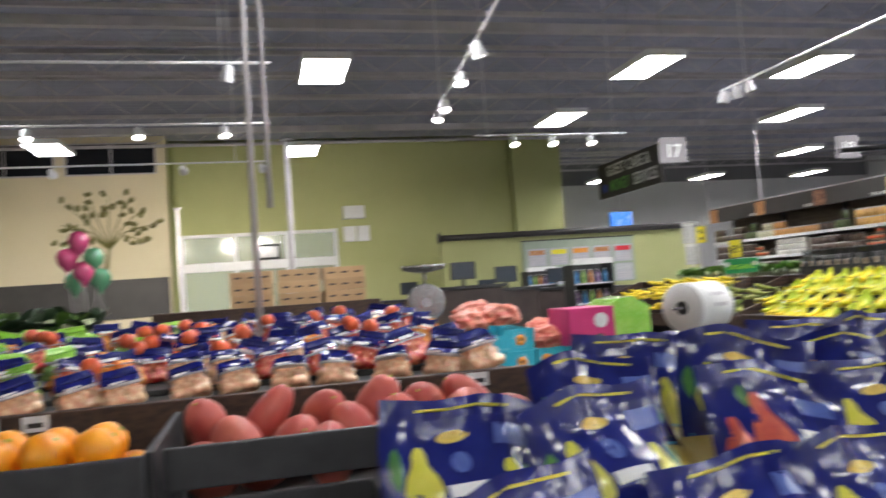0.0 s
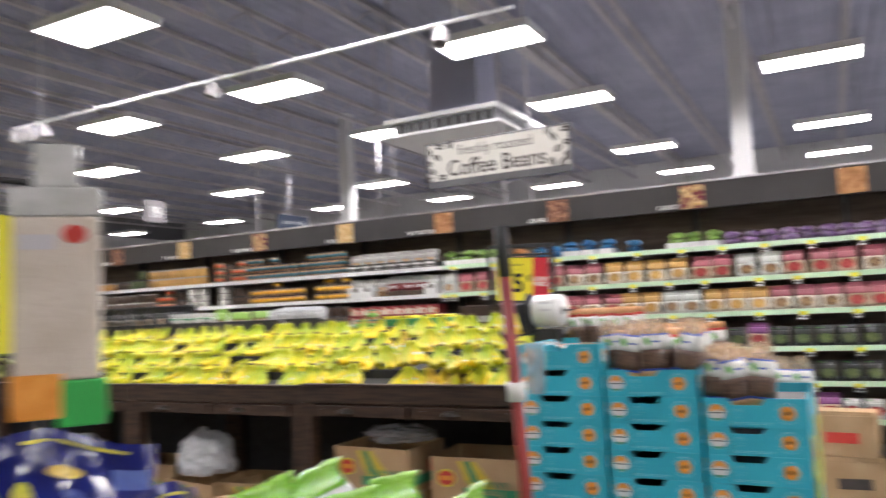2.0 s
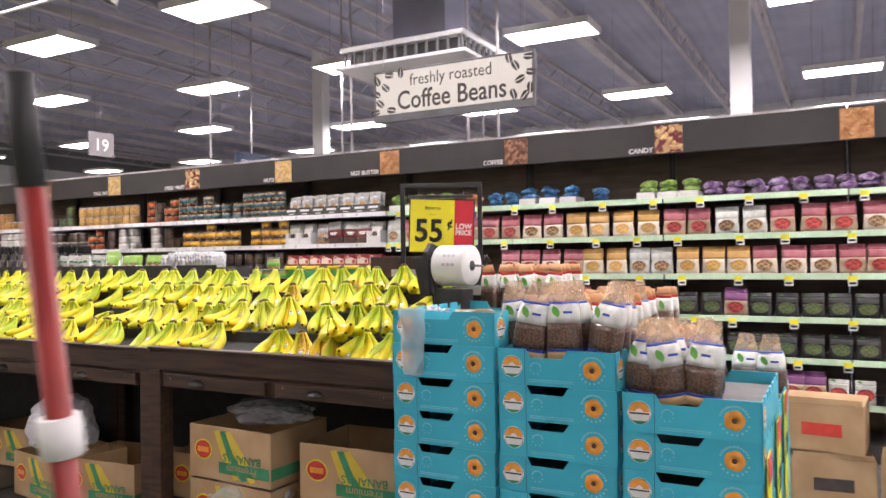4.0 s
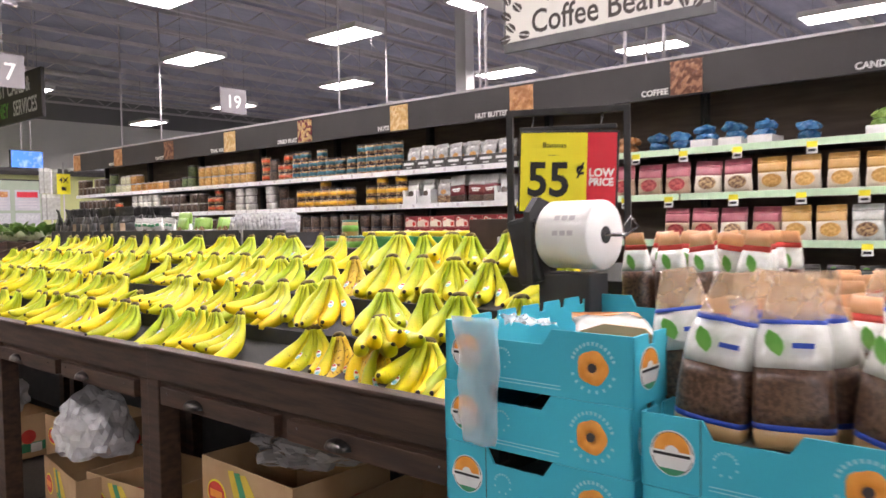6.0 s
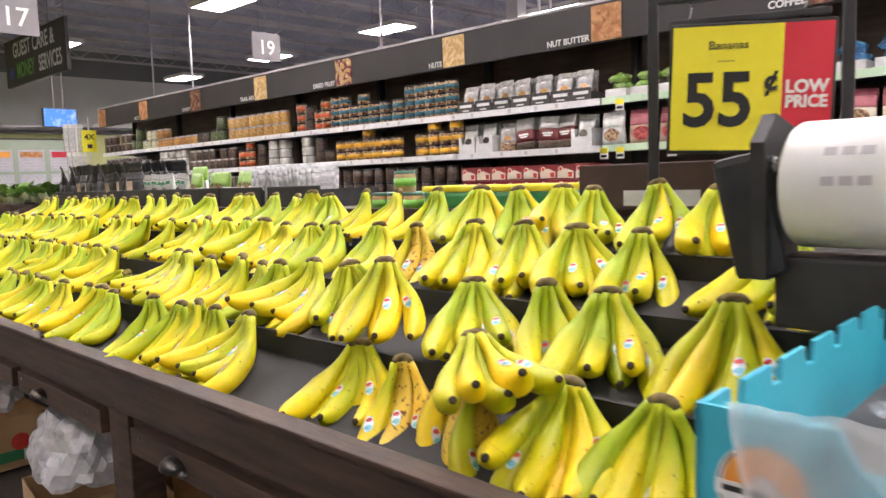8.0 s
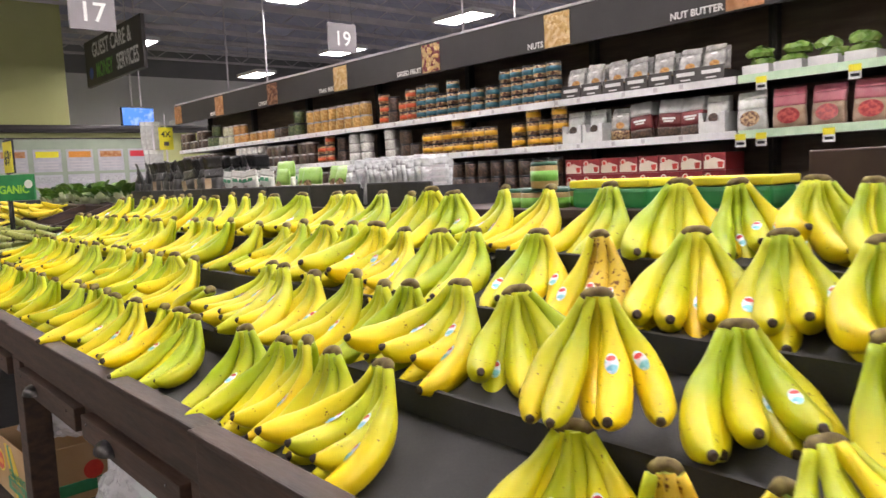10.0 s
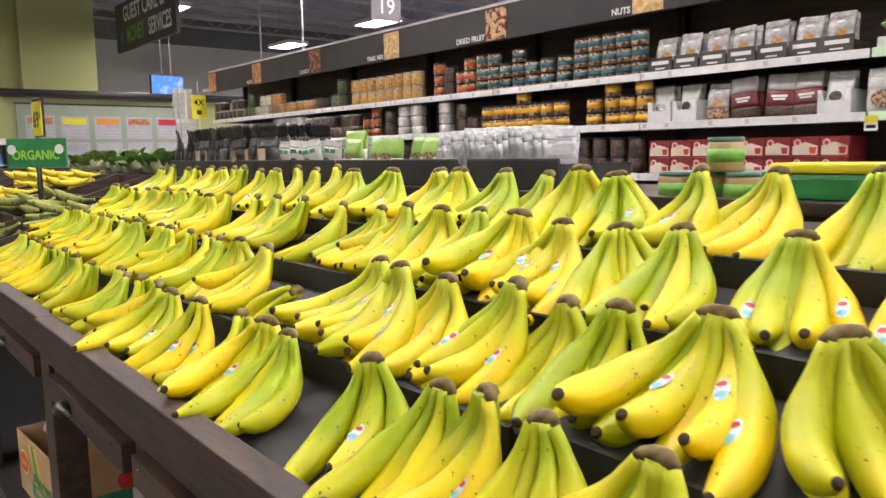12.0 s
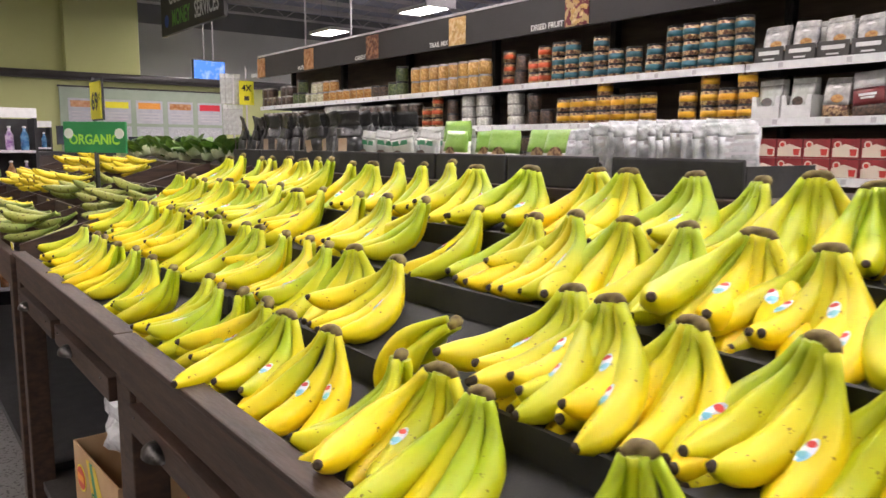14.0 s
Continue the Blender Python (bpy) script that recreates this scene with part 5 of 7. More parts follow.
KIND = {
    "dark": jar_kind("snack_jar", "clear tub of dark nuts stacked on the shelf", "jar", 0.052, 0.105, F_DARK, M_LIDC, square=True),
    "gold": jar_kind("snack_jar", "clear tub of golden nuts stacked on the shelf", "jar", 0.054, 0.11, F_GOLD, M_LIDC),
    "orange": jar_kind("snack_jar", "clear tub of orange snacks stacked on the shelf", "jar", 0.05, 0.105, F_ORNG, M_LIDC),
    "pale": jar_kind("snack_jar", "clear tub of pale green seeds on the shelf", "jar", 0.05, 0.105, F_PALE, M_LIDC),
    "green": jar_kind("snack_jar", "clear tub of dark green seeds on the shelf", "jar", 0.055, 0.125, F_GREEN, M_LIDB),
    "red": jar_kind("snack_jar", "tub of snacks with red label on the shelf", "jar", 0.046, 0.085, F_MIX, M_LIDB, B_RED),
    "teal": jar_kind("snack_jar", "tub of nuts with dark teal label on the shelf", "jar", 0.05, 0.088, F_MIX, M_LIDB, B_TEAL),
    "yellow": jar_kind("snack_jar", "tub of nuts with amber label and black lid", "jar", 0.05, 0.088, F_MIX, M_LIDB, B_YEL),
    "white": jar_kind("snack_jar", "clear tub of white bites stacked on the shelf", "jar", 0.05, 0.08, F_WHITE, M_LIDC, square=True),
    "choc": jar_kind("snack_jar", "clear tub of chocolate pieces stacked on the shelf", "jar", 0.05, 0.11, F_DARK, M_LIDB),
}
placed = set()
rs = random.Random(77)


def put(t, m):
    if t in placed:
        return copy_thing(t, m)
    t.matrix_basis = m
    placed.add(t)
    return t


def fill(kind, z, y_hi, y_lo, pitch, high, levels, deep=1, miss=0.0):
    n = max(1, int((y_hi - y_lo) / pitch))
    for i in range(n):
        y = y_hi - (i + 0.5) * (y_hi - y_lo) / n
        top = levels if rs.random() > miss else max(1, levels - 1)
        for d in range(deep):
            for k in range(top):
                put(KIND[kind], pose(SX + 0.075 + d * 0.115 + rs.uniform(-0.004, 0.004), y + rs.uniform(-0.004, 0.004), z - 0.008 + k * high, 0, 0, rs.uniform(-12, 12)))


U, W = 1.833, 1.553
for seg_ in (("dark", 11.0, 10.28, 0.12, 0.105, 2), ("green", 10.24, 9.98, 0.12, 0.125, 2), ("pale", 9.95, 9.57, 0.115, 0.105, 2), ("orange", 9.57, 8.65, 0.115, 0.105, 2), ("choc", 8.64, 8.4, 0.115, 0.11, 1), ("green", 8.36, 8.1, 0.125, 0.125, 2), ("gold", 8.0, 6.99, 0.115, 0.11, 2), ("red", 6.88, 6.70, 0.095, 0.085, 3), ("choc", 6.72, 6.60, 0.11, 0.11, 2), ("red", 6.58, 6.38, 0.095, 0.085, 3), ("teal", 6.36, 5.75, 0.108, 0.088, 3), ("teal", 5.75, 5.45, 0.108, 0.088, 2), ("teal", 5.44, 4.90, 0.108, 0.088, 3)):
    fill(seg_[0], U, *seg_[1:], miss=0.25)
for seg_ in (("dark", 11.0, 10.0, 0.12, 0.105, 2), ("red", 9.98, 9.78, 0.1, 0.085, 2), ("choc", 9.75, 9.57, 0.11, 0.11, 2), ("white", 9.52, 8.9, 0.12, 0.08, 3), ("dark", 8.84, 7.9, 0.12, 0.105, 2), ("red", 7.86, 7.58, 0.095, 0.085, 3), ("choc", 7.55, 7.34, 0.11, 0.11, 2), ("white", 7.32, 6.98, 0.12, 0.08, 3), ("white", 6.83, 6.60, 0.12, 0.08, 3), ("choc", 6.58, 6.34, 0.11, 0.11, 2), ("yellow", 6.29, 5.50, 0.108, 0.088, 2), ("yellow", 5.98, 5.80, 0.108, 0.088, 3), ("yellow", 5.34, 5.22, 0.108, 0.088, 2), ("yellow", 5.20, 4.86, 0.108, 0.088, 3)):
    fill(seg_[0], W, *seg_[1:], miss=0.2)
for seg_ in (("dark", 11.0, 7.4, 0.13, 0.105, 2), ("choc", 7.3, 4.9, 0.13, 0.11, 2)):
    fill(seg_[0], 1.265, *seg_[1:])

M_SILVER = mat("silver_pouch", (0.30, 0.29, 0.28), 0.25, (0.60, 0.59, 0.56), 26, bump=0.35, bscale=40, coat=0.4, rnd=0.1)
M_DARKBOX = mat("dark_display_carton", (0.06, 0.055, 0.05), 0.6, (0.08, 0.075, 0.07), 10)
silver = pouch("snack_pouch", "silver snack pouch in a dark display carton", "food bag", 0.13, 0.032, 0.19, (("nut_mix", 0, 0.3, F_MIX), ("label", 0.3, 0.85, M_SILVER), ("top_seal", 0.85, 1.0, M_SILVER)), "pouches on the shelf", 0.002, 2,
               (("badge_print", 0.0, 0.13, 0.03, 0.018, M_WHITE), ("food_print", -0.01, 0.085, 0.03, 0.02, F_ORNG)))
for i, y in enumerate((4.79, 4.63, 4.47, 4.31, 4.15, 3.99, 3.84)):
    c = thing("display_carton", "dark printed display carton with plain light bars", "carton", pose(SX + 0.03, y, U - 0.008), group="cartons of pouches")
    part("front", box(0, 0.004, -0.075, 0.075, 0, 0.085), M_DARKBOX, c)
    part("side", box(0.004, 0.25, -0.075, -0.071, 0, 0.06), M_DARKBOX, c)
    part("side", box(0.004, 0.25, 0.071, 0.075, 0, 0.06), M_DARKBOX, c)
    part("print_bar", box(-0.001, 0, -0.055, 0.055, 0.045, 0.065), M_WHITE, c)
    part("print_bar", box(-0.001, 0, -0.03, 0.03, 0.02, 0.028), M_WHITE, c)
    for d in range(2):
        put(silver, pose(SX + 0.075 + d * 0.06, y + rs.uniform(-0.01, 0.01), U + 0.002, rs.uniform(-4, 4), rs.uniform(2, 12), rs.uniform(-5, 5)))
M_BURG = mat("burgundy_pouch", (0.16, 0.02, 0.025), 0.3, (0.22, 0.04, 0.04), 20, bump=0.2, coat=0.4)
choco = pouch("snack_pouch", "clear snack pouch with burgundy label on the shelf", "food bag", 0.15, 0.035, 0.21, (("chocolate", 0, 0.25, F_DARK), ("label", 0.25, 0.62, M_BURG), ("top_film", 0.62, 1.0, M_CLEAR)), "pouches on the shelf", 0.002, 8, (("print_bar", 0, 0.10, 0.04, 0.006, M_WHITE), ("print_bar", 0, 0.085, 0.03, 0.005, M_WHITE)))
whitep = pouch("snack_pouch", "white snack pouch with dark print on the shelf", "food bag", 0.13, 0.032, 0.20, (("base", 0, 0.2, M_BURG), ("label", 0.2, 0.85, M_MILKY), ("top_seal", 0.85, 1.0, M_MILKY)), "pouches on the shelf", 0.002, 4, (("food_print", 0.01, 0.08, 0.03, 0.025, F_DARK),))
for i, y in enumerate((4.79, 4.63, 4.46, 4.30, 4.12, 3.98, 3.84)):
    if i in (0, 1, 6):
        c = thing("display_carton", "white card display carton on the shelf", "carton", pose(SX + 0.03, y, W - 0.008), group="cartons of pouches")
        part("front", prism([(-0.075, 0), (0.075, 0), (0.075, 0.12), (0.055, 0.12), (0.045, 0.07), (-0.045, 0.07), (-0.055, 0.12), (-0.075, 0.12)], 0.004), M_WHITE, c)
        part("side", box(0.004, 0.2, -0.075, -0.071, 0, 0.12), M_WHITE, c)
        part("side", box(0.004, 0.2, 0.071, 0.075, 0, 0.12), M_WHITE, c)
    for d in range(2):
        put(whitep if i in (0, 1, 6) else (choco if i in (3, 4, 5) else silver), pose(SX + 0.075 + d * 0.06, y, W + 0.0, rs.uniform(-5, 5), rs.uniform(2, 10), rs.uniform(-6, 6)))
M_BOXRED = mat("dark_red_carton", (0.25, 0.02, 0.025), 0.45, (0.3, 0.03, 0.03), 12, rnd=0.08)
M_CREAMP = mat("cream_print", (0.7, 0.62, 0.5), 0.5)


def red_carton():
    c = thing("food_carton", "dark red and cream food carton stacked on the shelf", "carton", group="red cartons on the shelf")
    b = part("box", box(0, 0.2, -0.066, 0.066, 0, 0.095, 0.002), M_BOXRED, c)
    part("label", prism([(-0.06, 0.008), (0.06, 0.008), (0.06, 0.05), (0.0, 0.07), (-0.06, 0.05)], -0.001), M_CREAMP, b, m=pose(0, 0, 0))
    part("badge", disc(0.018, 0, 0.002, 14, facing_left(-0.0012, 0.035, 0.066)), M_CREAMP, b)
    part("badge_core", disc(0.011, 0, 0.003, 14, facing_left(-0.0016, 0.035, 0.066)), M_REDINK, b)
    part("cup_print", prism([(-0.05, 0.014), (-0.025, 0.014), (-0.02, 0.045), (-0.055, 0.045)], -0.002), M_REDINK, b)
    return c


rc = red_carton()
for i in range(8):
    for k in range(2):
        put(rc, pose(SX + 0.04, 4.79 - i * 0.137, 1.257 + k * 0.097, 0, 0, rs.uniform(-1.5, 1.5)))

# right hand bays: photo pouches on pale green rails


def photo_pouch(label, top, foodm, w=0.165, h=0.205, low=None):
    return pouch("snack_pouch", label, "food bag", w, 0.042, h, (("base", 0, 0.55, low or M_KRAFT2), ("label", 0.55, 0.82, top), ("top_seal", 0.82, 1.0, top)), "pouches on the shelf", 0.0018, int(h * 1000) % 7,
                 (("food_print", 0.0, 0.065, 0.055, 0.04, foodm), ("badge_print", 0.035, 0.145, 0.016, 0.013, M_LEAF)))


M_KRAFT2 = mat("tan_photo_print", (0.42, 0.28, 0.18), 0.3, (0.55, 0.42, 0.30), 14, bump=0.15, coat=0.5, rnd=0.15)
M_PINK = mat("pink_pouch_top", (0.42, 0.10, 0.14), 0.3, (0.52, 0.18, 0.20), 14, bump=0.2, coat=0.5)
M_ORP = mat("orange_pouch_top", (0.60, 0.32, 0.08), 0.3, (0.68, 0.42, 0.16), 14, bump=0.2, coat=0.5)
M_PURP = mat("purple_pouch_top", (0.22, 0.06, 0.20), 0.3, (0.30, 0.10, 0.27), 14, bump=0.2, coat=0.5)
M_BLKP = mat("black_pouch", (0.018, 0.018, 0.018), 0.3, (0.03, 0.03, 0.03), 14, bump=0.25, coat=0.5)
F_BERRY = food("red_berries", (0.30, 0.02, 0.03), (0.58, 0.10, 0.08), 50)
F_YELL = food("yellow_fruit", (0.70, 0.50, 0.03), (0.80, 0.62, 0.08), 30)
P = {
    "pink": photo_pouch("pink topped photo pouch of berries on the shelf", M_PINK, F_BERRY),
    "mix": photo_pouch("rose topped photo pouch of mixed fruit", M_PINK, F_MIX, low=M_CREAMP),
    "orange": photo_pouch("orange topped photo pouch of pale nuts", M_ORP, F_GOLD, low=M_CREAMP),
    "white": photo_pouch("white photo pouch with nuts on the shelf", M_MILKY, F_MIX, low=M_MILKY),
    "purple": photo_pouch("purple topped photo pouch on the shelf", M_PURP, F_BERRY),
    "black": photo_pouch("black pouch with small green print on the shelf", M_BLKP, F_GREEN, 0.15, 0.17, M_BLKP),
    "blacky": photo_pouch("black pouch with yellow fruit print on the shelf", M_BLKP, F_YELL, 0.15, 0.17, M_BLKP),
    "rose": photo_pouch("small white and rose pouch on the low shelf", M_MILKY, F_BERRY, 0.13, 0.16, M_MILKY),
}
ROWS_R = (
    (1.553, 0.188, 3.62, ("white", "pink", "pink", "pink", "pink", "pink", "pink", "mix", "mix", "orange", "orange", "orange", "orange", "pink", "pink", "white", "white", "pink", "pink", "pink", "mix", "pink")),
    (1.265, 0.178, 2.5, ("pink", "pink", "mix", "pink", "orange", "orange", "white", "white", "orange", "orange", "orange", "mix", "mix", "mix", "pink", "pink", "mix", "pink")),
    (0.965, 0.165, 1.9, ("pink", "black", "black", "black", "black", "black", "black", "purple", "black", "black", "black", "black", "black", "black", "black", "black")),
    (0.684, 0.165, 1.9, ("black", "blacky", "blacky", "blacky", "blacky", "blacky", "blacky", "black", "black", "black", "black", "black", "black")),
    (0.39, 0.15, 1.9, ("rose", "rose", "rose", "rose", "rose", "rose", "rose", "rose", "rose", "purple", "purple", "purple", "rose", "rose")),
)
for z, pitch, y0, names in ROWS_R:
    for i, nme in enumerate(names):
        for d in range(1):
            put(P[nme], pose(SX + 0.06 + d * 0.08, y0 - i * pitch + rs.uniform(-0.008, 0.008), z - 0.008, rs.uniform(-2, 2), rs.uniform(2, 8), rs.uniform(-5, 5)))
# price tags hung on the rails
tag = thing("price_tag", "small white and yellow shelf price tag", "price tag", group="shelf price tags")
part("card", box(-0.002, 0, -0.028, 0.028, -0.055, 0.012), M_WHITE, tag)
part("stripe", box(-0.003, -0.002, -0.028, 0.028, -0.02, 0.012), M_YELLOW, tag)
part("print_bar", box(-0.003, -0.002, -0.02, 0.02, -0.044, -0.03), M_BLACKINK, tag)
for z in LIPS:
    for i in range(16):
        y = 3.6 - i * 0.36 - (0.1 if z > 1.7 else 0) + rs.uniform(-0.06, 0.06)
        put(tag, pose(SX - 0.001, y, z - 0.03))
for y, z in ((3.66, 1.553), (10.2, 1.553)):
    put(tag, pose(SX - 0.001, y, z - 0.03))
small = thing("rail_label", "small printed label on the white shelf rail", "price tag", group="rail labels")
part("card", box(-0.0015, 0, -0.012, 0.012, -0.012, 0.012), M_STEEL, small)
for z in (1.833, 1.553, 1.265):
    for i in range(30):
        put(small, pose(SX - 0.0005, 10.9 - i * 0.24 + rs.uniform(-0.08, 0.08), z - 0.02))

# soft bags and white trays on the top right shelf
M_BLUEB = mat("blue_bag_film", (0.03, 0.13, 0.30), 0.25, (0.10, 0.28, 0.48), 20, bump=0.5, bscale=30, coat=0.6, rnd=0.2)
M_GRB = mat("green_bag_film", (0.16, 0.30, 0.06), 0.25, (0.34, 0.48, 0.14), 20, bump=0.5, bscale=30, coat=0.6, rnd=0.2)
M_ORB = mat("orange_bag_film", (0.42, 0.16, 0.05), 0.25, (0.58, 0.32, 0.16), 20, bump=0.5, bscale=30, coat=0.6, rnd=0.2)
M_PUB = mat("purple_bag_film", (0.16, 0.07, 0.22), 0.25, (0.45, 0.36, 0.48), 20, bump=0.5, bscale=30, coat=0.6, rnd=0.2)
for y0, y1, m_, cat, tray in ((3.68, 3.02, M_GRB, "green", True), (3.0, 2.72, M_ORB, "orange", False), (2.72, 2.42, M_BLUEB, "blue", False), (2.42, 1.9, M_BLUEB, "blue", True), (1.82, 1.66, M_BLUEB, "blue", False), (1.45, 0.98, M_GRB, "green", True), (0.95, -0.6, M_PUB, "purple", False), (-0.65, -2.4, M_PUB, "purple", True)):
    n = max(1, int((y0 - y1) / 0.14))
    for i in range(n):
        y = y0 - (i + 0.5) * (y0 - y1) / n
        base = U - 0.008
        if tray:
            c = thing("display_tray", "low white card tray on the shelf", "carton", pose(SX + 0.03, y, base), group="white trays")
            part("front", box(0, 0.004, -0.068, 0.068, 0, 0.055), M_WHITE, c)
            part("side", box(0.004, 0.22, -0.068, -0.064, 0, 0.055), M_WHITE, c)
            part("side", box(0.004, 0.22, 0.064, 0.068, 0, 0.055), M_WHITE, c)
            part("bottom", box(0.004, 0.22, -0.064, 0.064, 0.0, 0.004), M_WHITE, c)
            base += 0.03
        for k in range(2):
            crumple("snack_bag", cat + " film snack bag lying on the shelf", pose(SX + 0.12, y + rs.uniform(-0.02, 0.02), base + 0.035 + k * 0.05, 0, 0, rs.uniform(-20, 20)), 0.08, 0.065, 0.04, rs.uniform(0, 50), m_, 2, "food bag")

# ---------------------------------------------------------------- rack behind the bananas
rack = thing("display_rack", "black wooden rack of food bins behind the bananas", "display rack")
part("body", box(5.14, 5.60, 2.30, 8.6, 0.0, 1.27, 0.004), M_WOOD, rack)
part("ledge", box(5.12, 5.62, 2.30, 8.6, 1.27, 1.295, 0.003), M_WOOD, rack)


def bin_front(y0, y1):
    t = thing("food_bin", "black plastic bin with rounded front", "bin", pose(5.16, (y0 + y1) / 2, 1.295), group="bins behind the bananas")
    w = (y1 - y0) / 2 - 0.004
    part("front", box(-0.006, 0.008, -w, w, 0.0, 0.085, 0.006), M_BLACK, t)
    for y in (-w, w - 0.006):
        part("side", box(0.008, 0.3, y, y + 0.006, 0, 0.07), M_BLACK, t)
    part("bottom", box(0.008, 0.3, -w + 0.006, w - 0.006, 0, 0.006), M_BLACK, t)


for i, y in enumerate((3.56, 3.96, 4.30, 4.64, 4.98, 5.32, 5.66, 6.0)):
    bin_front(y, y + (0.34 if i else 0.36))
M_GREYP = mat("pale_grey_pouch", (0.36, 0.37, 0.38), 0.28, (0.60, 0.61, 0.62), 40, bump=0.3, coat=0.4, rnd=0.08)
M_GREENP = mat("lime_green_pouch", (0.22, 0.42, 0.06), 0.3, (0.30, 0.50, 0.10), 16, bump=0.3, coat=0.4)
thin = pouch("seed_pouch", "pale grey flat pouch standing in a black bin", "food bag", 0.12, 0.014, 0.15, (("label", 0, 0.8, M_GREYP), ("top_seal", 0.8, 1.0, M_GREYP)), "pouches in the bins", 0.0015, 2, (("print_bar", 0, 0.115, 0.045, 0.004, M_STEEL), ("print_bar", 0, 0.10, 0.045, 0.003, M_STEEL), ("print_bar", 0, 0.08, 0.04, 0.003, M_STEEL), ("print_bar", 0, 0.06, 0.045, 0.003, M_STEEL)))
limep = pouch("seed_pouch", "lime green pouch with clear window in a bin", "food bag", 0.13, 0.03, 0.15, (("nut_mix", 0, 0.55, F_WHITE), ("label", 0.55, 1.0, M_GREENP)), "pouches in the bins", 0.002, 3, (("food_print", 0, 0.07, 0.03, 0.03, F_MIX),))
milk = pouch("seed_pouch", "white pouch with small dark print in a bin", "food bag", 0.12, 0.03, 0.155, (("label", 0, 0.8, M_MILKY), ("top_seal", 0.8, 1.0, M_CLEAR)), "pouches in the bins", 0.003, 6, (("print_bar", 0, 0.11, 0.04, 0.008, M_GREENINK), ("food_print", 0.01, 0.06, 0.03, 0.025, F_DARK)))
blackp = pouch("seed_pouch", "glossy black crumpled pouch in a bin", "food bag", 0.13, 0.05, 0.235, (("filling", 0, 0.55, M_BLKP), ("label", 0.55, 0.75, M_BLKP), ("top_film", 0.75, 1.0, M_BLKP)), "pouches in the bins", 0.005, 5, (("print_bar", 0, 0.10, 0.02, 0.025, M_KRAFT2),))
for i in range(26):
    put(thin, pose(5.22 + 0.004 * (i % 5), 4.0 - i * 0.015, 1.305 + 0.006 * (i % 3), rs.uniform(-6, 6), rs.uniform(-8, 6), 60 + rs.uniform(-14, 14)))
for i in range(3):
    put(thin, pose(5.175 + 0.01 * i, 4.0 + 0.03 * i, 1.302, rs.uniform(-5, 5), 8, rs.uniform(-8, 8)))
for i in range(5):
    put(limep, pose(5.22 + 0.05 * (i % 2), 4.62 - i * 0.115, 1.302, rs.uniform(-4, 4), rs.uniform(-2, 8), rs.uniform(-10, 10)))
put(limep, pose(5.26, 4.66, 1.335, 0, 0, 6))
for i in range(12):
    put(milk, pose(5.22 + 0.06 * (i % 3), 5.16 - i * 0.042, 1.302, rs.uniform(-8, 8), rs.uniform(-4, 10), rs.uniform(-20, 20)))
for i in range(40):
    put(blackp, pose(5.20 + 0.07 * (i % 4), 6.32 - i * 0.029, 1.302, rs.uniform(-10, 10), rs.uniform(-6, 10), rs.uniform(-25, 25)))
sauce = jar_kind("sauce_jar", "glass jar of tan spread with green label", "jar", 0.038, 0.073, F_BEIGE, mat("green_blue_lid", (0.06, 0.16, 0.12), 0.35, (0.03, 0.08, 0.22), 3, ramp=(0.49, 0.51)), B_GRN, group="jars behind the bananas")
for i, (x, y, k) in enumerate(((5.20, 3.25, 0), (5.20, 3.17, 0), (5.20, 3.09, 0), (5.27, 3.02, 0), (5.27, 3.25, 0), (5.27, 3.17, 0), (5.27, 3.09, 0), (5.34, 3.2, 0), (5.34, 3.1, 0), (5.20, 3.13, 1))):
    put(sauce, pose(x, y, 1.275 + k * 0.0735, 0, 0, rs.uniform(0, 60)))
for y in (2.90, 2.60):
    t = thing("snack_tub", "green bag tub with bright yellow lid", "tub", pose(5.24, y, 1.295))
    part("lid", box(-0.07, 0.07, -0.12, 0.12, 0.052, 0.072, 0.006), M_YELLOW, t)
    part("tub", box(-0.065, 0.065, -0.115, 0.115, 0.0, 0.052, 0.012), mat("green_tub", (0.02, 0.26, 0.07), 0.35, (0.03, 0.32, 0.10), 12, bump=0.2), t)
t = thing("wooden_bin", "dark brown wooden display bin with white card", "bin", pose(5.3, 2.22, 1.295))
part("box", box(-0.12, 0.12, -0.2, 0.19, 0.0, 0.12, 0.004), mat("brown_bin_wood", (0.05, 0.025, 0.018), 0.5, (0.075, 0.04, 0.03), 8), t)
part("card", box(-0.123, -0.121, -0.16, 0.05, 0.01, 0.05), M_WHITE, t)

# ---------------------------------------------------------------- organic fruit table beyond the bananas
org = thing("display_table", "dark wooden produce table with divided black bins", "table", pose(0, 0, 0), group="produce tables")
part("front_board", box(TX, TX + 0.035, 5.90, 9.4, 0.86, 0.985, 0.004), M_WOOD, org)
part("back_board", box(TX + 0.98, TX + 1.01, 5.90, 9.4, 0.9, 1.30, 0.003), M_WOOD, org)
for y in (5.9, 7.6, 9.33):
    for x in (TX, TX + 0.93):
        part("leg", box(x, x + 0.075, y, y + 0.07, 0, 0.87, 0.004), M_WOOD, org)
part("lower_shelf", box(TX + 0.03, TX + 0.98, 5.90, 9.4, 0.09, 0.125), M_BLACK, org)
part("rear_panel", box(TX + 0.96, TX + 0.975, 5.95, 9.35, 0.1, 0.9), M_BLACK, org)
bm = bmesh.new()
vs = [bm.verts.new(p) for p in ((TX + 0.035, 5.9, 0.93), (TX + 0.98, 5.9, 1.22), (TX + 0.98, 9.4, 1.22), (TX + 0.035, 9.4, 0.93))]
bm.faces.new(vs)
bmesh.ops.solidify(bm, geom=bm.faces[:], thickness=0.02)
part("sloped_bed", bm, M_TRAY, org)
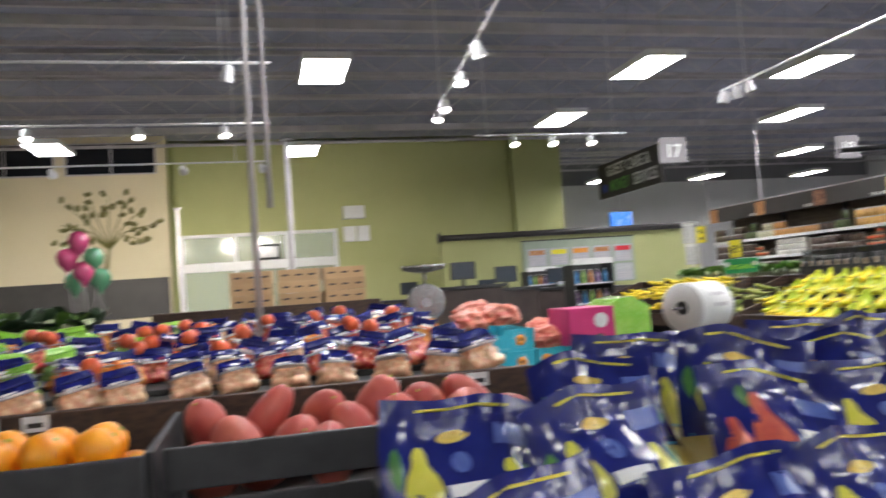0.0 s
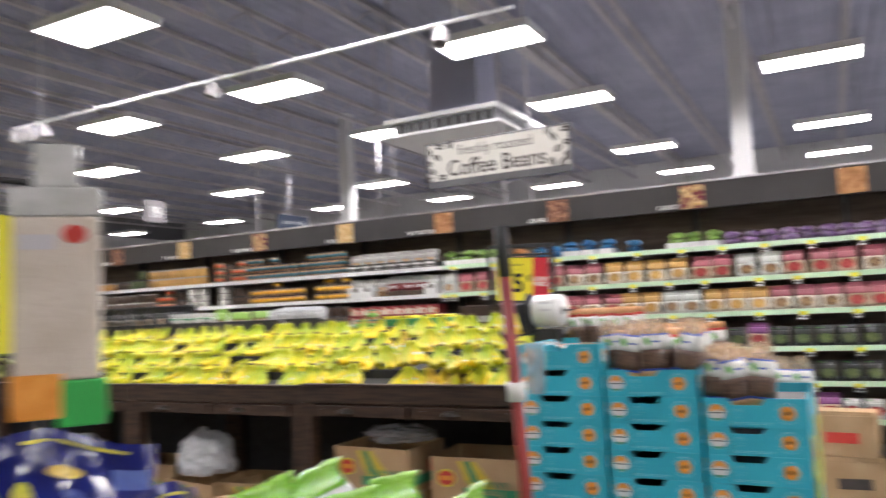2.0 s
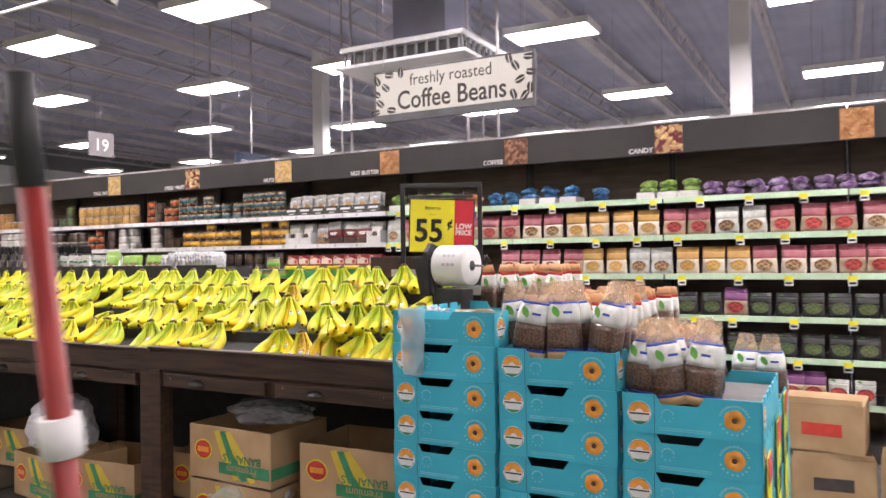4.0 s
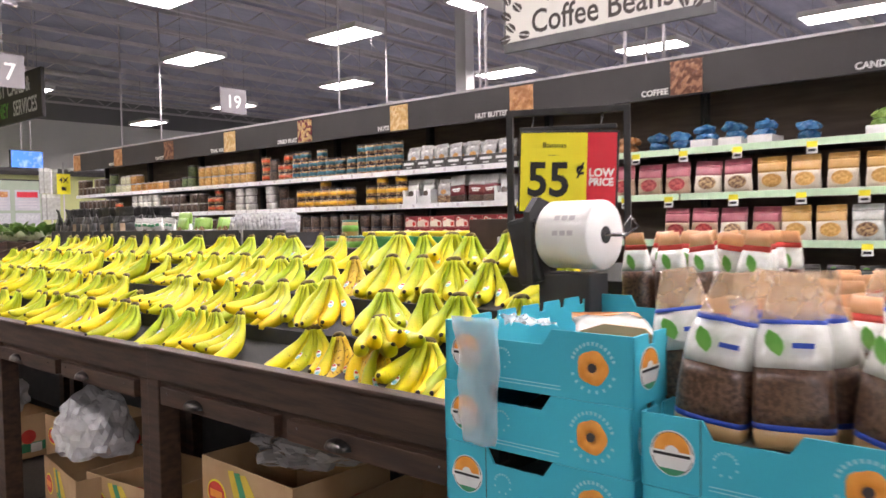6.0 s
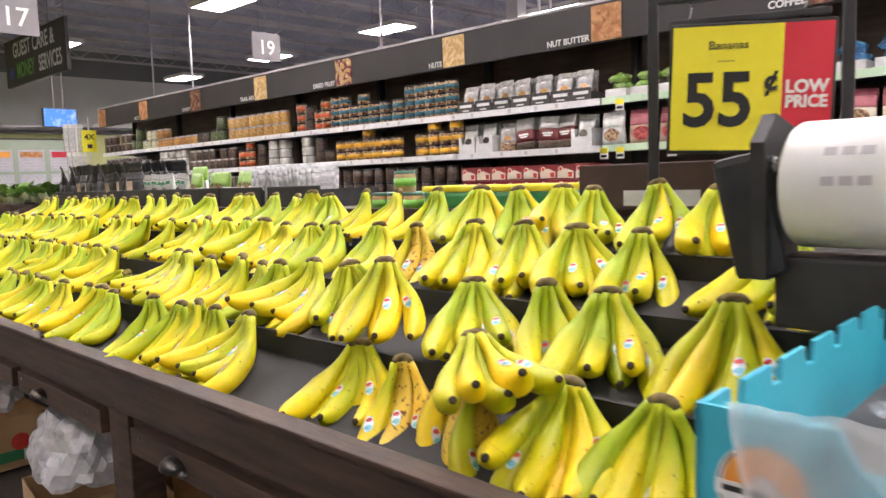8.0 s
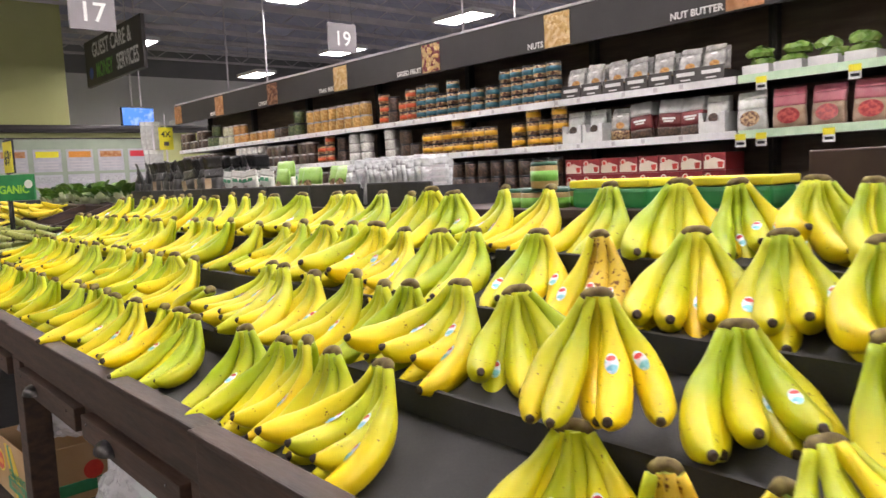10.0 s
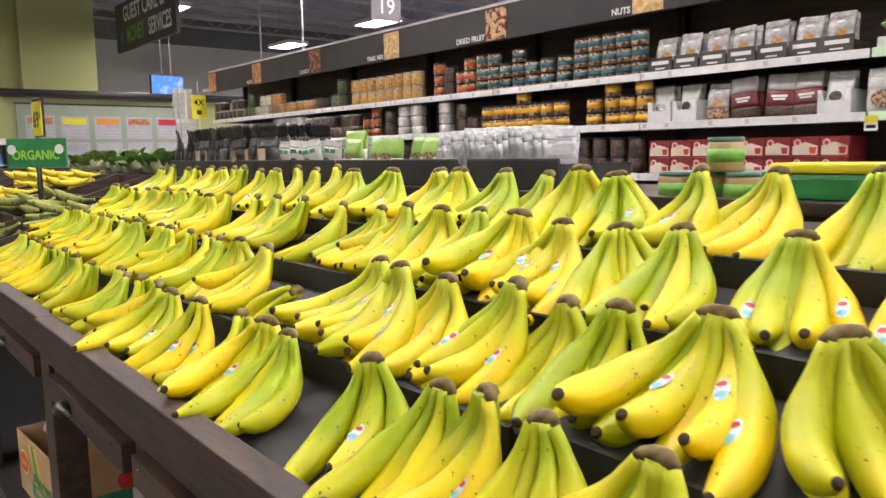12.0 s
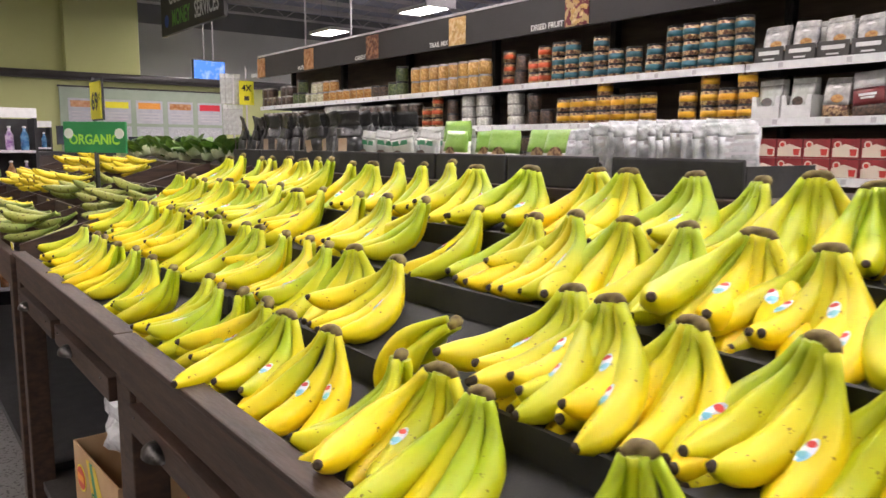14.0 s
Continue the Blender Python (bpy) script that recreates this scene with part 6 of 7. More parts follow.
for y in (5.92, 6.45, 6.98, 7.5, 8.1, 8.7, 9.36):
    part("divider", prism([(0, 0.93), (0.94, 1.22), (0.94, 1.31), (0, 1.02)], 0.02), M_WOOD, org, m=Matrix.Translation((TX + 0.035, y, 0)) @ pose(0, 0, 0, 0, 0, -90))
for d in (0.31, 0.62):
    z = 0.93 + d * 0.309
    part("divider", box(TX + 0.035 + d, TX + 0.05 + d, 5.92, 9.36, z, z + 0.085), M_WOOD, org)
for y in (6.0, 6.5, 7.05):
    for d in (0.0, 0.31, 0.62):
        put(tag, pose(TX + 0.03 + d, y + 0.05, 1.0 + d * 0.309))
SK_PLANT = skin("plantain_skin", (0.16, 0.22, 0.04), (0.34, 0.36, 0.08), 0.6)
PLANT = banana_mesh("plantain", 0.22, 0.02, -20, 30, [SK_PLANT, M_STEM, M_TIP])
ORG = banana_mesh("banana", 0.19, 0.018, -25, 30, [skin("organic_banana_skin", (0.62, 0.52, 0.02), (0.80, 0.60, 0.03), 0.66), M_STEM, M_TIP])
for y0, d, me, nm, cat, lab, n in ((6.0, 0.10, PLANT, "plantain", "plantain", "green plantain lying in a divided bin", 12), (6.0, 0.42, PLANT, "plantain", "plantain", "green plantain lying in a divided bin", 10), (6.52, 0.10, PLANT, "plantain", "plantain", "green plantain lying in a divided bin", 8), (6.52, 0.42, PLANT, "plantain", "plantain", "green plantain lying in a divided bin", 10), (7.05, 0.10, ORG, "banana", "bananas", "ripe yellow banana piled in a bin", 14), (7.05, 0.42, ORG, "banana", "bananas", "ripe yellow banana piled in a bin", 16), (7.05, 0.75, ORG, "banana", "bananas", "ripe yellow banana piled in a bin", 16), (7.6, 0.42, ORG, "banana", "bananas", "ripe yellow banana piled in a bin", 16), (7.6, 0.75, ORG, "banana", "bananas", "ripe yellow banana piled in a bin", 16), (8.2, 0.42, ORG, "banana", "bananas", "ripe yellow banana piled in a bin", 14), (8.2, 0.75, ORG, "banana", "bananas", "ripe yellow banana piled in a bin", 14)):
    for i in range(n):
        b = thing(nm, lab, cat, pose(TX + d + rs.uniform(0.02, 0.2), y0 + rs.uniform(0.02, 0.44), 0.985 + d * 0.309 + rs.uniform(0.03, 0.11), rs.uniform(-30, 30), rs.uniform(-15, 15), rs.uniform(-50, 50)), group=nm + "s in bins")
        part("fruit", me, None, b)

osign = thing("price_sign", "green organic sign board with pale lettering", "sign", pose(4.52, 6.36, 1.43, 0, 0, 42) @ Matrix.Scale(0.82, 4))
part("board", box(-0.01, 0.01, -0.19, 0.19, -0.085, 0.085, 0.004), mat("organic_green", (0.01, 0.20, 0.06), 0.45, (0.02, 0.26, 0.08), 6), osign)
writing("lettering", "ORGANIC", 0.075, mat("lime_print", (0.35, 0.70, 0.06), 0.5), osign, facing_left(-0.012, 0.0, -0.015), bold=0.002, squeeze=0.9)
for y in (-0.155, 0.155):
    part("badge", disc(0.028, 0, 0.003, 16, facing_left(-0.0105, y, 0.02)), M_WHITE, osign)
part("post", tube([(0, 0, -0.35), (0, 0, -0.08)], 0.012, 6), M_BLACK, osign)
psign = thing("price_sign", "yellow price sign in a black frame", "sign", pose(4.56, 6.48, 1.60, 0, 0, 2) @ Matrix.Scale(0.85, 4))
part("card", box(-0.006, 0.0, -0.10, 0.10, -0.10, 0.10), M_YELLOW, psign)
part("frame", box(0.0, 0.012, -0.108, 0.108, -0.108, 0.115, 0.003), M_BLACK, psign)
writing("price", "69", 0.13, M_BLACKINK, psign, facing_left(-0.007, 0.01, -0.01), bold=0.003)
writing("price", "¢", 0.06, M_BLACKINK, psign, facing_left(-0.007, -0.082, 0.02))
part("post", tube([(0.012, 0.09, -0.6), (0.012, 0.09, 0.13)], 0.01, 6), M_BLACK, psign)

# heads of greens on the rack
M_LEAFA = mat("leaf_green", (0.06, 0.16, 0.025), 0.5, (0.22, 0.36, 0.08), 18, bump=0.3, rnd=0.25)
M_LEAFW = mat("pale_stalk", (0.45, 0.52, 0.30), 0.5, (0.6, 0.64, 0.45), 18, rnd=0.1)


def greens(seed, lm):
    r = random.Random(seed)
    t = thing("leafy_greens", "head of leafy greens with pale stalk on the rack", "vegetable", group="heads of greens")
    part("stalk", lathe([(0.03, 0), (0.04, 0.03), (0.032, 0.08)], 8), M_LEAFW, t)
    for i in range(6):
        bm = bmesh.new()
        g = []
        for a in range(5):
            row = []
            for b in range(5):
                u, v = a / 4 - 0.5, b / 4
                row.append(bm.verts.new((u * 0.09 * math.sin(0.6 + v * 2.2), 0.02 + v * 0.05 + 0.03 * v * v + 0.012 * noise.noise(Vector((u * 9, v * 8, seed + i))), 0.03 + v * 0.10 - 0.03 * v * v)))
            g.append(row)
        for a in range(4):
            for b in range(4):
                bm.faces.new((g[a][b], g[a + 1][b], g[a + 1][b + 1], g[a][b + 1])).smooth = True
        bmesh.ops.solidify(bm, geom=bm.faces[:], thickness=0.002)
        part("leaf", bm, lm, t, m=pose(0, 0, 0, r.uniform(-14, 14), 0, i * 60 + r.uniform(-15, 15)))
    return t


GR = [greens(1, M_LEAFA), greens(2, M_LEAFA), greens(3, mat("dark_leaf", (0.02, 0.05, 0.02), 0.4, (0.05, 0.10, 0.035), 18, bump=0.3))]
for i in range(46):
    put(GR[rs.choice((0, 0, 1, 1, 2))], pose(5.2 + 0.1 * (i % 4), 6.45 + (i // 4) * 0.19, 1.295 + 0.04 * rs.random(), rs.uniform(-15, 15), rs.uniform(-15, 15), rs.uniform(0, 360)))

# bag rack and clip sign at the shelf end
t = thing("clip_strip", "yellow price card hung beside clear bag packs", "sign", pose(7.28, 11.22, 2.0))
part("card", box(-0.09, 0.09, -0.004, 0.0, -0.14, 0.14), M_YELLOW, t)
writing("lettering", "4X", 0.10, M_BLACKINK, t, facing_front(0, -0.005, 0.05), bold=0.002)
part("print_block", box(-0.03, 0.03, -0.006, -0.004, -0.09, -0.04), M_INK, t)
part("hanger", box(-0.01, 0.01, 0.0, 0.006, -2.0, 0.3), M_STEEL, t)
br = thing("bag_rack", "wire rack of clear bag packs at the shelf end", "rack", pose(7.16, 11.3, 0))
part("post", tube([(0, 0.03, 0), (0, 0.03, 1.1), (0, 0.03, 2.2)], 0.012, 6), M_STEEL, br)
for i in range(4):
    pm_ = pose(-0.05 * (i % 2), 0.03 * i - 0.02, 1.66 + 0.36 * (i // 2))
    part("bag_pack", box(-0.09, 0.09, -0.01, 0.01, -0.15, 0.15, 0.006), M_CLEAR, br, m=pm_)
    part("header_card", box(-0.09, 0.09, -0.012, 0.012, 0.15, 0.2), M_MILKY, br, m=pm_)

# ---------------------------------------------------------------- pear display beside the start of the path
pd = thing("display_table", "black sided produce table with bagged pears", "table", group="produce tables")
part("body", box(0.25, 2.05, 0.70, 1.75, 0.0, 0.86, 0.01), M_BLACK, pd)
part("front_tray", box(0.22, 2.08, 0.66, 0.72, 0.80, 0.93, 0.006), M_WOOD, pd)
for i in range(4):
    part("step", box(0.25, 1.62, 0.72 + i * 0.24, 1.75, (0.86, 0.92, 0.98, 1.015)[i], (0.92, 0.98, 1.015, 1.02)[i], 0.002), M_TRAY, pd)
M_NAVY = mat("navy_pouch_film", (0.008, 0.010, 0.10), 0.13, (0.016, 0.024, 0.18), 10, bump=0.10, bscale=30)
M_REDPRINT = mat("red_pear_print", (0.42, 0.04, 0.03), 0.3, (0.60, 0.13, 0.07), 25, coat=0.5)
M_WINDOW = mat("clear_fruit_window", (0.55, 0.40, 0.06), 0.2, (0.72, 0.62, 0.22), 18, bump=0.4, bscale=30, coat=0.8)
M_PEARP = mat("yellow_pear_print", (0.60, 0.58, 0.04), 0.3, (0.70, 0.66, 0.10), 25, coat=0.5)
M_REDPEAR = mat("red_fruit_window", (0.35, 0.03, 0.03), 0.2, (0.62, 0.14, 0.08), 14, bump=0.4, bscale=30, coat=0.8)
M_BROWNPEAR = mat("russet_fruit_window", (0.36, 0.14, 0.03), 0.2, (0.55, 0.28, 0.08), 14, bump=0.4, bscale=30, coat=0.8)


def pouch_point(u, v, side, w, h, d, seed, lift=0.0):
    """A place on a soft pouch: u from -1 to 1 across, v from 0 to 1 up; side -1 is the front."""
    if v < 0.16:
        full = 0.35 + 0.65 * math.sin(v / 0.16 * math.pi / 2)
    elif v < 0.45:
        full = 1.0
    elif v < 0.86:
        full = 0.06 + 0.94 * (0.5 + 0.5 * math.cos((v - 0.45) / 0.41 * math.pi))
    else:
        full = 0.05
    belly = d / 2 * full * max(0.0, 1 - abs(u) ** 2.4) ** 0.7
    lumps = 0.010 * full * noise.noise(Vector((u * 3.2 + seed, v * 4.2, side * 2.0))) * (1 - u * u)
    crease = 0.017 * (abs(noise.noise(Vector((u * 2.6 - v * 1.4, v * 2.2 + seed, side * 3.1)))) - 0.18) * (0.35 + 0.65 * v)
    fine = 0.0045 * noise.noise(Vector((u * 9 + v * 5, v * 7 - u * 4, seed + side)))
    sway = 0.020 * math.sin(u * 2.3 + seed) * v * v + 0.012 * math.sin(u * 4.1 + seed * 2) * v * v
    x = side * (belly + max(0.0005, lumps + crease + fine + 0.0012) + lift) + sway
    y = u * w / 2 * (1 - 0.05 * math.sin(v * math.pi)) + 0.006 * math.sin(v * 6 + seed)
    return Vector((x, y, h * v + 0.010 * v * math.sin(u * 3 + seed * 1.7)))


def pouch_zone(v0, v1, nv, dims):
    bm = bmesh.new()
    nu = 18
    for side in (-1, 1):
        g = [[bm.verts.new(pouch_point(-1 + 2 * i / nu, v0 + (v1 - v0) * j / nv, side, *dims)) for j in range(nv + 1)] for i in range(nu + 1)]
        for i in range(nu):
            for j in range(nv):
                bm.faces.new((g[i][j], g[i + 1][j], g[i + 1][j + 1], g[i][j + 1])).smooth = True
    return bm


SHAPES = {
    "pear": ((-0.3, -1), (0.3, -1), (0.85, -0.7), (1, -0.3), (0.8, 0.1), (0.45, 0.45), (0.4, 0.8), (0.15, 1), (-0.15, 1), (-0.4, 0.8), (-0.45, 0.45), (-0.8, 0.1), (-1, -0.3), (-0.85, -0.7)),
    "bar": ((-1, -1), (-0.33, -1), (0.33, -1), (1, -1), (1, 1), (0.33, 1), (-0.33, 1), (-1, 1)),
    "oval": [(math.cos(2 * math.pi * i / 14), math.sin(2 * math.pi * i / 14)) for i in range(14)],
    "leaf": ((0, -1), (0.6, -0.4), (0.8, 0.2), (0.5, 0.7), (0, 1), (-0.4, 0.6), (-0.55, 0), (-0.4, -0.5)),
}


def pouch_print(shape, cu, cv, ru, rv, dims, lift):
    """A printed mark that follows the pouch's front."""
    bm = bmesh.new()
    out = SHAPES[shape]
    rings = [[bm.verts.new(pouch_point(cu + ru * q * p[0], cv + rv * q * p[1], -1, *dims, lift)) for p in out] for q in (1.0, 0.66, 0.33)]
    mid = bm.verts.new(pouch_point(cu, cv, -1, *dims, lift))
    n = len(out)
    for a, b in zip(rings, rings[1:]):
        for i in range(n):
            bm.faces.new((a[i], a[(i + 1) % n], b[(i + 1) % n], b[i])).smooth = True
    for i in range(n):
        bm.faces.new((rings[-1][i], rings[-1][(i + 1) % n], mid)).smooth = True
    return bm


M_DLEAF = mat("dark_leaf_print", (0.03, 0.12, 0.02), 0.35, (0.06, 0.20, 0.04), 30, coat=0.5)
M_LBLUE = mat("light_blue_print", (0.06, 0.10, 0.34), 0.3, (0.10, 0.15, 0.42), 30, coat=0.5)
M_CYANP = mat("cyan_print", (0.05, 0.35, 0.5), 0.4)
M_LINE = mat("yellow_line_print", (0.62, 0.56, 0.05), 0.4)
M_SLOT = mat("fruit_seen_through_slot", (0.62, 0.42, 0.05), 0.35, (0.72, 0.56, 0.12), 30, coat=0.5)


def fruit_pouch(label, win, pr, seed, high_window):
    dims = (0.255, 0.295, 0.10, seed * 1.37)
    t = thing("fruit_pouch", label, "fruit bag", group="bagged pears")
    k = 0.50 if high_window else 0.33
    part("window", pouch_zone(0.0, k, 9, dims), win, t)
    body = part("label", pouch_zone(k, 0.90, 14, dims), M_NAVY, t)
    seal = part("top_seal", pouch_zone(0.90, 1.0, 3, dims), M_NAVY, t)
    marks = [("pear_print", "pear", -0.56, 0.50, 0.20, 0.17, pr, 0.0012), ("pear_print", "pear", 0.58, 0.60, 0.21, 0.17, pr, 0.0012), ("leaf_print", "leaf", 0.84, 0.66, 0.12, 0.11, M_DLEAF, 0.0020), ("leaf_print", "leaf", -0.80, 0.56, 0.14, 0.10, M_DLEAF, 0.0020),
             ("badge_print", "oval", 0.06, 0.67, 0.13, 0.055, M_LBLUE, 0.0012), ("print_bar", "bar", 0.02, 0.535, 0.30, 0.030, M_WHITE, 0.0012), ("print_block", "bar", -0.66, 0.80, 0.22, 0.055, M_LBLUE, 0.0012), ("handle_slot", "oval", 0.12, 0.805, 0.22, 0.032, M_SLOT, 0.0012)]
    if high_window:
        marks = [("pear_print", "pear", 0.30, 0.62, 0.26, 0.20, pr, 0.0012), ("leaf_print", "leaf", 0.46, 0.80, 0.13, 0.07, M_DLEAF, 0.0020), ("print_bar", "bar", -0.40, 0.58, 0.28, 0.035, M_WHITE, 0.0012), ("print_block", "bar", -0.60, 0.78, 0.22, 0.05, M_LBLUE, 0.0012), ("pear_print", "pear", 0.74, 0.56, 0.17, 0.14, pr, 0.0016)]
    for nm, shape, cu, cv, ru, rv, m_, lift in marks:
        part(nm, pouch_print(shape, cu, cv, ru, rv, dims, lift), m_, body)
    part("print_line", pouch_print("bar", 0.05, k + 0.012, 0.85, 0.008, dims, 0.0012), M_CYANP, body)
    part("print_line", pouch_print("bar", 0.0, 0.945, 0.62, 0.007, dims, 0.0012), M_LINE, seal)
    return t


FP = [fruit_pouch("navy pouch of yellow pears with pear print", M_WINDOW, M_PEARP, 3, False), fruit_pouch("navy pouch of red pears with clear window", M_REDPEAR, M_REDPRINT, 6, True), fruit_pouch("navy pouch of russet pears with clear window", M_BROWNPEAR, M_BROWNPEAR, 9, True), fruit_pouch("creased navy pouch of yellow pears with pear print", M_WINDOW, M_PEARP, 12, False)]
rf = random.Random(40)
for row, (y, z, xs) in enumerate(((0.86, 0.922, (0.40, 0.64, 0.90, 1.14, 1.36)), (1.06, 0.985, (0.31, 0.57, 0.80, 1.04, 1.30)), (1.26, 1.02, (0.62, 0.86, 1.08, 1.32)), (1.46, 1.02, (0.72, 0.95, 1.18, 1.42)))):
    for i, x in enumerate(xs):
        k = (0, 3)[(i + row) % 2] if x < 0.74 else (1, 2, 3, 2, 0)[(i * 2 + row) % 5]
        put(FP[k], pose(x + rf.uniform(-0.02, 0.02), y + rf.uniform(-0.02, 0.02), z, rf.uniform(-11, 11), rf.uniform(16, 34), 90 + rf.uniform(-18, 18)))


def pear(seed, m_):
    bm = lathe([(0.004, 0), (0.022, 0.004), (0.036, 0.022), (0.038, 0.04), (0.030, 0.062), (0.018, 0.082), (0.012, 0.094), (0.004, 0.098)], 14)
    t = thing("pear", "russet brown pear lying on the display", "pear", group="loose pears")
    part("fruit", bm, m_, t)
    part("stem", tube([(0, 0, 0.096), (0.003, 0, 0.108), (0.008, 0, 0.118)], 0.002, 5), M_CROWN, t)
    return t


pr = pear(1, mat("russet_skin", (0.32, 0.16, 0.04), 0.45, (0.45, 0.27, 0.09), 12, bump=0.15, bscale=120, rnd=0.15))
for i in range(13):
    k = 2 if i > 8 else 3
    lv, j = i // 9, i % 9
    x, y = 1.44 + 0.035 * lv + 0.072 * (j % k) + rs.uniform(-0.01, 0.01), 0.99 + 0.03 * lv + 0.075 * (j // k)
    put(pr, pose(x, y, 1.03 + 0.055 * lv + rs.uniform(0, 0.01), rs.uniform(60, 110), 0, rs.uniform(0, 360)))
M_NET = mat("green_white_bag", (0.20, 0.42, 0.06), 0.25, (0.55, 0.66, 0.36), 14, bump=0.4, bscale=26, coat=0.7, ramp=(0.45, 0.6))
M_LIME = mat("lime_film", (0.22, 0.50, 0.04), 0.25, (0.32, 0.58, 0.08), 10, bump=0.3, coat=0.6)
gb = pouch("apple_bag", "clear bag of green apples with lime green top", "fruit bag", 0.20, 0.12, 0.19, (("apples", 0, 0.55, M_NET), ("label", 0.55, 0.7, M_MILKY), ("top_seal", 0.7, 1.0, M_LIME)), "bags of green apples", 0.006, 4, (("print_bar", 0, 0.09, 0.05, 0.02, M_WHITE),))
for i in range(9):
    put(gb, pose(1.72 + 0.15 * (i % 3), 0.80, 0.865, rs.uniform(-8, 8), rs.uniform(0, 14), 90 + rs.uniform(-15, 15)) if i < 3 else pose(1.72 + 0.14 * (i % 3), 0.82 + 0.17 * (i // 3), 0.868 + 0.015 * (i // 3), rs.uniform(-8, 8), rs.uniform(0, 14), 90 + rs.uniform(-15, 15)))

bag_roll(pose(1.37, 2.19, 1.31, 0, 0, 112), 0.078, 0.16, "white roll of plastic produce bags on a wire spindle", False)
t = thing("roll_stand", "black post holding a bag roll", "stand", pose(1.37, 2.19, 0))
part("post", box(-0.02, 0.02, 0.095, 0.125, 0, 1.33, 0.003), M_BLACK, t)
part("arm", box(-0.012, 0.012, -0.02, 0.11, 1.30, 1.32, 0.003), M_BLACK, t)
part("base", box(-0.12, 0.12, -0.05, 0.2, 0, 0.02, 0.004), M_BLACK, t)

# post with yellow strips and a hung pack of produce sleeves
t = thing("sign_post", "black post with two yellow sign strips", "sign", pose(1.325, 1.165, 0))
part("post", tube([(0, 0, 0.86), (0, 0, 1.3), (0, 0, 1.64)], 0.011, 8), M_BLACK, t)
part("strip", box(-0.050, -0.013, -0.002, 0.002, 1.385, 1.58), M_YELLOW, t, m=pose(0, 0, 0, 0, 0, -20))
part("strip", box(0.013, 0.046, -0.002, 0.002, 1.385, 1.575), M_YELLOW, t, m=pose(0, 0, 0, 0, 0, -40))
part("arm", tube([(-0.22, 0.09, 1.63), (0, 0, 1.63), (-0.275, -0.445, 1.562)], 0.005, 6), M_BLACK, t)
sl = thing("sleeve_pack", "clear pack of paper sleeves with green and orange foot", "bag pack", pose(1.05, 0.72, 1.345, 0, 0, -42) @ Matrix.Diagonal((0.72, 0.9, 0.62, 1)))
part("sleeve", box(-0.046, 0.046, -0.006, 0.006, 0.05, 0.27, 0.004), mat("beige_sleeves", (0.55, 0.47, 0.38), 0.3, (0.66, 0.58, 0.50), 14, bump=0.3, coat=0.6), sl)
part("header", box(-0.05, 0.05, -0.007, 0.007, 0.27, 0.31, 0.003), M_CLEAR, sl)
part("hang_tab", box(-0.025, 0.025, -0.004, 0.004, 0.31, 0.37, 0.003), M_CLEAR, sl)
part("badge", disc(0.013, 0, 0.001, 14, facing_front(0.02, -0.0075, 0.245)), M_REDINK, sl)
part("orange_foot", box(-0.048, 0.006, -0.0075, 0.0075, 0.0, 0.06, 0.003), M_ORANGE, sl)
part("green_foot", box(0.0, 0.052, -0.007, 0.007, -0.012, 0.05, 0.003), mat("bright_green_print", (0.02, 0.36, 0.06), 0.35, (0.03, 0.42, 0.08), 8, coat=0.4), sl)
part("print_bar", box(-0.04, 0.0, -0.0072, -0.006, 0.225, 0.245), M_STEEL, sl)
pole = thing("sign_pole", "red painted sign pole with black upper tube", "pole", pose(2.309, 0.775, 0, 0, -6.7, 0))
part("lower_tube", tube([(0, 0, 0.0), (0, 0, 0.7), (0, 0, 1.50)], 0.013, 10), M_REDPAINT, pole)
part("upper_tube", tube([(0, 0, 1.49), (0, 0, 1.60)], 0.0145, 10), M_BLACK, pole)
part("clamp", lathe([(0.021, 1.22), (0.021, 1.26)], 10), M_WHITE, pole)
part("foot", lathe([(0.13, 0), (0.13, 0.012), (0.02, 0.02)], 18), M_BLACK, pole)

# ---------------------------------------------------------------- citrus trays and the sloped bagged fruit behind
ct = thing("display_table", "black fronted tray table of loose citrus", "table", group="produce tables")
for z0, z1 in ((0.86, 0.985), (1.01, 1.12)):
    part("front_plank", box(-3.2, -0.22, 1.76, 1.78, z0, z1, 0.005), M_BLACK, ct)
for z0, z1 in ((0.88, 0.995), (1.02, 1.115)):
    part("front_plank", box(-0.19, 0.80, 1.84, 1.86, z0, z1, 0.005), M_BLACK, ct)
for x, y in ((-3.1, 1.78), (-1.7, 1.78), (-0.26, 1.78), (-0.185, 1.86), (0.3, 1.86), (0.76, 1.86)):
    part("corner_post", box(x, x + 0.035, y, y + 0.02, 0.86, 1.10, 0.003), M_BLACK, ct)
part("bed", box(-3.2, 0.80, 1.88, 2.45, 0.94, 0.965), M_TRAY, ct)
part("lip", box(-3.2, -0.22, 1.80, 1.88, 0.92, 0.945), M_TRAY, ct)
part("skirt", box(-3.2, 0.78, 1.95, 2.45, 0.0, 0.92, 0.004), M_WOOD, ct)
part("divider", box(-0.225, -0.205, 1.80, 2.40, 0.95, 1.12, 0.003), M_BLACK, ct)
M_ORSKIN = mat("orange_skin", (0.86, 0.28, 0.004), 0.4, (0.90, 0.37, 0.006), 20, bump=0.2, bscale=500, rnd=0.06)
M_POMSKIN = mat("pink_pomelo_skin", (0.42, 0.06, 0.05), 0.45, (0.54, 0.15, 0.10), 6, bump=0.15, bscale=300, rnd=0.12)


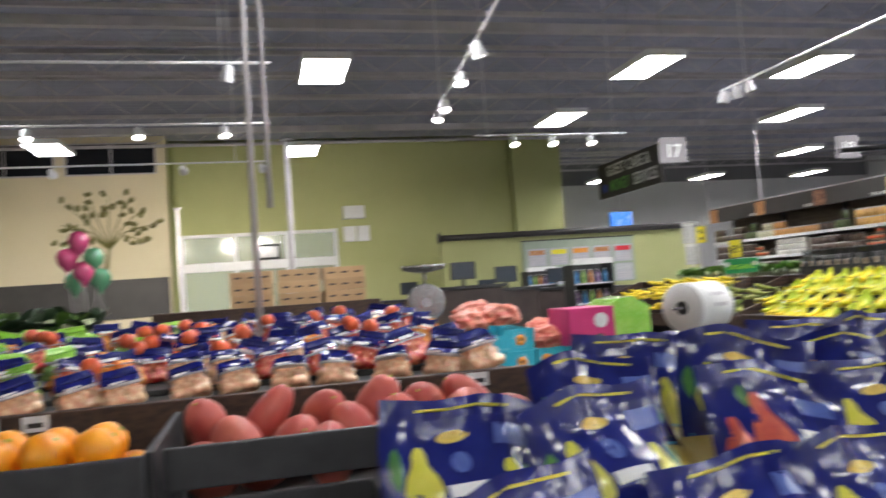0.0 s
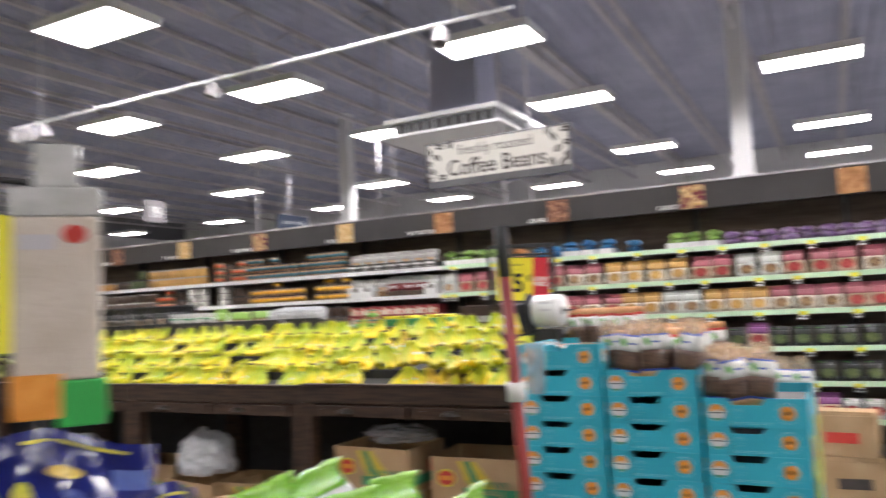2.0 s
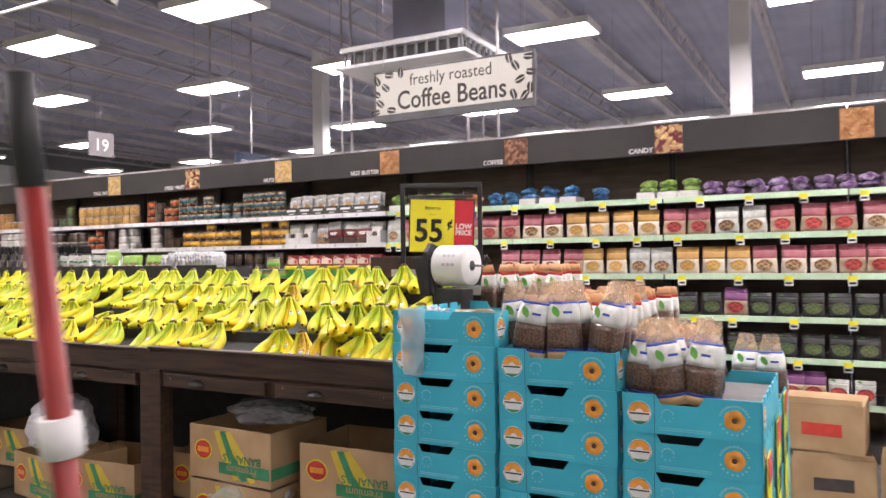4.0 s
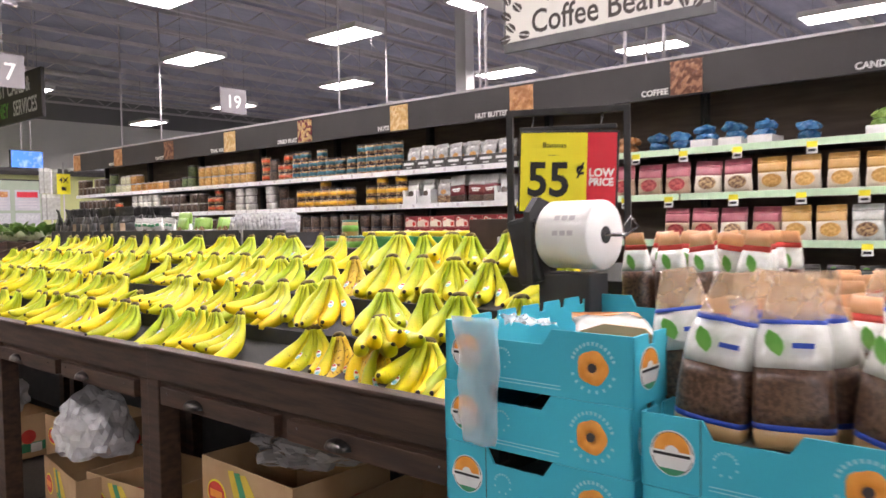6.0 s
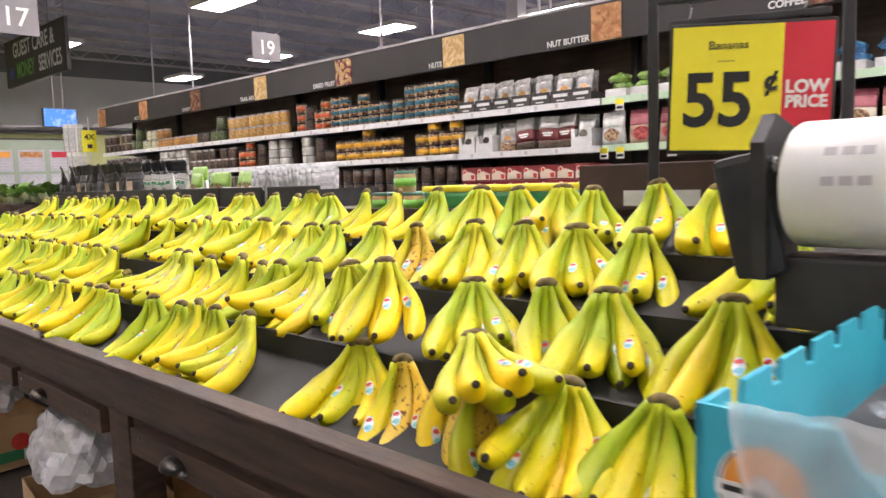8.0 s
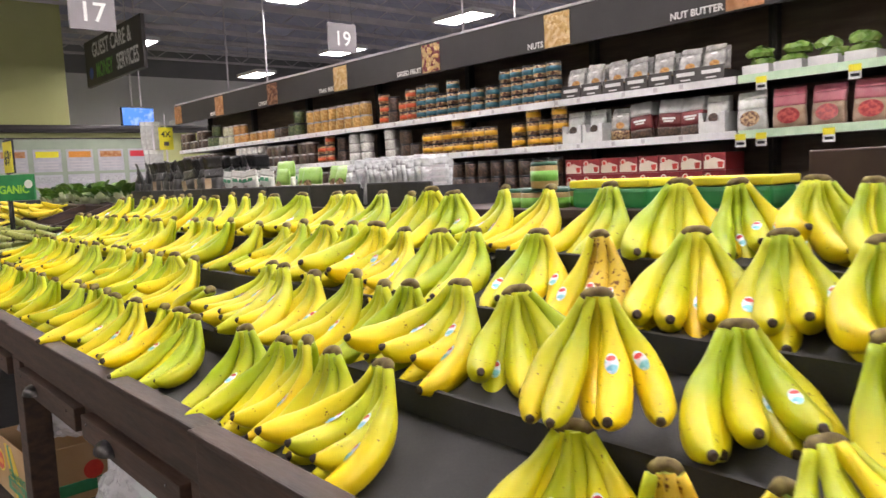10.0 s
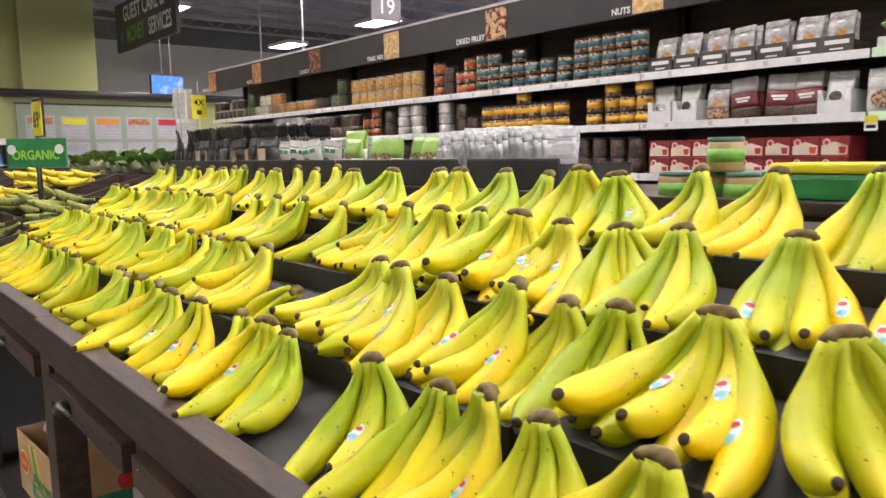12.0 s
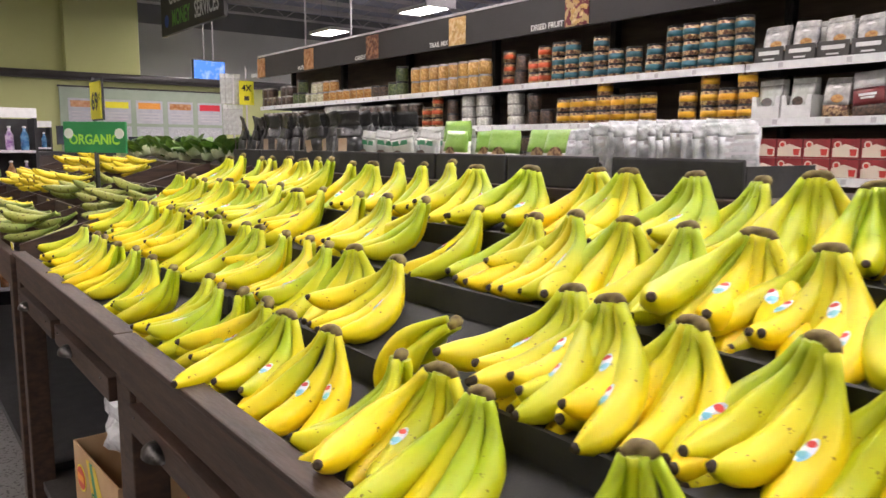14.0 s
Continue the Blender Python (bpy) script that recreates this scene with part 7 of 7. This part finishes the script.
def round_fruit(name, label, cat, m_, r, squash, group):
    bm = bmesh.new()
    bmesh.ops.create_uvsphere(bm, u_segments=20, v_segments=14, radius=r)
    for v in bm.verts:
        p = v.co / r
        dent = 0.10 * max(0, p.z - 0.9) / 0.1
        v.co = Vector((p.x * r, p.y * r, p.z * r * squash)) * (1 - dent * 0.6 + 0.03 * noise.noise(p * 1.5 + Vector((r * 100, 0, 0))))
    t = thing(name, label, cat, group=group)
    part("fruit", bm, m_, t, smooth=True)
    part("stem_end", lathe([(0.006, 0), (0.004, 0.004)], 8, pose(0, 0, r * squash * 0.93)), M_STEM, t)
    return t


og = round_fruit("orange", "large bright orange in a black tray", "orange", M_ORSKIN, 0.052, 0.95, "oranges")
pm = round_fruit("pomelo", "pink red pomelo in a black tray", "pomelo", M_POMSKIN, 0.072, 0.95, "pomelos")
for lv in range(2):
    for i in range(9 - lv):
        for j in range(2 + (1 - lv)):
            put(og, pose(-0.29 - 0.106 * (i + lv * 0.5), 1.88 + 0.104 * (j + lv * 0.5), 1.03 + lv * 0.082 + rs.uniform(-0.004, 0.004), rs.uniform(-60, 60), rs.uniform(-60, 60), rs.uniform(0, 360)))
for lv in range(1):
    for i in range(6):
        for j in range(3):
            put(pm, pose(-0.12 + 0.15 * (i + 0.5 * (j % 2)) + rs.uniform(-0.012, 0.012), 1.97 + 0.14 * j, 1.03 + 0.03 * j + rs.uniform(-0.006, 0.006), rs.uniform(-70, 70), rs.uniform(-70, 70), rs.uniform(0, 360)) @ Matrix.Diagonal((rs.uniform(0.82, 1.05), rs.uniform(0.82, 1.05), rs.uniform(0.85, 1.35), 1)))
sd = thing("display_table", "dark wooden sloped table of bagged fruit with price tags", "table", group="produce tables")
part("front_board", box(-4.6, 0.92, 2.50, 2.55, 1.0, 1.14, 0.005), M_WOOD, sd)
part("skirt", box(-4.6, 0.9, 2.55, 4.6, 0.0, 1.0, 0.005), M_WOOD, sd)
for i in range(6):
    part("step", box(-4.6, 0.9, 2.55 + 0.3 * i, 4.6, 1.0 if i == 0 else 1.10 + 0.02 * i, 1.12 + 0.02 * i, 0.003), M_TRAY, sd)
for x in (-2.2, -1.5, -0.75, -0.62, 0.42, 0.72):
    t = thing("price_tag", "white price tag on the table edge", "price tag", pose(x, 2.495, 1.12))
    part("card", box(-0.035, 0.035, -0.004, 0.0, -0.03, 0.015), M_WHITE, t)
    part("print_bar", box(-0.022, 0.022, -0.005, -0.004, -0.018, -0.004), M_BLACKINK, t)
F_PEACH = mat("peach_fruit_bag", (0.66, 0.30, 0.17), 0.3, (0.80, 0.56, 0.32), 22, bump=0.5, bscale=35, coat=0.8, ramp=(0.42, 0.58))
F_GRNB = mat("green_fruit_bag", (0.12, 0.26, 0.04), 0.22, (0.38, 0.50, 0.16), 22, bump=0.5, bscale=35, coat=0.8, ramp=(0.42, 0.58))
F_REDB = mat("red_fruit_bag", (0.45, 0.03, 0.03), 0.22, (0.66, 0.20, 0.10), 22, bump=0.5, bscale=35, coat=0.8, ramp=(0.42, 0.58))
F_ORB = mat("orange_fruit_bag", (0.62, 0.16, 0.03), 0.22, (0.72, 0.34, 0.08), 22, bump=0.5, bscale=35, coat=0.8, ramp=(0.42, 0.58))
M_THIN = mat("thin_clear_film", (0.7, 0.7, 0.7), 0.12, (0.8, 0.8, 0.8), 25, bump=0.6, bscale=40, coat=0.8, alpha=0.18)


def fruit_bag(c, m_, tp, pm_, sdv):
    """Round fruit heaped in a clear bag with a printed top."""
    r = random.Random(sdv)
    t = pouch("fruit_bag", "clear bag of " + c + " fruit with printed top", "fruit bag", 0.21, 0.14, 0.19, (("film", 0.55, 0.64, M_THIN), ("label", 0.64, 0.8, tp), ("top_seal", 0.8, 1.0, M_NAVY if tp is not M_LIME else M_LIME)), "bagged fruit", 0.008, sdv,
              (("print_bar", 0.03, 0.125, 0.035, 0.007, M_WHITE),))
    cs = []
    for k, (nx, ny) in enumerate(((4, 3), (4, 2), (3, 2))):
        for i in range(nx):
            for j in range(ny):
                cs.append((Vector(((j - (ny - 1) / 2) * 0.042 + r.uniform(-0.006, 0.006), (i - (nx - 1) / 2) * 0.049 + r.uniform(-0.006, 0.006), 0.042 * (k - 1))), r.uniform(0.025, 0.030)))
    bm = bmesh.new()
    bmesh.ops.create_icosphere(bm, subdivisions=4, radius=1.0)
    for v in bm.verts:
        d = v.co.normalized()
        far = 0.035
        for c, rad in cs:
            q = d.dot(c) ** 2 - c.length_squared + rad * rad
            if q > 0:
                far = max(far, d.dot(c) + math.sqrt(q))
        v.co = d * far + Vector((0, 0, 0.068))
    part("fruit", bm, m_, t, smooth=True)
    return t


BP = [fruit_bag(*q) for q in (("peach", F_PEACH, M_NAVY, F_PEACH, 1), ("green", F_GRNB, M_LIME, M_PEARP, 2), ("red", F_REDB, M_NAVY, F_BERRY, 3), ("orange", F_ORB, M_NAVY, M_ORSKIN, 4))]
for row in range(7):
    for i in range(20):
        x = 0.80 - i * 0.168 - 0.05 * (row % 2)
        y = 2.64 + row * 0.245
        z = 1.12 + 0.02 * min(5, int(row * 0.245 / 0.3 + 0.3))
        if row < 1:
            k = 0 if x > -1.1 else 1
        elif x < -1.0:
            k = 1 if rs.random() < 0.7 else 3
        else:
            k = rs.choice((2, 3, 2, 0)) if x > -0.3 else rs.choice((3, 3, 2, 1))
        put(BP[k], pose(x + rs.uniform(-0.03, 0.03), y + rs.uniform(-0.03, 0.03), z, rs.uniform(-15, 15), rs.uniform(0, 30), 90 + rs.uniform(-40, 40)) @ Matrix.Scale(0.80 + 0.025 * min(row, 4), 4))
M_TOM = mat("tomato_skin", (0.55, 0.05, 0.02), 0.3, (0.66, 0.12, 0.04), 8, rnd=0.15)
tm = round_fruit("tomato", "loose red orange fruit on the bags", "fruit", M_TOM, 0.035, 0.9, "loose red fruit")
for i in range(26):
    ty = rs.uniform(2.75, 4.1)
    put(tm, pose(rs.uniform(-1.2, 0.75), ty, 1.235 + 0.071 * (ty - 2.66), 0, 0, 0))

# crates with red net bags, pink and green boxes
stand = thing("display_table", "dark wooden display plinth under the crates", "table")
part("body", box(0.98, 2.35, 3.75, 4.55, 0.0, 0.945, 0.006), M_WOOD, stand)
for x, n in ((1.22, 2), (1.63, 1), (1.22 + 0.41 * 2, 1)):
    for k in range(n):
        copy_thing(crate0, Matrix.Translation((x, 3.82, 0.945 + k * 0.117)) @ pose(0, 0, 0, 0, 0, 90))
M_NETR = mat("red_net_bag", (0.50, 0.06, 0.04), 0.4, (0.68, 0.30, 0.20), 30, bump=0.4, bscale=60)
for i, (x, y, z) in enumerate(((1.12, 4.0, 1.22), (1.3, 4.02, 1.24), (1.22, 4.2, 1.26), (1.55, 4.0, 1.10), (1.72, 4.05, 1.11), (1.62, 4.2, 1.13))):
    crumple("net_bag", "red net bag of fruit in a crate", pose(x, y, z, 0, 0, i * 40), 0.10, 0.12, 0.075, 20 + i, M_NETR, 3, "fruit bag")
t = thing("carton", "hot pink printed carton with round badge", "carton", pose(1.74, 3.78, 1.062))
part("box", box(-0.13, 0.13, 0, 0.3, 0, 0.2, 0.004), mat("pink_carton", (0.50, 0.02, 0.14), 0.45, (0.56, 0.03, 0.17), 8), t)
part("badge", disc(0.04, 0, 0.002, 18, facing_front(0.05, -0.001, 0.13)), M_WHITE, t)
part("badge", disc(0.03, 0, 0.002, 18, facing_front(0.04, -0.001, 0.03)), M_INK, t)
t = thing("carton", "lime green arched carton", "carton", pose(2.02, 3.9, 1.062))
part("box", prism([(-0.13, 0), (0.13, 0), (0.13, 0.19), (0.06, 0.23), (-0.03, 0.24), (-0.13, 0.18)], 0.3), M_LIME, t, m=pose(0, 0, 0, 0, 0, 90))
scl = thing("hanging_scale", "round white produce scale with steel pan", "scale", pose(1.1, 4.98, 1.33))
part("dial", lathe([(0.115, -0.02), (0.12, 0), (0.115, 0.02)], 28, pose(0, 0, 0, 90, 0, 0)), M_WHITE, scl)
part("dial_ring", lathe([(0.122, -0.03), (0.128, -0.03), (0.128, 0.03), (0.122, 0.03)], 28, pose(0, 0, 0, 90, 0, 0)), M_CHROME, scl)
part("hub", lathe([(0.03, 0.0), (0.03, 0.032)], 14, pose(0, 0, 0, 90, 0, 0)), M_STEEL, scl)
part("pan", lathe([(0.04, 0.20), (0.14, 0.22), (0.16, 0.25), (0.155, 0.25), (0.13, 0.23)], 20), M_CHROME, scl)
part("stem", tube([(0, 0, 0.1), (0, 0, 0.21)], 0.012, 6), M_CHROME, scl)
part("post", tube([(0, 0.03, -1.33), (0, 0.03, -0.1)], 0.02, 8), M_STEEL, scl)

# cartons with hand holes piled behind
pile = thing("display_table", "dark wooden plinth under the cartons", "table")
part("body", box(-0.9, 1.1, 6.95, 7.5, 0.0, 1.36, 0.006), M_WOOD, pile)


def carton_holes():
    t = thing("fruit_carton", "brown fruit carton with hand holes", "cardboard box", group="piled fruit cartons")
    part("front", box(-0.19, 0.19, 0, 0.006, 0, 0.105, 0.001), M_CARD, t)
    part("back", box(-0.19, 0.19, 0.294, 0.3, 0, 0.105, 0.001), M_CARD, t)
    for x in (-0.19, 0.184):
        part("side", box(x, x + 0.006, 0.006, 0.294, 0, 0.105), M_CARD, t)
    part("lid", box(-0.186, 0.186, 0.004, 0.296, 0.098, 0.104), M_CARD, t)
    # Holes aren't cut: dark patches on the front paint the shade inside.
    for x in (-0.12, 0.0, 0.12):
        part("hand_hole", box(x - 0.03, x + 0.03, -0.002, 0.0, 0.045, 0.062), M_INK, t)
    return t


fc = carton_holes()
for i in range(3):
    for k in range(3 if i != 2 else 3):
        put(fc, pose(-0.05 + i * 0.42, 7.0 + 0.01 * k, 1.36 + k * 0.108, 0, 0, rs.uniform(-3, 3)))

# dark till counters, screens and shelves near the far wall
M_COUNTER = mat("dark_counter", (0.035, 0.022, 0.02), 0.5, (0.055, 0.038, 0.032), 4)


def counter(x, y, w, h, d=0.6):
    t = thing("service_counter", "dark brown service counter with a screen on top", "counter", pose(x, y, 0))
    part("body", box(-w / 2, w / 2, 0, d, 0, h - 0.04, 0.008), M_COUNTER, t)
    part("top", box(-w / 2 - 0.03, w / 2 + 0.03, -0.03, d + 0.03, h - 0.04, h, 0.006), M_BLACK, t)
    sc = part("screen", box(-0.16, 0.16, 0.2, 0.23, h + 0.08, h + 0.30, 0.006), M_BLACK, t)
    part("glass", box(-0.145, 0.145, 0.196, 0.2, h + 0.095, h + 0.285), mat("dark_screen", (0.03, 0.04, 0.05), 0.15, (0.05, 0.06, 0.08), 3), sc)
    part("stand", tube([(0, 0.22, h), (0, 0.22, h + 0.1)], 0.025, 8), M_BLACK, t)


for x, y, w, h in ((2.5, 8.9, 0.9, 1.42), (3.3, 9.6, 0.7, 1.35), (4.6, 11.0, 0.8, 1.3), (5.6, 12.2, 0.8, 1.3), (3.9, 12.5, 0.9, 1.2), (2.6, 13.0, 1.0, 1.25), (1.2, 11.0, 0.9, 1.3), (7.0, 14.5, 1.2, 1.2)):
    counter(x, y, w, h)


def drink_shelf(x, y):
    t = thing("drink_stand", "open stand of small bottles near the tills", "shelf", pose(x, y, 0))
    for dx in (-0.3, 0.28):
        part("side", box(dx, dx + 0.02, 0, 0.35, 0, 1.6), M_BLACK, t)
    part("back", box(-0.28, 0.28, 0.33, 0.35, 0.0, 1.6), M_BLACK, t)
    part("header", box(-0.3, 0.3, -0.01, 0.01, 1.6, 1.68), M_WHITE, t)
    for k in range(5):
        part("shelf", box(-0.28, 0.28, 0.0, 0.33, 0.2 + k * 0.28, 0.22 + k * 0.28), M_STEEL, t)
    for k in range(5):
        for i in range(5):
            b = thing("bottle", "small drink bottle on a stand", "bottle", pose(x - 0.22 + i * 0.11, y + 0.1, 0.22 + k * 0.28), group="bottles on the stand")
            part("bottle", lathe([(0.03, 0), (0.032, 0.01), (0.032, 0.12), (0.012, 0.16), (0.012, 0.18)], 10), (M_BLUEB, M_GRB, M_ORB, M_PUB)[(i + k) % 4], b)
            part("cap", lathe([(0.014, 0.18), (0.014, 0.195)], 8), M_WHITE, b)


drink_shelf(4.5, 9.6)
drink_shelf(5.3, 13.6)

# ---------------------------------------------------------------- far wall fittings
board = thing("notice_board", "wall board holding rows of printed posters", "notice board", pose(7.75, 17.97, 0))
part("panel", box(-1.24, 1.87, -0.02, 0.02, 1.25, 2.42, 0.006), mat("pale_board", (0.30, 0.36, 0.27), 0.5, (0.34, 0.40, 0.31), 4), board)
part("top_rail", box(-1.26, 1.89, -0.03, 0.02, 2.42, 2.45), M_FASCIA, board)
for i in range(5):
    for k in range(2):
        x = -1.1 + i * 0.6
        z = 1.78 - k * 0.5
        p = part("poster", box(x, x + 0.5, -0.026, -0.02, z, z + 0.44), mat("poster_paper", (0.42, 0.42, 0.46), 0.5, (0.5, 0.5, 0.53), 9), board)
        part("heading", box(x + 0.04, x + 0.46, -0.028, -0.026, z + 0.28, z + 0.40), (M_ORB, M_YELLOW, M_ORANGE, M_ORB, M_RED)[(i + k) % 5] if k == 0 else M_GREYP, p)
        for q in range(3):
            part("print_bar", box(x + 0.06, x + 0.44, -0.028, -0.026, z + 0.06 + q * 0.06, z + 0.085 + q * 0.06), M_STEEL, p)
tv = thing("wall_screen", "blue lit screen hung on two rods", "screen", pose(9.31, 17.9, 2.88, 0, 0, 8))
part("case", box(-0.36, 0.36, 0.0, 0.06, -0.2, 0.2, 0.01), M_BLACK, tv)
part("picture", box(-0.34, 0.34, -0.004, 0.0, -0.18, 0.18), mat("blue_screen_picture", (0.05, 0.22, 0.75), 0.3, (0.45, 0.6, 0.85), 6, emit=0.5, ramp=(0.5, 0.7)), tv)
for x in (-0.1, 0.1):
    part("rod", tube([(x, 0.03, 0.2), (x, 0.03, 2.6)], 0.014, 6), M_STEEL, tv)
for x, z, w, h in ((2.5, 3.55, 0.56, 0.34), (2.36, 2.98, 0.32, 0.4), (2.72, 2.98, 0.32, 0.4)):
    t = thing("wall_box", "pale grey metal control box on the wall", "control box", pose(x, 19.69, z))
    part("case", box(-w / 2, w / 2, -0.14, 0, -h / 2, h / 2, 0.01), M_GREYWALL, t)
    part("door", box(-w / 2 + 0.03, w / 2 - 0.03, -0.15, -0.14, -h / 2 + 0.03, h / 2 - 0.03, 0.003), M_LIPW, t)
M_DGLASS = mat("door_glass", (0.75, 0.85, 0.80), 0.05, trans=0.0, alpha=0.28, coat=1.0)
dw = tagged(thing("door_1", "white framed glazed sliding door with transom", "door", pose(0.06, 19.62, 0)), kind="structure")
for x in (-1.95, -0.66, 0.62, 1.88):
    part("jamb", box(x, x + 0.09, -0.06, 0.06, 0, 3.1, 0.006), M_LIPW, dw)
part("header", box(-1.95, 1.97, -0.08, 0.06, 2.2, 2.42, 0.006), M_LIPW, dw)
part("top_frame", box(-1.95, 1.97, -0.06, 0.06, 3.06, 3.14, 0.006), M_LIPW, dw)
for a, b in ((-1.86, -0.66), (-0.57, 0.62), (0.71, 1.88)):
    part("transom_pane", box(a, b, -0.006, 0.006, 2.42, 3.06), M_DGLASS, dw)
    part("door_pane", box(a, b, -0.006, 0.006, 0.1, 2.2), M_DGLASS, dw)
    part("kick_rail", box(a, b, -0.03, 0.03, 0.0, 0.1), M_LIPW, dw)
mon = thing("wall_screen", "dark screen mounted above the door", "screen", pose(0.26, 19.5, 2.62))
part("case", box(-0.28, 0.28, -0.03, 0.03, -0.2, 0.2, 0.01), M_BLACK, mon)
part("picture", box(-0.22, 0.22, -0.034, -0.03, -0.14, 0.14), M_GREYP, mon)
part("bracket", tube([(0, 0.03, 0), (0, 0.1, 0)], 0.03, 6), M_BLACK, mon)
for n_, x0, x1 in ((1, -4.26, -2.3), (2, -6.6, -4.55)):
    wn = tagged(thing("window_%d" % n_, "dark high office window in the cream wall", "window", pose((x0 + x1) / 2, 18.99, 5.0)), kind="structure")
    w = (x1 - x0) / 2
    part("pane", box(-w, w, -0.01, 0.0, -0.36, 0.36), mat("dark_window_glass", (0.012, 0.014, 0.018), 0.04), wn)
    for z in (-0.38, 0.36):
        part("window_frame", box(-w - 0.03, w + 0.03, -0.03, 0, z, z + 0.03), M_STEEL, wn)
    for x in (-w - 0.03, -0.015, w):
        part("window_frame", box(x, x + 0.03, -0.03, 0, -0.35, 0.36), M_STEEL, wn)
deco = thing("wall_art", "metal tree wall decoration with small leaves on the cream wall", "wall art", pose(-3.4, 18.93, 3.2))
M_DECO = mat("bronze_paint", (0.16, 0.15, 0.05), 0.5, (0.24, 0.22, 0.07), 12)
rd = random.Random(3)
for i in range(9):
    a = radians(-20 + i * 27)
    L = 0.75 + 0.35 * rd.random()
    tip = (L * math.cos(a) * 1.1, 0, L * math.sin(a) * 0.95 + 0.1)
    part("branch", tube([(0, 0, -0.35), (tip[0] * 0.35, 0, tip[2] * 0.2), (tip[0] * 0.7, 0, tip[2] * 0.7), tip], [0.022, 0.016, 0.012, 0.006], 5), M_DECO, deco)
    for k in range(5):
        f = 0.45 + 0.14 * k
        c = Vector((tip[0] * f + rd.uniform(-0.12, 0.12), -0.02, tip[2] * f + rd.uniform(-0.14, 0.14)))
        part("leaf", lathe([(0.01, -0.004), (0.075, 0), (0.01, 0.004)], 8, Matrix.Translation(c) @ pose(0, 0, 0, 90, rd.uniform(0, 180), 0) @ Matrix.Diagonal((1.2, 0.75, 1, 1))), M_DECO, deco)
part("trunk", tube([(-0.1, 0, -1.0), (-0.03, 0, -0.6), (0, 0, -0.3)], [0.05, 0.035, 0.024], 6), M_DECO, deco)

# balloons and flowers by the left aisle
M_BALP = mat("pink_balloon", (0.62, 0.06, 0.18), 0.25, (0.68, 0.10, 0.24), 3, coat=0.6)
M_BALG = mat("green_balloon", (0.10, 0.34, 0.16), 0.25, (0.14, 0.40, 0.2), 3, coat=0.6)
for i, (dx, dz, m_) in enumerate(((0, 0.16, M_BALP), (-0.1, 0.02, M_BALP), (0.02, -0.1, M_BALP), (0.1, 0.02, M_BALG), (-0.06, -0.18, M_BALG), (0.14, -0.16, M_BALG))):
    t = thing("balloon", "shiny foil balloon in a small cluster", "balloon", pose(-1.45 + dx, 6.95 + 0.02 * i, 1.86 + dz), group="balloons")
    part("skin", lathe([(0.006, -0.115), (0.03, -0.09), (0.075, -0.04), (0.088, 0.02), (0.065, 0.075), (0.02, 0.095), (0.002, 0.097)], 16), m_, t)
    part("knot", lathe([(0.012, -0.128), (0.005, -0.115)], 8), m_, t)
    part("string", tube([(0, 0, -0.12), (0.01, 0, -0.3), (-dx * 0.5, 0, -0.62)], 0.002, 4), M_WHITE, t)
fb = thing("flower_stand", "dark tiered stand of potted plants", "display base")
part("body", box(-5.5, -1.0, 5.6, 7.4, 0.0, 1.25, 0.01), M_BLACK, fb)
for i in range(60):
    put(GR[rs.choice((0, 1, 2, 2, 2))], pose(-1.15 - 0.12 * (i % 30) + rs.uniform(-0.03, 0.03), 5.7 + 0.3 * (i // 30) + rs.uniform(0, 0.2), 1.25 + rs.uniform(0, 0.03), rs.uniform(-20, 20), rs.uniform(-20, 20), rs.uniform(0, 360)) @ Matrix.Scale(1.5, 4))

# cartons on the floor by the low shelves
for x, y, z, a, lab in ((6.5, 0.15, 0.0, 6, "plain brown carton standing by the shelf"), (6.52, -0.32, 0.0, -4, "plain brown carton standing by the shelf"), (6.5, 0.17, 0.3, -5, "open brown carton stacked by the shelf"), (6.48, -0.36, 0.3, 3, "white printed carton stacked by the shelf")):
    c = thing("cardboard_box", lab, "cardboard box", pose(x, y, z, 0, 0, a), group="cartons by the shelf")
    mm = M_WHITE if "white" in lab else M_CARD
    part("body", box(-0.19, 0.19, -0.21, 0.21, 0.0, 0.27, 0.004), mm, c)
    part("flap", box(-0.19, -0.184, -0.2, 0.2, 0.27, 0.298), mm, c)
    part("print_block", box(-0.1915, -0.19, -0.1, 0.1, 0.09, 0.16), M_REDINK if z else M_INK, c)
copy_thing(crate0, pose(6.28, -0.45, 0.598, 0, 0, 3))
